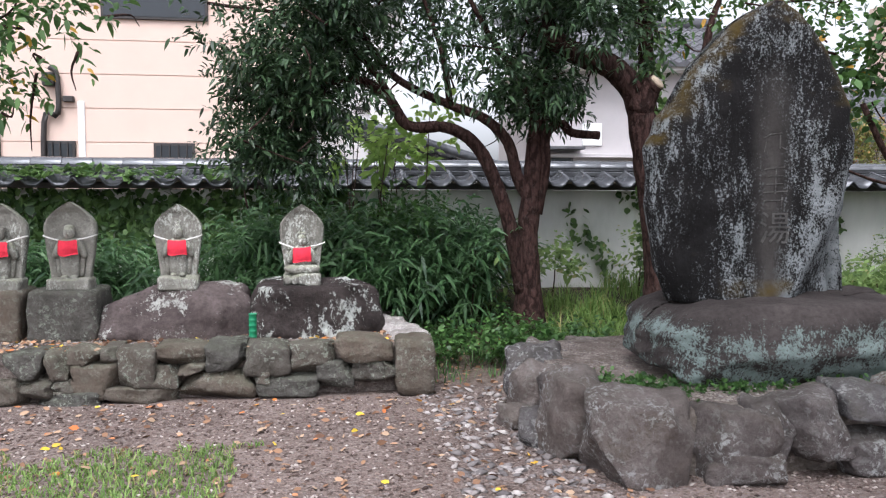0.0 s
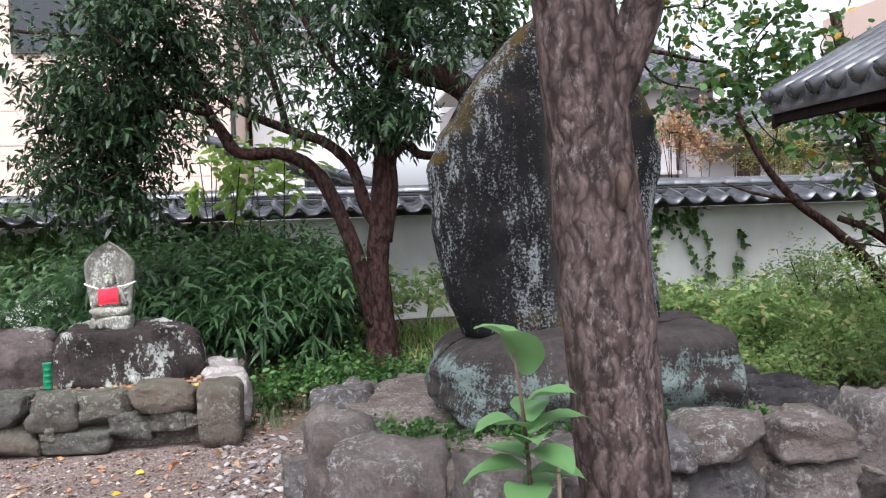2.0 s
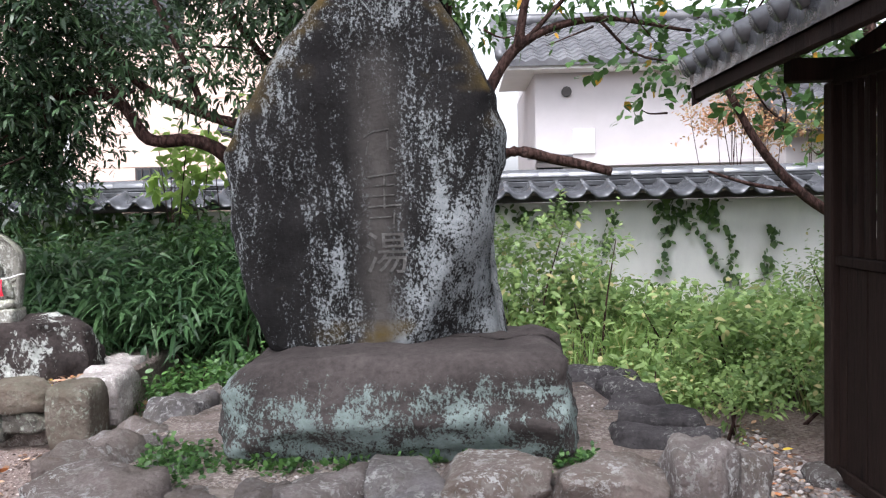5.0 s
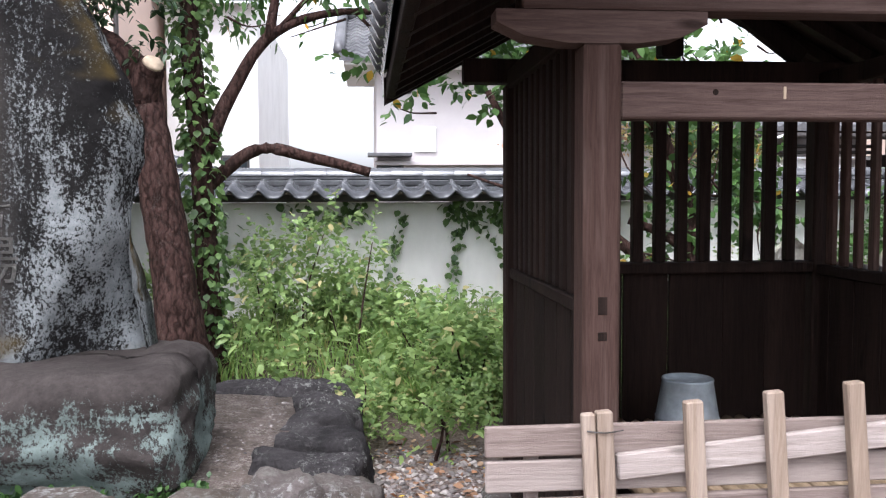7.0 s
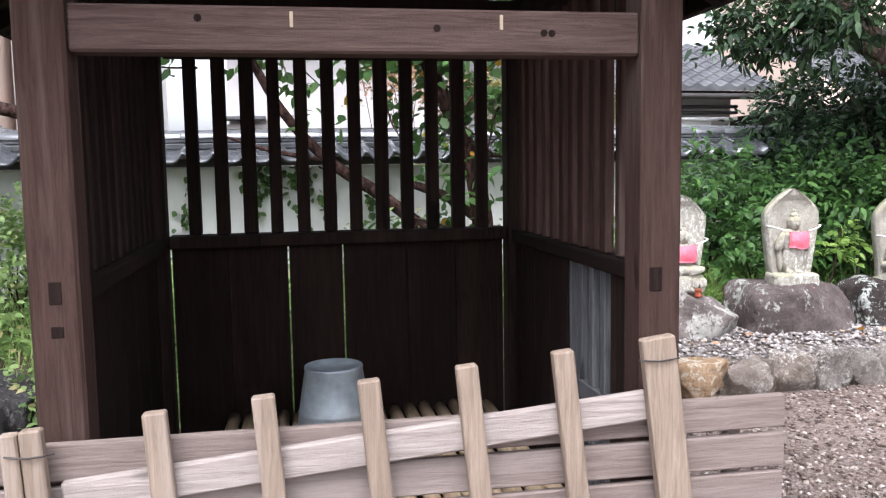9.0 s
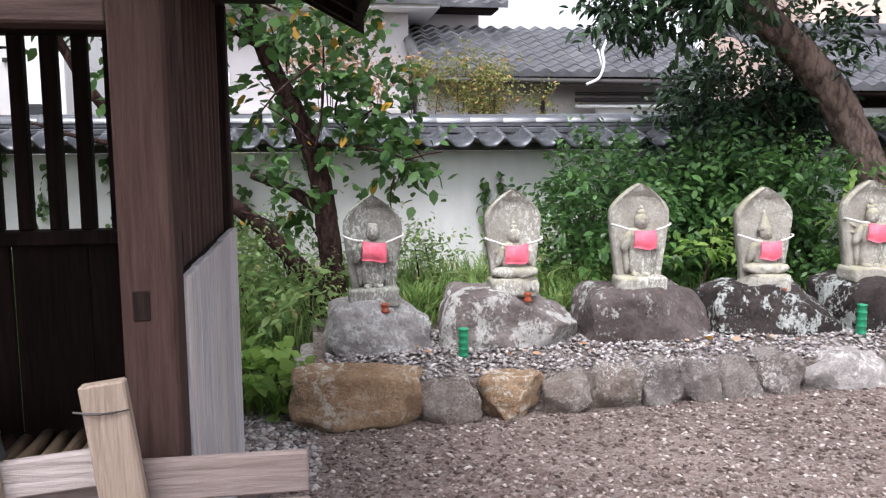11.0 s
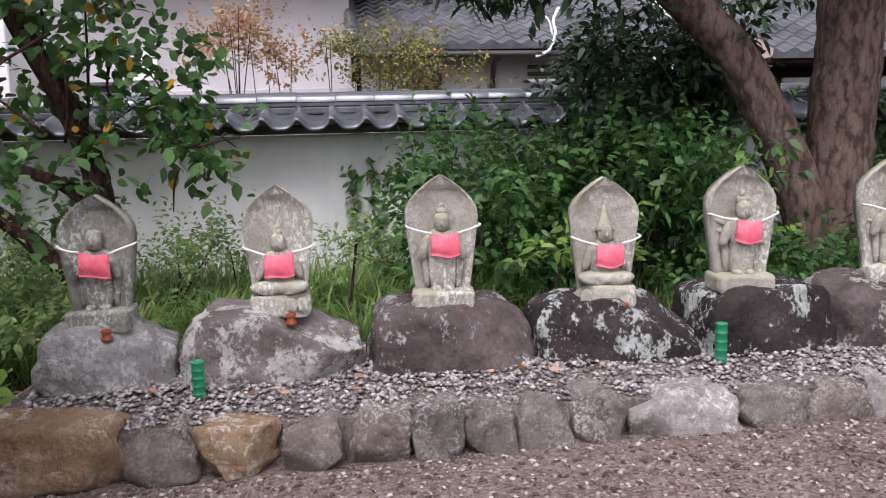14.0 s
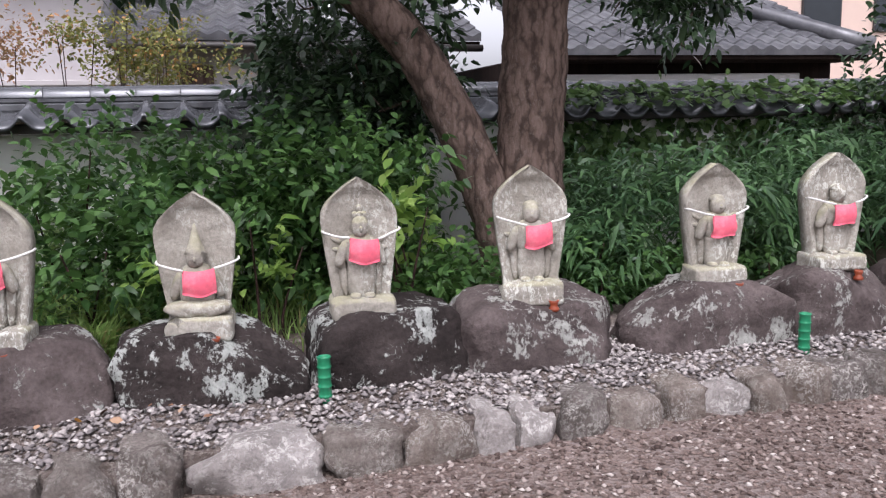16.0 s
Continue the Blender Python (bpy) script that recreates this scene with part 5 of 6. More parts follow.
for cx in (4.63, 6.06):
    V = [(cx + s * dx, y, z) for y in (3.335, 3.435) for s, dx, z in ((-1, 0.30, 1.935), (-1, 0.30, 1.90), (-1, 0.22, 1.862), (-1, 0.10, 1.845), (1, 0.10, 1.845), (1, 0.22, 1.862), (1, 0.30, 1.90), (1, 0.30, 1.935))]
    part("bracket", (V, [tuple(range(8)), tuple(range(15, 7, -1))] + [(i, i + 8, (i + 1) % 8 + 8, (i + 1) % 8) for i in range(8)]), HUT_BEAM, hut, "boat-shaped bracket arm")
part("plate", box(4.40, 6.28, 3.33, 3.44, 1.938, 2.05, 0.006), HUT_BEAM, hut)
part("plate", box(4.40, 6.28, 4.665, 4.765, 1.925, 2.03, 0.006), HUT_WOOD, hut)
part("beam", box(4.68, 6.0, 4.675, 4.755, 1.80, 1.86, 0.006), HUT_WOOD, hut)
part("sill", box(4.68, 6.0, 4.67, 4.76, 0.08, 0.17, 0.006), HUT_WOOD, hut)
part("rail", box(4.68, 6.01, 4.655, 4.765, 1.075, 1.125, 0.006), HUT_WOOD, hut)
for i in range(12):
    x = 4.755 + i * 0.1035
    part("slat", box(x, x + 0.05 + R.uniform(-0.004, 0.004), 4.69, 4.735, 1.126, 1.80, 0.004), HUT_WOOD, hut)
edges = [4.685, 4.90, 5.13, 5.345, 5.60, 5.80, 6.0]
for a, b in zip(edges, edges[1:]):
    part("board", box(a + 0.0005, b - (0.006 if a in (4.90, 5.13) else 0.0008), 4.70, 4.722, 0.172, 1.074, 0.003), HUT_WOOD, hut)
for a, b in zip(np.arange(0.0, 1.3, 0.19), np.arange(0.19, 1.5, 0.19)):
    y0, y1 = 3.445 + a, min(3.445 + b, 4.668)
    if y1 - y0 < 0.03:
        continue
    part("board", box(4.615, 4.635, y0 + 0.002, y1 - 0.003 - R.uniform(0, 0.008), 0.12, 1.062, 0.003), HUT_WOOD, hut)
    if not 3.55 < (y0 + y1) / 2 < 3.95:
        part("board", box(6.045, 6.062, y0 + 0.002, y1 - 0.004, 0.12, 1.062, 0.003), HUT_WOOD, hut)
    part("outer_board", box(6.099, 6.119, y0 + 0.002, y1 - 0.004, 0.05, 1.125 + R.uniform(-0.004, 0.004), 0.003), GREY_BOARD, hut, "silver-grey weathered board")
for y in (3.60, 3.70, 3.80, 3.90, 4.0):
    part("lattice_bar", box(6.055, 6.08, y, y + 0.04, 0.12, 1.06, 0.003), LATTICE, hut, "grey weathered lattice bar")
part("lattice_rail", box(6.05, 6.085, 3.5, 4.05, 0.62, 0.68, 0.003), LATTICE, hut)
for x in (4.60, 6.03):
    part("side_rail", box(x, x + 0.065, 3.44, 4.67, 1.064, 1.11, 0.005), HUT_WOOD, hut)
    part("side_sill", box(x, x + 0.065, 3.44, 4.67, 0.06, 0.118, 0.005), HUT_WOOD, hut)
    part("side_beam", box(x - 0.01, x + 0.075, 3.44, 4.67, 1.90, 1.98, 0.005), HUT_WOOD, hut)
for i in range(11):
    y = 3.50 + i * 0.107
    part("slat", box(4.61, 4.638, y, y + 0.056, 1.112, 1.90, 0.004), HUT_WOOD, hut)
for i in range(12):
    y = 3.48 + i * 0.100 + R.uniform(-0.006, 0.006)
    part("slat", box(6.05, 6.078, y, y + 0.042 + R.uniform(-0.006, 0.008), 1.112, 1.90, 0.004), HUT_POST, hut)
for k, yb in enumerate((3.385, 4.715)):
    part("king_post", box(5.29, 5.39, yb - 0.045, yb + 0.045, 2.05, 2.62, 0.006), HUT_WOOD, hut)
    for s in (-1, 1):
        V, F = box(-0.04, 0.04, -0.03, 0.03, 0, 0.62, 0.005)
        part("brace", moved((V, F), Matrix.Translation((5.34 + s * 0.62, yb, 2.05)) @ Matrix.Rotation(-s * 0.95, 4, "Y")), HUT_WOOD, hut)
EAVE_Z, RIDGE_Z, EX = 2.03, 2.70, 1.30
Y0, Y1 = 2.95, 5.08
for s in (-1, 1):
    rv, rf = roof_grid(Y1 - Y0, EX + 0.02, RIDGE_Z - EAVE_Z, 0.19, 0.22, 0.042)
    if s < 0:
        place = [(5.34 - EX + y, Y1 - x, EAVE_Z + z) for x, y, z in rv]
    else:
        place = [(5.34 + EX - y, Y0 + x, EAVE_Z + z) for x, y, z in rv]
    part("tile_slope", (place, rf), ROOF_TILE, hut, "dark smoked roof tiles", True)
    for i in range(11):
        yr = Y0 + 0.09 + i * (Y1 - Y0 - 0.18) / 10
        part("roll_tile", tube([(5.34 + s * (EX + 0.035), yr, EAVE_Z + 0.028), (5.34 + s * EX * 0.5, yr, (EAVE_Z + RIDGE_Z) / 2 + 0.045), (5.34 + s * 0.06, yr, RIDGE_Z + 0.02)], 0.048, 0.048, 8, 5, 0.05), ROOF_TILE, hut, smooth=True)
    for i in range(9):
        yb = Y0 + 0.06 + i * (Y1 - Y0 - 0.12) / 8
        V = [(5.34 + s * (EX - 0.06), yb + q, EAVE_Z - 0.075 - r) for q in (-0.028, 0.028) for r in (0, 0.06)] + [(5.34, yb + q, RIDGE_Z - 0.075 - r) for q in (-0.028, 0.028) for r in (0, 0.06)]
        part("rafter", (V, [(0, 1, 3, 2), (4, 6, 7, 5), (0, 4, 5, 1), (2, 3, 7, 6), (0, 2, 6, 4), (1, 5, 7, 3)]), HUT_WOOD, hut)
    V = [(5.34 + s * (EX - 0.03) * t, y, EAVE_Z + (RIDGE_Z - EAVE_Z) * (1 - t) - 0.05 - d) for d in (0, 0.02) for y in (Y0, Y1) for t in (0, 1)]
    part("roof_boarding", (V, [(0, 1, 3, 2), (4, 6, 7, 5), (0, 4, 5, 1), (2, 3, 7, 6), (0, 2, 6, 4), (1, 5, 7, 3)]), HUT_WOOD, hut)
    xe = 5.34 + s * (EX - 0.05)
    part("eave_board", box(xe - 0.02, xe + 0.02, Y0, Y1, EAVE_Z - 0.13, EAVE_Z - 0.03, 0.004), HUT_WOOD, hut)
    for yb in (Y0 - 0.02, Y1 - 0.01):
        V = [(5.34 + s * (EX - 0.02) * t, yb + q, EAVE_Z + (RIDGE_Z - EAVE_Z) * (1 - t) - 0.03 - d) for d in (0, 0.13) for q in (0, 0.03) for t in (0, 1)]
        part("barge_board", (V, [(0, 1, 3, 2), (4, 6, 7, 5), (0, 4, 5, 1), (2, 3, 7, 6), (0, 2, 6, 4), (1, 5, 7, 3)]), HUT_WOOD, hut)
        part("verge_tile", tube([(5.34 + s * (EX + 0.02), yb + 0.03, EAVE_Z + 0.03), (5.34 + s * EX * 0.5, yb + 0.03, (EAVE_Z + RIDGE_Z) / 2 + 0.05), (5.34, yb + 0.03, RIDGE_Z + 0.05)], 0.05, 0.05, 8, 3, 0.02), ROOF_TILE, hut, smooth=True)
part("ridge", box(5.25, 5.43, Y0, Y1, RIDGE_Z - 0.01, RIDGE_Z + 0.10, 0.01), ROOF_TILE, hut)
part("ridge_cap", tube([(5.34, Y0, RIDGE_Z + 0.12), (5.34, 4, RIDGE_Z + 0.12), (5.34, Y1, RIDGE_Z + 0.12)], 0.075, 0.075, 10, 3, 0), ROOF_TILE, hut, smooth=True)

# bamboo floor, bucket
rack = thing("bamboo_rack", 5.4, 4.05, 0.02, "low rack of dry bamboo poles on the hut's floor", "rack")
for y in (3.6, 4.5):
    part("bearer", box(4.85, 5.95, y - 0.04, y + 0.04, 0.02, 0.385, 0.01), HUT_WOOD, rack)
for i in range(17):
    x = 4.90 + i * 0.062
    part("bamboo_pole", tube([(x, 3.52 + R.uniform(-0.04, 0.04), 0.412), (x + R.uniform(-0.01, 0.01), 4.0, 0.415), (x, 4.60 + R.uniform(-0.05, 0.03), 0.412)], 0.027, 0.025, 8, 4, 0.06), BAMBOO, rack, smooth=True)
bucket = thing("bucket", 5.275, 4.30, 0.438, "upturned galvanised steel bucket on the bamboo", "bucket")
prof = [(0.136, 0.0), (0.141, 0.008), (0.136, 0.016), (0.127, 0.075), (0.130, 0.08), (0.126, 0.085), (0.102, 0.23), (0.105, 0.236), (0.102, 0.242), (0.095, 0.242), (0.093, 0.232), (0.0, 0.232)]
V = [(5.275 + r * math.cos(a), 4.30 + r * math.sin(a), 0.438 + h) for r, h in prof for a in [2 * math.pi * j / 28 for j in range(28)]]
part("shell", (V, [(k * 28 + j, k * 28 + (j + 1) % 28, k * 28 + 28 + (j + 1) % 28, k * 28 + 28 + j) for k in range(len(prof) - 1) for j in range(28)]), ZINC, bucket, smooth=True)
part("handle", tube([(5.145, 4.30, 0.465), (5.17, 4.18, 0.447), (5.275, 4.14, 0.445), (5.38, 4.18, 0.447), (5.405, 4.30, 0.465)], 0.004, 0.004, 6, 4, 0), ZINC, bucket, smooth=True)

# picket barrier before the hut
fence = thing("picket_barrier", 5.3, 3.24, 0.02, "weathered wooden picket barrier leaning before the hut", "fence")
for i, (z0, z1) in enumerate(((0.705, 0.79), (0.605, 0.692), (0.50, 0.588), (0.39, 0.48))):
    part("plank", moved(box(-1.04, 1.04, -0.011, 0.011, z0, z1, 0.004), Matrix.Translation((5.325, 3.268, 0)) @ Matrix.Rotation(R.uniform(-0.003, 0.003), 4, "Y")), PLANK, fence, "grey-brown weathered plank")
V, F = box(-0.67, 0.67, -0.012, 0.012, -0.037, 0.037, 0.005)
V = [(x, y + 0.004 * noise.noise(Vector((x * 9, z * 30, 0))), z + 0.006 * noise.noise(Vector((x * 7, 3, z)))) for x, y, z in V]
part("rail", moved((V, F), Matrix.Translation((5.315, 3.240, 0.735)) @ Matrix.Rotation(-0.083, 4, "Y")), RAIL, fence, "splintered pale rail")
for i, x in enumerate((4.60, 4.848, 5.076, 5.307, 5.53, 5.758, 5.992)):
    w = 0.042 if 0 < i < 6 else 0.036 if i == 0 else 0.075
    top = 0.843 + 0.0205 * i
    lean = Matrix.Translation((x, 3.208, top)) @ Matrix.Rotation(-0.05 - 0.012 * i, 4, "Y")
    part("picket", moved(box(-w / 2 - 0.004, w / 2 + 0.004, -0.016, 0.016, -top + 0.01, 0, 0.004), lean), PICKET, fence)
    if i == 0:
        part("picket", moved(box(-w / 2 - 0.044, -w / 2 - 0.008, -0.014, 0.014, -top + 0.01, -0.004, 0.004), lean), PICKET, fence)
    if i in (0, 6):
        part("wire", tube([(x - 0.05, 3.19, top - 0.05), (x, 3.185, top - 0.055), (x + 0.05, 3.19, top - 0.05)], 0.0022, 0.0022, 5, 2, 0), DARK_METAL, fence)
for x in (4.42, 6.24):
    part("stake", box(x - 0.02, x + 0.02, 3.285, 3.31, 0.0, 0.76, 0.004), PLANK, fence)

# ---- trees ----


def tree(name, limbs, bark, leaf, centers, count, reach, per, size, label, wide=0.42, droop=0.25, length=0.3, seed=0, extra=(), sides=12):
    """limbs: (points, thick, thin); centers: x, y, z, factor for the crown's masses."""
    t = thing(name, *limbs[0][0][0], label, "tree")
    part("trunk", tube(limbs[0][0], limbs[0][1], limbs[0][2], 20, 8, 0.10, 0.5), bark, t, smooth=True)
    for P, a, b in limbs[1:]:
        part("limb", tube(P, a, b, sides, 6, 0.10), bark, t, smooth=True)
    rs = np.random.RandomState(seed + 500)
    if count:
        part("crown", sprays(centers, count, reach, per, size, wide, droop, rs, 0.1, length), leaf, t)
        tw = []
        for c in rs.permutation(np.array(centers))[:60]:
            q = c[:3] + rs.normal(0, 0.25, 3) * c[3]
            d = rs.normal(0, 0.25, 3)
            tw.append(tube([q, q + d * 0.5 + rs.normal(0, 0.04, 3), q + d], 0.010, 0.003, 5, 3, 0.1))
        part("twigs", join(*tw), bark, t, kind="stuff", smooth=True)
    for nm, vf, mt, lab in extra:
        part(nm, vf, mt, t, lab, True)
    return t


def masses(rs, n, x, y, z, f=(0.6, 1.1)):
    return [(rs.uniform(*x), rs.uniform(*y), rs.uniform(*z), rs.uniform(*f)) for _ in range(n)]


rs = np.random.RandomState(31)
# near cherry trunk by the path
tree("cherry_tree", [([(1.95, 2.12, -0.02), (1.925, 2.1, 0.6), (1.88, 2.1, 1.2), (1.845, 2.1, 1.6), (1.80, 2.1, 2.0), (1.70, 2.15, 2.7), (1.55, 2.3, 3.6)], 0.122, 0.075),
                     ([(1.865, 2.08, 1.62), (1.95, 2.06, 1.80), (1.99, 2.03, 2.0), (2.12, 2.0, 2.6), (2.4, 1.9, 3.6)], 0.055, 0.03),
                     ([(1.72, 2.15, 2.6), (1.3, 2.3, 3.1), (0.7, 2.6, 3.6)], 0.05, 0.02)],
     BARK_NEAR, LEAF_CHERRY, masses(rs, 14, (0.3, 2.8), (1.4, 3.0), (3.4, 4.3)), 260, (0.45, 0.45, 0.3), 8, 0.09, "cherry tree with rough grey-brown flaking bark", 0.5, 0.3, 0.35, 1,
     [("scar", moved(blob(0.028, 0.03, 0.085, 5, 2.4, 0.12, 3), Matrix.Translation((1.885, 1.992, 1.40))), BARK_GREY, "healed pale scar")], 14)

# evergreen with low arching limbs
rs = np.random.RandomState(32)
cen = masses(rs, 24, (-0.75, 0.2), (6.2, 7.2), (1.9, 3.0)) + masses(rs, 8, (-0.75, 0.0), (6.3, 7.0), (1.55, 1.9), (0.5, 0.7)) + masses(rs, 34, (-0.2, 2.1), (6.1, 7.4), (2.45, 3.6)) + masses(rs, 9, (1.2, 2.1), (6.3, 7.2), (2.15, 2.5), (0.4, 0.7))
tree("evergreen_tree", [([(1.68, 6.77, 0.2), (1.67, 6.77, 0.7), (1.66, 6.77, 1.0), (1.70, 6.78, 1.47), (1.74, 6.8, 1.95), (1.80, 6.8, 2.4), (1.85, 6.85, 3.2)], 0.115, 0.045),
                        ([(1.62, 6.75, 0.55), (1.52, 6.7, 1.0), (1.40, 6.7, 1.38), (1.22, 6.68, 1.74), (0.97, 6.65, 1.90), (0.63, 6.65, 1.92), (0.45, 6.65, 2.16), (0.16, 6.65, 2.28), (-0.3, 6.65, 2.16), (-0.8, 6.7, 2.1)], 0.07, 0.022),
                        ([(1.70, 6.78, 1.30), (1.58, 6.8, 1.5), (1.49, 6.8, 1.80), (1.28, 6.8, 2.0), (1.0, 6.8, 2.1), (0.54, 6.8, 2.32), (0.28, 6.8, 2.65), (0.0, 6.8, 3.0)], 0.058, 0.02),
                        ([(1.74, 6.76, 1.2), (1.80, 6.74, 1.6), (1.80, 6.72, 1.86), (1.92, 6.72, 1.96), (2.02, 6.7, 1.88), (2.25, 6.7, 1.86)], 0.045, 0.035),
                        ([(1.76, 6.8, 2.0), (1.6, 6.8, 2.3), (1.3, 6.75, 2.7), (1.0, 6.7, 3.2)], 0.04, 0.015),
                        ([(1.0, 6.8, 2.1), (0.9, 6.6, 2.5), (0.7, 6.5, 3.0)], 0.03, 0.012),
                        ([(0.63, 6.65, 1.92), (0.3, 6.6, 2.4), (-0.2, 6.5, 2.7), (-0.9, 6.5, 2.8)], 0.03, 0.012)],
     BARK_DARK, LEAF_DARK, cen, 3700, (0.34, 0.34, 0.27), 9, 0.072, "evergreen tree with arching dark limbs and dense crown", 0.31, 0.35, 0.26, 2)
# thick sawn-off tree with an ivy-clad companion
rs = np.random.RandomState(33)
tree("pollarded_tree", [([(2.78, 6.5, 0.2), (2.74, 6.5, 0.8), (2.66, 6.52, 1.4), (2.58, 6.55, 1.9), (2.52, 6.6, 2.2), (2.30, 6.6, 2.42), (2.0, 6.6, 2.52), (1.7, 6.6, 2.7)], 0.15, 0.08),
                        ([(2.54, 6.55, 2.05), (2.60, 6.5, 2.22), (2.64, 6.45, 2.28)], 0.11, 0.075)],
     BARK_DARK, LEAF_DARK, masses(rs, 10, (1.5, 2.6), (6.4, 7.0), (2.7, 3.6)), 500, (0.3, 0.3, 0.3), 8, 0.075, "thick red-brown tree with a sawn-off limb", 0.4, 0.3, 0.26, 3,
     [("sawn_end", tube([(2.64, 6.45, 2.275), (2.652, 6.437, 2.29)], 0.068, 0.062, 14, 1, 0.05), CUT_WOOD, "pale sawn end")])
rs = np.random.RandomState(34)
stem = [(2.88, 6.9, 0.2), (2.86, 6.92, 1.0), (2.82, 6.95, 1.8), (2.76, 7.0, 2.6), (2.75, 7.0, 3.6)]
tree("ivy_clad_tree", [(stem, 0.085, 0.06), ([(2.83, 6.96, 1.7), (3.05, 7.0, 2.2), (3.35, 7.0, 2.6), (3.9, 7.0, 2.75), (4.6, 7.05, 2.65)], 0.06, 0.012), ([(3.3, 7.0, 2.55), (3.4, 7.0, 3.0), (3.7, 7.0, 3.6)], 0.04, 0.012),
                       ([(2.84, 6.95, 1.5), (3.2, 7.05, 1.78), (3.6, 7.1, 1.72), (4.0, 7.1, 1.62)], 0.05, 0.035), ([(3.35, 7.0, 2.6), (3.8, 6.9, 3.0), (4.3, 6.9, 3.1)], 0.02, 0.008), ([(3.9, 7.0, 2.75), (4.2, 7.1, 2.5), (4.6, 7.1, 2.42)], 0.014, 0.006)],
     BARK_DARK, LEAF_CHERRY, masses(rs, 16, (2.9, 4.8), (6.8, 7.3), (2.85, 3.5), (0.6, 1.2)), 300, (0.35, 0.3, 0.2), 6, 0.07, "slender dark tree wrapped in ivy with bare limbs", 0.5, 0.35, 0.3, 4)
sp = np.array(smooth_path(stem, 40))
ip = sp[rs.randint(0, len(sp), 1500)]
ia = rs.uniform(0, 6.28, 1500)
iv = np.stack([np.cos(ia), np.sin(ia), np.zeros(1500)], 1)
iv_ob = stuff("ivy", leaves(ip + iv * rs.uniform(0.08, 0.14, (1500, 1)), iv * 0.5 + (0, 0, -0.7), 0.055, 0.85, 0.1, 0.3, rs), LEAF_IVY, "ivy climbing the slender tree's trunk", "ivy")

# leaning cherry behind the hut
rs = np.random.RandomState(35)
cen = masses(rs, 16, (4.9, 6.4), (6.7, 7.6), (1.85, 2.8), (0.7, 1.1)) + masses(rs, 8, (4.2, 5.8), (6.8, 7.5), (2.3, 3.0)) + masses(rs, 3, (6.8, 7.2), (6.9, 7.2), (1.3, 1.45), (0.3, 0.5)) + masses(rs, 6, (5.8, 6.6), (6.9, 7.4), (0.8, 1.8), (0.4, 0.8)) + masses(rs, 9, (6.0, 6.9), (6.9, 7.4), (1.6, 2.6), (0.5, 0.9))
tree("leaning_cherry_tree", [([(6.53, 7.15, 0.2), (6.52, 7.17, 0.6), (6.47, 7.18, 1.1), (6.42, 7.18, 1.35), (6.31, 7.16, 1.65), (6.12, 7.15, 2.05), (5.98, 7.12, 2.5), (5.85, 7.1, 3.1)], 0.085, 0.045),
                             ([(6.50, 7.13, 0.40), (6.32, 7.1, 0.62), (6.07, 7.07, 0.91), (5.75, 7.05, 1.18), (5.40, 7.02, 1.42), (5.10, 7.0, 1.75), (4.85, 7.0, 2.2)], 0.062, 0.026),
                             ([(6.46, 7.2, 1.0), (6.25, 7.25, 1.15), (6.0, 7.3, 1.25)], 0.045, 0.03),
                             ([(5.40, 7.02, 1.42), (5.0, 7.0, 1.50), (4.7, 7.0, 1.6)], 0.02, 0.008),
                             ([(6.42, 7.18, 1.4), (6.48, 7.1, 1.7), (6.5, 7.1, 2.2)], 0.012, 0.005), ([(6.4, 7.17, 1.45), (6.75, 7.0, 1.42), (7.1, 6.95, 1.32)], 0.012, 0.005),
                             ([(6.12, 7.15, 2.05), (5.7, 7.1, 2.3), (5.2, 7.0, 2.5)], 0.02, 0.008)],
     BARK_DARK, LEAF_CHERRY, cen, 500, (0.34, 0.32, 0.26), 7, 0.088, "leaning cherry tree with reddish limbs and yellowing leaves", 0.66, 0.12, 0.3, 5)

# twin-trunked evergreen by the statues
rs = np.random.RandomState(36)
cen = masses(rs, 34, (8.6, 13.5), (6.4, 8.4), (2.75, 3.7)) + masses(rs, 8, (9.7, 10.5), (7.7, 8.6), (1.2, 2.4), (0.5, 0.9)) + masses(rs, 5, (11.9, 12.6), (7.4, 8.0), (2.05, 2.5), (0.4, 0.6)) + masses(rs, 6, (8.3, 9.6), (6.8, 7.6), (2.35, 2.7), (0.4, 0.6))
tree("twin_trunk_tree", [([(11.14, 7.5, 0.2), (11.11, 7.5, 0.8), (11.12, 7.5, 1.3), (11.15, 7.5, 1.8), (11.18, 7.5, 2.4), (11.25, 7.5, 3.2)], 0.225, 0.19),
                         ([(10.98, 7.46, 0.2), (10.90, 7.46, 0.7), (10.76, 7.50, 1.15), (10.56, 7.55, 1.58), (10.35, 7.58, 1.92), (9.95, 7.6, 2.3), (9.4, 7.6, 2.75)], 0.165, 0.115),
                         ([(10.1, 7.6, 2.15), (9.5, 7.4, 2.4), (8.8, 7.2, 2.6)], 0.05, 0.02)],
     BARK_GREY, LEAF_DARK, cen, 2700, (0.45, 0.42, 0.30), 8, 0.085, "evergreen tree with two thick grey-brown trunks", 0.42, 0.3, 0.3, 6, (), 18)

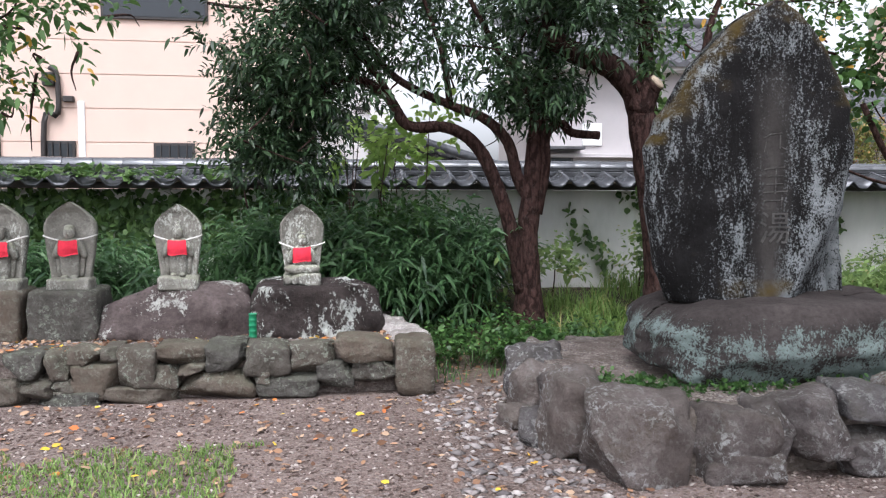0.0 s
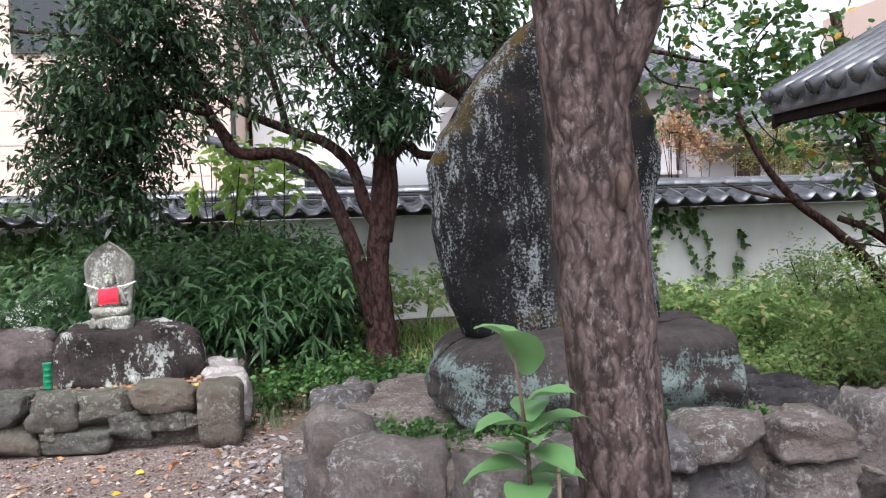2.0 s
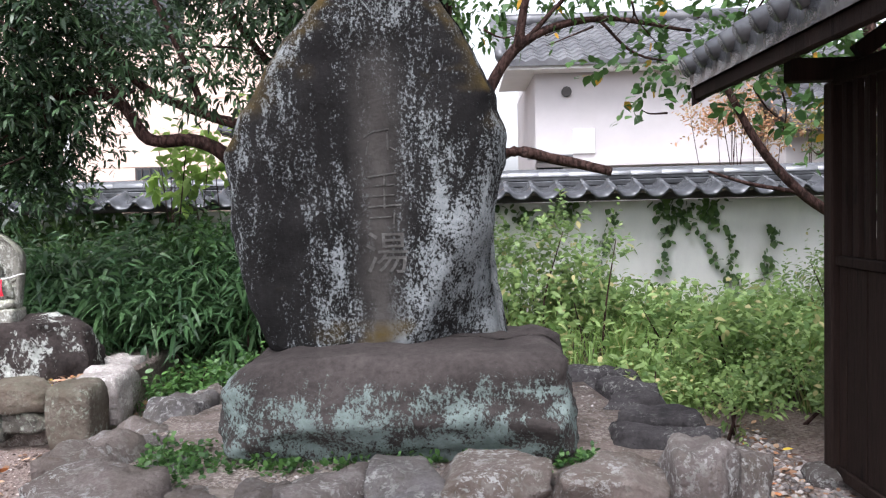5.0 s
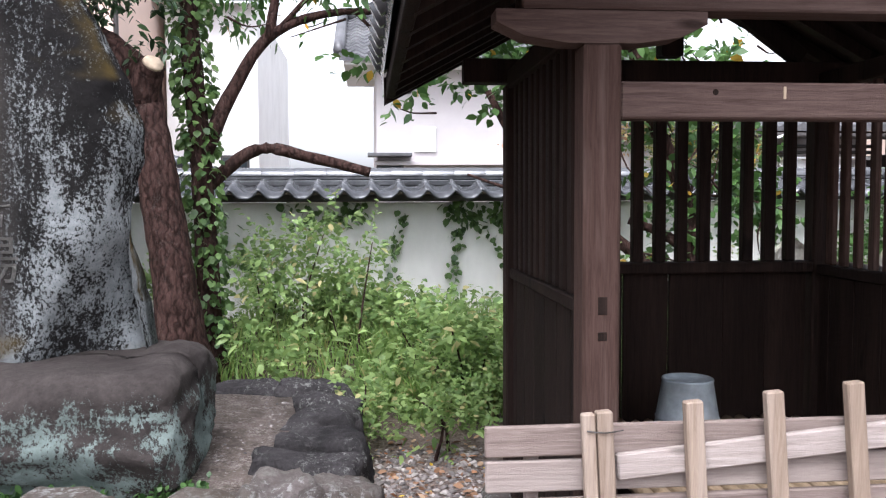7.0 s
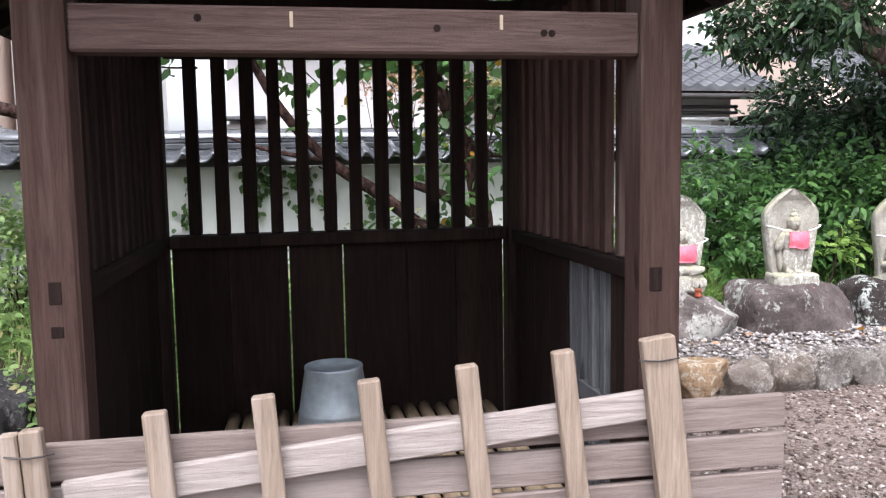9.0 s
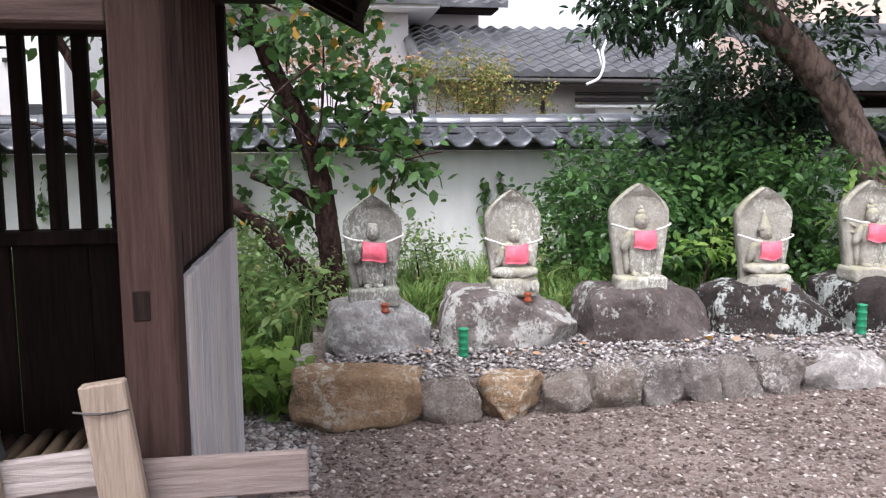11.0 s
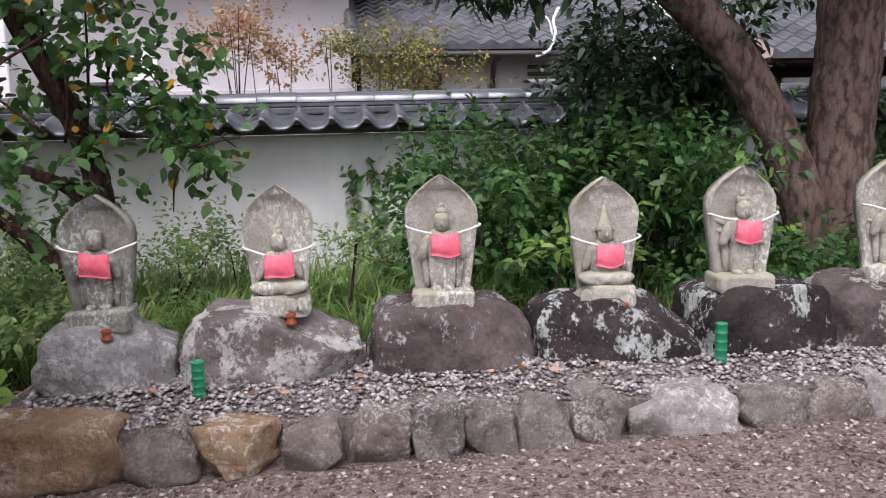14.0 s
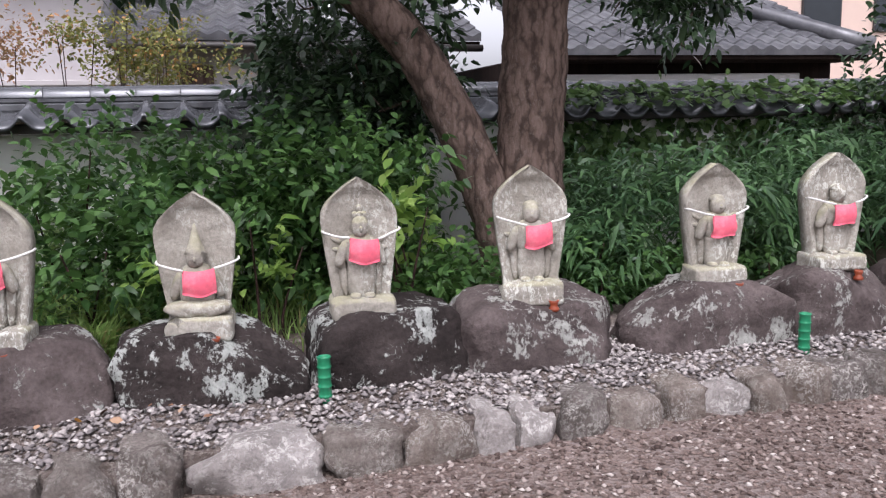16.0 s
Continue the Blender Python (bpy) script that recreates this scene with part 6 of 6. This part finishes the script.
rs = np.random.RandomState(37)
tree("maple_tree", [([(-3.6, 5.6, 0.3), (-3.5, 5.6, 1.5), (-3.2, 5.5, 2.4), (-2.7, 5.4, 2.8), (-2.0, 5.3, 2.75), (-1.2, 5.2, 2.72)], 0.09, 0.012), ([(-2.7, 5.4, 2.8), (-2.3, 5.35, 2.45), (-1.8, 5.3, 2.35)], 0.02, 0.006), ([(-2.3, 5.35, 2.45), (-2.1, 5.3, 2.0), (-1.95, 5.3, 1.8)], 0.012, 0.004)],
     BARK_DARK, LEAF_CHERRY, masses(rs, 9, (-2.6, -1.5), (5.1, 5.5), (2.3, 2.9), (0.5, 1.0)) + masses(rs, 3, (-2.1, -1.9), (5.2, 5.4), (1.75, 2.1), (0.3, 0.4)), 170, (0.35, 0.25, 0.22), 7, 0.075, "tree whose leafy branch hangs over the terrace", 0.45, 0.35, 0.26, 7)

# ---- shrubs, bamboo grass, weeds ----


def shrub(name, label, leaf, centers, count, reach, per, size, wide, length, seed, rise=0.5, droop=0.3, stems=10):
    c = np.array(centers)
    t = thing(name, c[:, 0].mean(), c[:, 1].mean(), 0.2, label, "shrub")
    rs = np.random.RandomState(seed + 900)
    part("foliage", sprays(c, count, reach, per, size, wide, droop, rs, rise, length), leaf, t)
    tw = []
    for q in c[rs.randint(0, len(c), stems)]:
        tw.append(tube([(q[0] + rs.normal(0, 0.08), q[1], ground_z(q[0], q[1]) - 0.02), (q[0], q[1], (q[2] + 0.2) / 2), (q[0] + rs.normal(0, 0.1), q[1], q[2] + 0.15)], 0.012, 0.004, 5, 3, 0.1))
    part("stems", join(*tw), BARK_DARK, t, kind="stuff", smooth=True)
    return t


rs = np.random.RandomState(51)
shrub("bamboo_grass", "thicket of dark green bamboo grass behind the terrace", LEAF_BAMBOO, masses(rs, 60, (-0.9, 1.35), (6.9, 8.1), (0.40, 0.92), (0.7, 1.1)), 2300, (0.26, 0.24, 0.2), 7, 0.17, 0.15, 0.32, 1, 0.6, 0.5, 30)
shrub("bamboo_grass", "pale green bamboo grass between the statues", LEAF_BAMBOO, masses(rs, 46, (-3.6, -0.9), (6.9, 8.0), (0.35, 0.68), (0.7, 1.0)), 1700, (0.26, 0.24, 0.18), 7, 0.15, 0.15, 0.3, 2, 0.6, 0.5, 20)
shrub("green_shrub", "loose green shrub against the garden wall", LEAF_MID, masses(rs, 16, (0.5, 1.3), (7.3, 8.1), (0.75, 1.12), (0.5, 0.9)), 420, (0.22, 0.2, 0.2), 8, 0.09, 0.3, 0.3, 3)
shrub("young_shrub", "bright young shrub growing through the evergreen", LEAF_BRIGHT, masses(rs, 7, (0.2, 0.95), (7.6, 8.2), (1.6, 2.0), (0.5, 0.9)), 60, (0.25, 0.15, 0.2), 7, 0.12, 0.5, 0.3, 4)
shrub("weedy_shrub", "tall weedy shrub beside the great stone", LEAF_WEED, masses(rs, 18, (3.1, 3.95), (7.0, 8.2), (0.45, 1.15), (0.5, 0.9)), 330, (0.26, 0.24, 0.24), 8, 0.075, 0.42, 0.32, 5, 0.8)
shrub("weedy_shrub", "bright green weeds at the wall's foot", LEAF_WEED, masses(rs, 26, (3.3, 6.2), (6.2, 8.2), (0.24, 0.52), (0.5, 0.9)), 800, (0.3, 0.3, 0.16), 8, 0.08, 0.42, 0.26, 6, 1.0)
shrub("weedy_shrub", "low green weeds along the stone mound", LEAF_WEED, masses(rs, 24, (3.85, 5.6), (5.3, 6.6), (0.10, 0.28), (0.6, 1.0)), 640, (0.28, 0.28, 0.10), 8, 0.05, 0.5, 0.2, 7, 1.0)
shrub("weedy_shrub", "slim weeds rising beside the leaning cherry", LEAF_WEED, masses(rs, 12, (5.5, 6.5), (6.7, 8.2), (0.3, 0.75), (0.4, 0.8)), 300, (0.24, 0.24, 0.2), 9, 0.06, 0.3, 0.32, 8, 1.3)
shrub("green_shrub", "weeds between the statues and the wall", LEAF_WEED, masses(rs, 14, (6.6, 8.3), (7.0, 8.2), (0.36, 0.68), (0.4, 0.8)), 300, (0.24, 0.24, 0.2), 9, 0.06, 0.32, 0.3, 9, 1.2)
shrub("green_shrub", "dense green shrub behind the statues", LEAF_MID, masses(rs, 46, (8.25, 10.4), (6.95, 8.2), (0.40, 1.18), (0.7, 1.1)), 1350, (0.28, 0.26, 0.24), 9, 0.085, 0.42, 0.34, 10)
shrub("dark_shrub", "dark evergreen shrub leaning over the wall", LEAF_DARK, masses(rs, 22, (9.6, 10.6), (8.0, 9.0), (1.0, 2.0), (0.6, 1.0)), 820, (0.28, 0.22, 0.26), 8, 0.08, 0.42, 0.3, 11)
shrub("bamboo_grass", "bamboo grass behind the statues at the far end", LEAF_BAMBOO, masses(rs, 56, (11.2, 15.0), (7.0, 8.4), (0.40, 1.0), (0.7, 1.1)), 2000, (0.28, 0.26, 0.22), 7, 0.15, 0.16, 0.32, 12, 0.6, 0.5, 20)
shrub("green_shrub", "green undergrowth at the foot of the twin trunks", LEAF_MID, masses(rs, 26, (9.8, 12.8), (6.7, 7.3), (0.30, 0.55), (0.6, 1.0)), 760, (0.25, 0.2, 0.14), 8, 0.065, 0.45, 0.26, 13)
shrub("dark_shrub", "dark shrub at the far end of the wall", LEAF_DARK, masses(rs, 16, (14.2, 15.6), (7.4, 8.6), (0.8, 2.2), (0.7, 1.1)), 620, (0.34, 0.3, 0.3), 8, 0.085, 0.4, 0.3, 14)
shrub("russet_bush", "thin bush turning russet beyond the wall", LEAF_RUSSET, masses(rs, 16, (6.15, 7.6), (12.2, 12.8), (2.15, 2.75), (0.5, 0.9)), 360, (0.36, 0.2, 0.22), 7, 0.06, 0.5, 0.34, 15, 0.8, 0.2, 12)
shrub("russet_bush", "yellow-green bush beyond the wall", LEAF_YELLOW, masses(rs, 14, (7.6, 9.4), (12.2, 12.8), (1.85, 2.5), (0.5, 0.9)), 480, (0.36, 0.2, 0.2), 7, 0.06, 0.5, 0.34, 16, 0.8, 0.2, 12)
shrub("potato_vine", "broad-leaved bright green plant at the kerb's end", LEAF_BRIGHT, masses(rs, 9, (5.92, 6.24), (5.92, 6.22), (0.10, 0.26), (0.5, 0.9)), 60, (0.14, 0.12, 0.08), 5, 0.10, 0.85, 0.14, 17, 0.6, 0.3, 6)
shrub("young_shrub", "bright leafy sprout beside a statue", LEAF_BRIGHT, masses(rs, 4, (10.0, 10.2), (6.55, 6.75), (0.75, 1.02), (0.5, 0.8)), 16, (0.12, 0.08, 0.14), 6, 0.11, 0.42, 0.2, 18, 0.8, 0.3, 4)
shrub("young_shrub", "bright leafy sprouts among the evergreen shrub", LEAF_BRIGHT, masses(rs, 6, (8.6, 10.2), (6.7, 7.0), (0.55, 0.8), (0.4, 0.8)), 26, (0.16, 0.08, 0.1), 7, 0.085, 0.4, 0.2, 19, 0.8, 0.3, 4)

shrub("low_weeds", "low dark weeds and seedlings between the raised beds", LEAF_MID, masses(rs, 26, (0.75, 2.2), (5.9, 7.0), (0.06, 0.22), (0.5, 0.9)), 520, (0.26, 0.26, 0.09), 8, 0.06, 0.45, 0.2, 20, 0.9, 0.3, 8)
shrub("green_shrub", "leafy seedlings under the evergreen tree", LEAF_WEED, masses(rs, 8, (1.0, 2.2), (6.9, 7.9), (0.3, 0.9), (0.4, 0.8)), 150, (0.24, 0.2, 0.2), 7, 0.075, 0.5, 0.28, 21, 0.8, 0.3, 6)


def tuft(name, label, x0, x1, y0, y1, n, size, wide, lean, seed, clumps=0, leaf=GRASS):
    rs = np.random.RandomState(seed)
    if clumps:
        c = np.stack([rs.uniform(x0, x1, clumps), rs.uniform(y0, y1, clumps)], 1)[rs.randint(0, clumps, n)] + rs.normal(0, 0.05, (n, 2))
    else:
        c = np.stack([rs.uniform(x0, x1, n), rs.uniform(y0, y1, n)], 1)
    P = np.c_[c, [ground_z(a, b) - 0.01 for a, b in c]]
    stuff(name, blades(P, size, wide, lean, rs), leaf, label, "grass")


tuft("grass", "long bright grass in the garden", 4.0, 5.8, 5.9, 7.6, 3000, 0.30, 0.014, 0.9, 61, 34)
tuft("grass", "arching grass behind the statues", 6.6, 8.6, 6.65, 7.5, 2600, 0.36, 0.015, 0.95, 62, 26)
tuft("grass", "arching grass at the kerb's end", 5.5, 6.35, 5.9, 6.9, 1300, 0.30, 0.015, 0.95, 63, 14)
tuft("grass", "pale grass under the evergreen", 1.9, 3.0, 6.0, 7.6, 1500, 0.26, 0.010, 0.9, 64, 45)
tuft("grass", "grass between the two raised beds", 0.65, 1.6, 5.7, 7.4, 500, 0.12, 0.009, 0.9, 65, 60, LEAF_MID)
tuft("grass", "thin grass over the garden ground", 2.9, 10.5, 6.6, 8.6, 7000, 0.28, 0.010, 0.8, 66)
rs = np.random.RandomState(67)
lp = np.stack([rs.uniform(-2.6, -0.35, 9000), rs.uniform(2.9, 4.45, 9000)], 1)
keep = np.array([noise.noise(Vector((a * 2, b * 2, 4))) * 0.35 + (-0.42 - a) * 0.9 > 0 and (4.38 - b) + 0.3 * noise.noise(Vector((a * 3, b * 3, 8))) > 0 for a, b in lp])
lp = lp[keep]
stuff("lawn", blades(np.c_[lp, [ground_z(a, b) - 0.005 for a, b in lp]], 0.045, 0.008, 0.9, rs), GRASS, "short mossy grass at the path's edge", "grass")

# ivy on the wall
rs = np.random.RandomState(71)


def ivy(label, paths, n, size, spread, zcap=1.42, y=8.775):
    P = []
    for path in paths:
        q = np.array(smooth_path([(a, 0, b) for a, b in path], 20))
        P.append(q[rs.randint(0, len(q), n)])
    P = np.concatenate(P) + rs.normal(0, spread, (n * len(paths), 3))
    P[:, 1] = y - np.abs(rs.normal(0, 0.02, len(P)))
    a = rs.normal(-1.57, 0.7, len(P))
    D = np.stack([np.cos(a), np.full(len(P), -0.25), np.sin(a)], 1)
    stuff("ivy", leaves(P, D, size, 0.9, 0.05, 0.12, rs), LEAF_IVY, label, "ivy")


ivy("ivy strands hanging on the plastered wall", [[(4.30, 1.30), (4.22, 0.9), (4.15, 0.4)], [(4.85, 1.28), (4.8, 0.9), (4.74, 0.5)], [(4.9, 1.32), (5.1, 1.1), (5.35, 0.75), (5.5, 0.6)], [(5.1, 1.3), (5.35, 1.15), (5.45, 0.8)]], 70, 0.058, 0.03)
ivy("ivy strands on the wall behind the statues", [[(5.85, 1.15), (5.78, 0.8), (5.7, 0.4)], [(7.9, 1.15), (7.92, 0.8), (7.95, 0.4)], [(8.05, 1.2), (8.08, 0.8), (8.1, 0.4)]], 60, 0.065, 0.025)
ivy("ivy matted under the coping", [[(4.7, 1.36), (5.0, 1.34), (5.3, 1.36)], [(3.2, 1.36), (3.6, 1.3), (4.0, 1.36)], [(2.6, 1.2), (2.9, 0.8), (3.1, 0.4)]], 80, 0.075, 0.07)
ivy("dense ivy hanging on the left part of the wall", [[(-5, 1.2), (-3, 1.25), (-1.4, 1.2), (0.2, 1.25)], [(-4, 0.95), (-2.5, 1.0), (-1, 0.95), (0.4, 1.0)]], 1500, 0.10, 0.13)
ivy("dense ivy on the far part of the wall", [[(11.6, 1.3), (13, 1.3), (15, 1.25)], [(11.9, 1.0), (13, 0.95), (15, 0.9)]], 800, 0.085, 0.13)
P = np.stack([rs.uniform(-5, -0.6, 420), rs.uniform(8.38, 8.72, 420), np.zeros(420)], 1)
P[:, 2] = 1.50 + (P[:, 1] - 8.44) * 0.37 + 0.03
stuff("ivy", leaves(P, np.stack([rs.normal(0, 0.6, 420), -np.ones(420), rs.normal(0, 0.2, 420)], 1), 0.10, 0.9, 0.15, 0.2, rs), LEAF_IVY, "ivy creeping over the coping tiles", "ivy")
P = np.stack([rs.uniform(11.5, 15, 520), rs.uniform(8.38, 8.9, 520), np.zeros(520)], 1)
P[:, 2] = 1.50 + (P[:, 1] - 8.44) * 0.37 + 0.04
stuff("ivy", leaves(P, np.stack([rs.normal(0, 0.6, 520), -np.ones(520), rs.normal(0, 0.2, 520)], 1), 0.09, 0.9, 0.15, 0.2, rs), LEAF_IVY, "ivy creeping over the far coping tiles", "ivy")

# ---- the sapling by the near trunk ----
sap = thing("sapling", 1.66, 1.98, 0.0, "young sapling with broad bright green leaves", "sapling")
part("stem", tube([(1.66, 1.98, -0.02), (1.665, 1.98, 0.4), (1.66, 1.98, 0.75), (1.64, 1.97, 1.0), (1.625, 1.97, 1.10)], 0.007, 0.003, 7, 5, 0.1), BARK_GREY, sap, smooth=True)
part("stem", tube([(1.72, 1.96, -0.02), (1.72, 1.96, 0.4), (1.715, 1.96, 0.88)], 0.006, 0.004, 7, 5, 0.1), CUT_WOOD, sap, smooth=True)


def broad_leaf(x, y, z, a, lift, ln, wd):
    """One broad leaf with a folded midrib and an edge that waves."""
    V, F, n = [], [], 8
    for j in range(n + 1):
        t = j / n
        w = wd * 0.5 * math.sin(math.pi * min(1, t * 0.96 + 0.04)) ** 0.7 * (1 - 0.35 * t) * 1.25
        for s in (-1, -0.5, 0, 0.5, 1):
            V.append((t * ln, s * w, 0.16 * ln * math.sin(2.2 * t) - 0.18 * ln * t * t + abs(s) * w * 0.35 + 0.004 * math.sin(9 * t + s)))
    F = [(j * 5 + i, j * 5 + i + 1, j * 5 + 6 + i, j * 5 + 5 + i) for j in range(n) for i in range(4)]
    return moved((V, F), Matrix.Translation((x, y, z)) @ Matrix.Rotation(a, 4, "Z") @ Matrix.Rotation(-lift, 4, "Y"))


for z, a, lift, ln, wd in ((0.95, 1.2, 0.2, 0.10, 0.07), (0.90, 4.6, 0.3, 0.11, 0.07), (0.84, 3.0, -0.1, 0.13, 0.08), (0.83, 5.9, 0.0, 0.11, 0.07), (0.76, 5.0, -0.3, 0.13, 0.08), (0.72, 2.2, -0.3, 0.12, 0.07), (1.10, 2.9, 0.5, 0.11, 0.075), (1.05, 4.0, 0.9, 0.13, 0.08), (0.99, 5.9, 0.2, 0.10, 0.06), (0.93, 3.6, 0.2, 0.13, 0.07), (0.92, 0.2, 0.15, 0.14, 0.06), (0.88, 5.2, -0.1, 0.12, 0.08), (0.86, 2.4, 0.1, 0.12, 0.06), (0.81, 4.4, -0.2, 0.13, 0.08), (0.79, 0.7, 0.0, 0.12, 0.07), (0.74, 3.3, -0.3, 0.12, 0.07), (0.70, 5.6, -0.4, 0.13, 0.09), (0.66, 4.1, -0.5, 0.12, 0.08), (0.62, 1.5, -0.3, 0.12, 0.08)):
    part("leaf", broad_leaf(1.655, 1.975, z, a, lift, ln * 1.12, wd * 1.2), LEAF_SAPLING, sap, smooth=True)
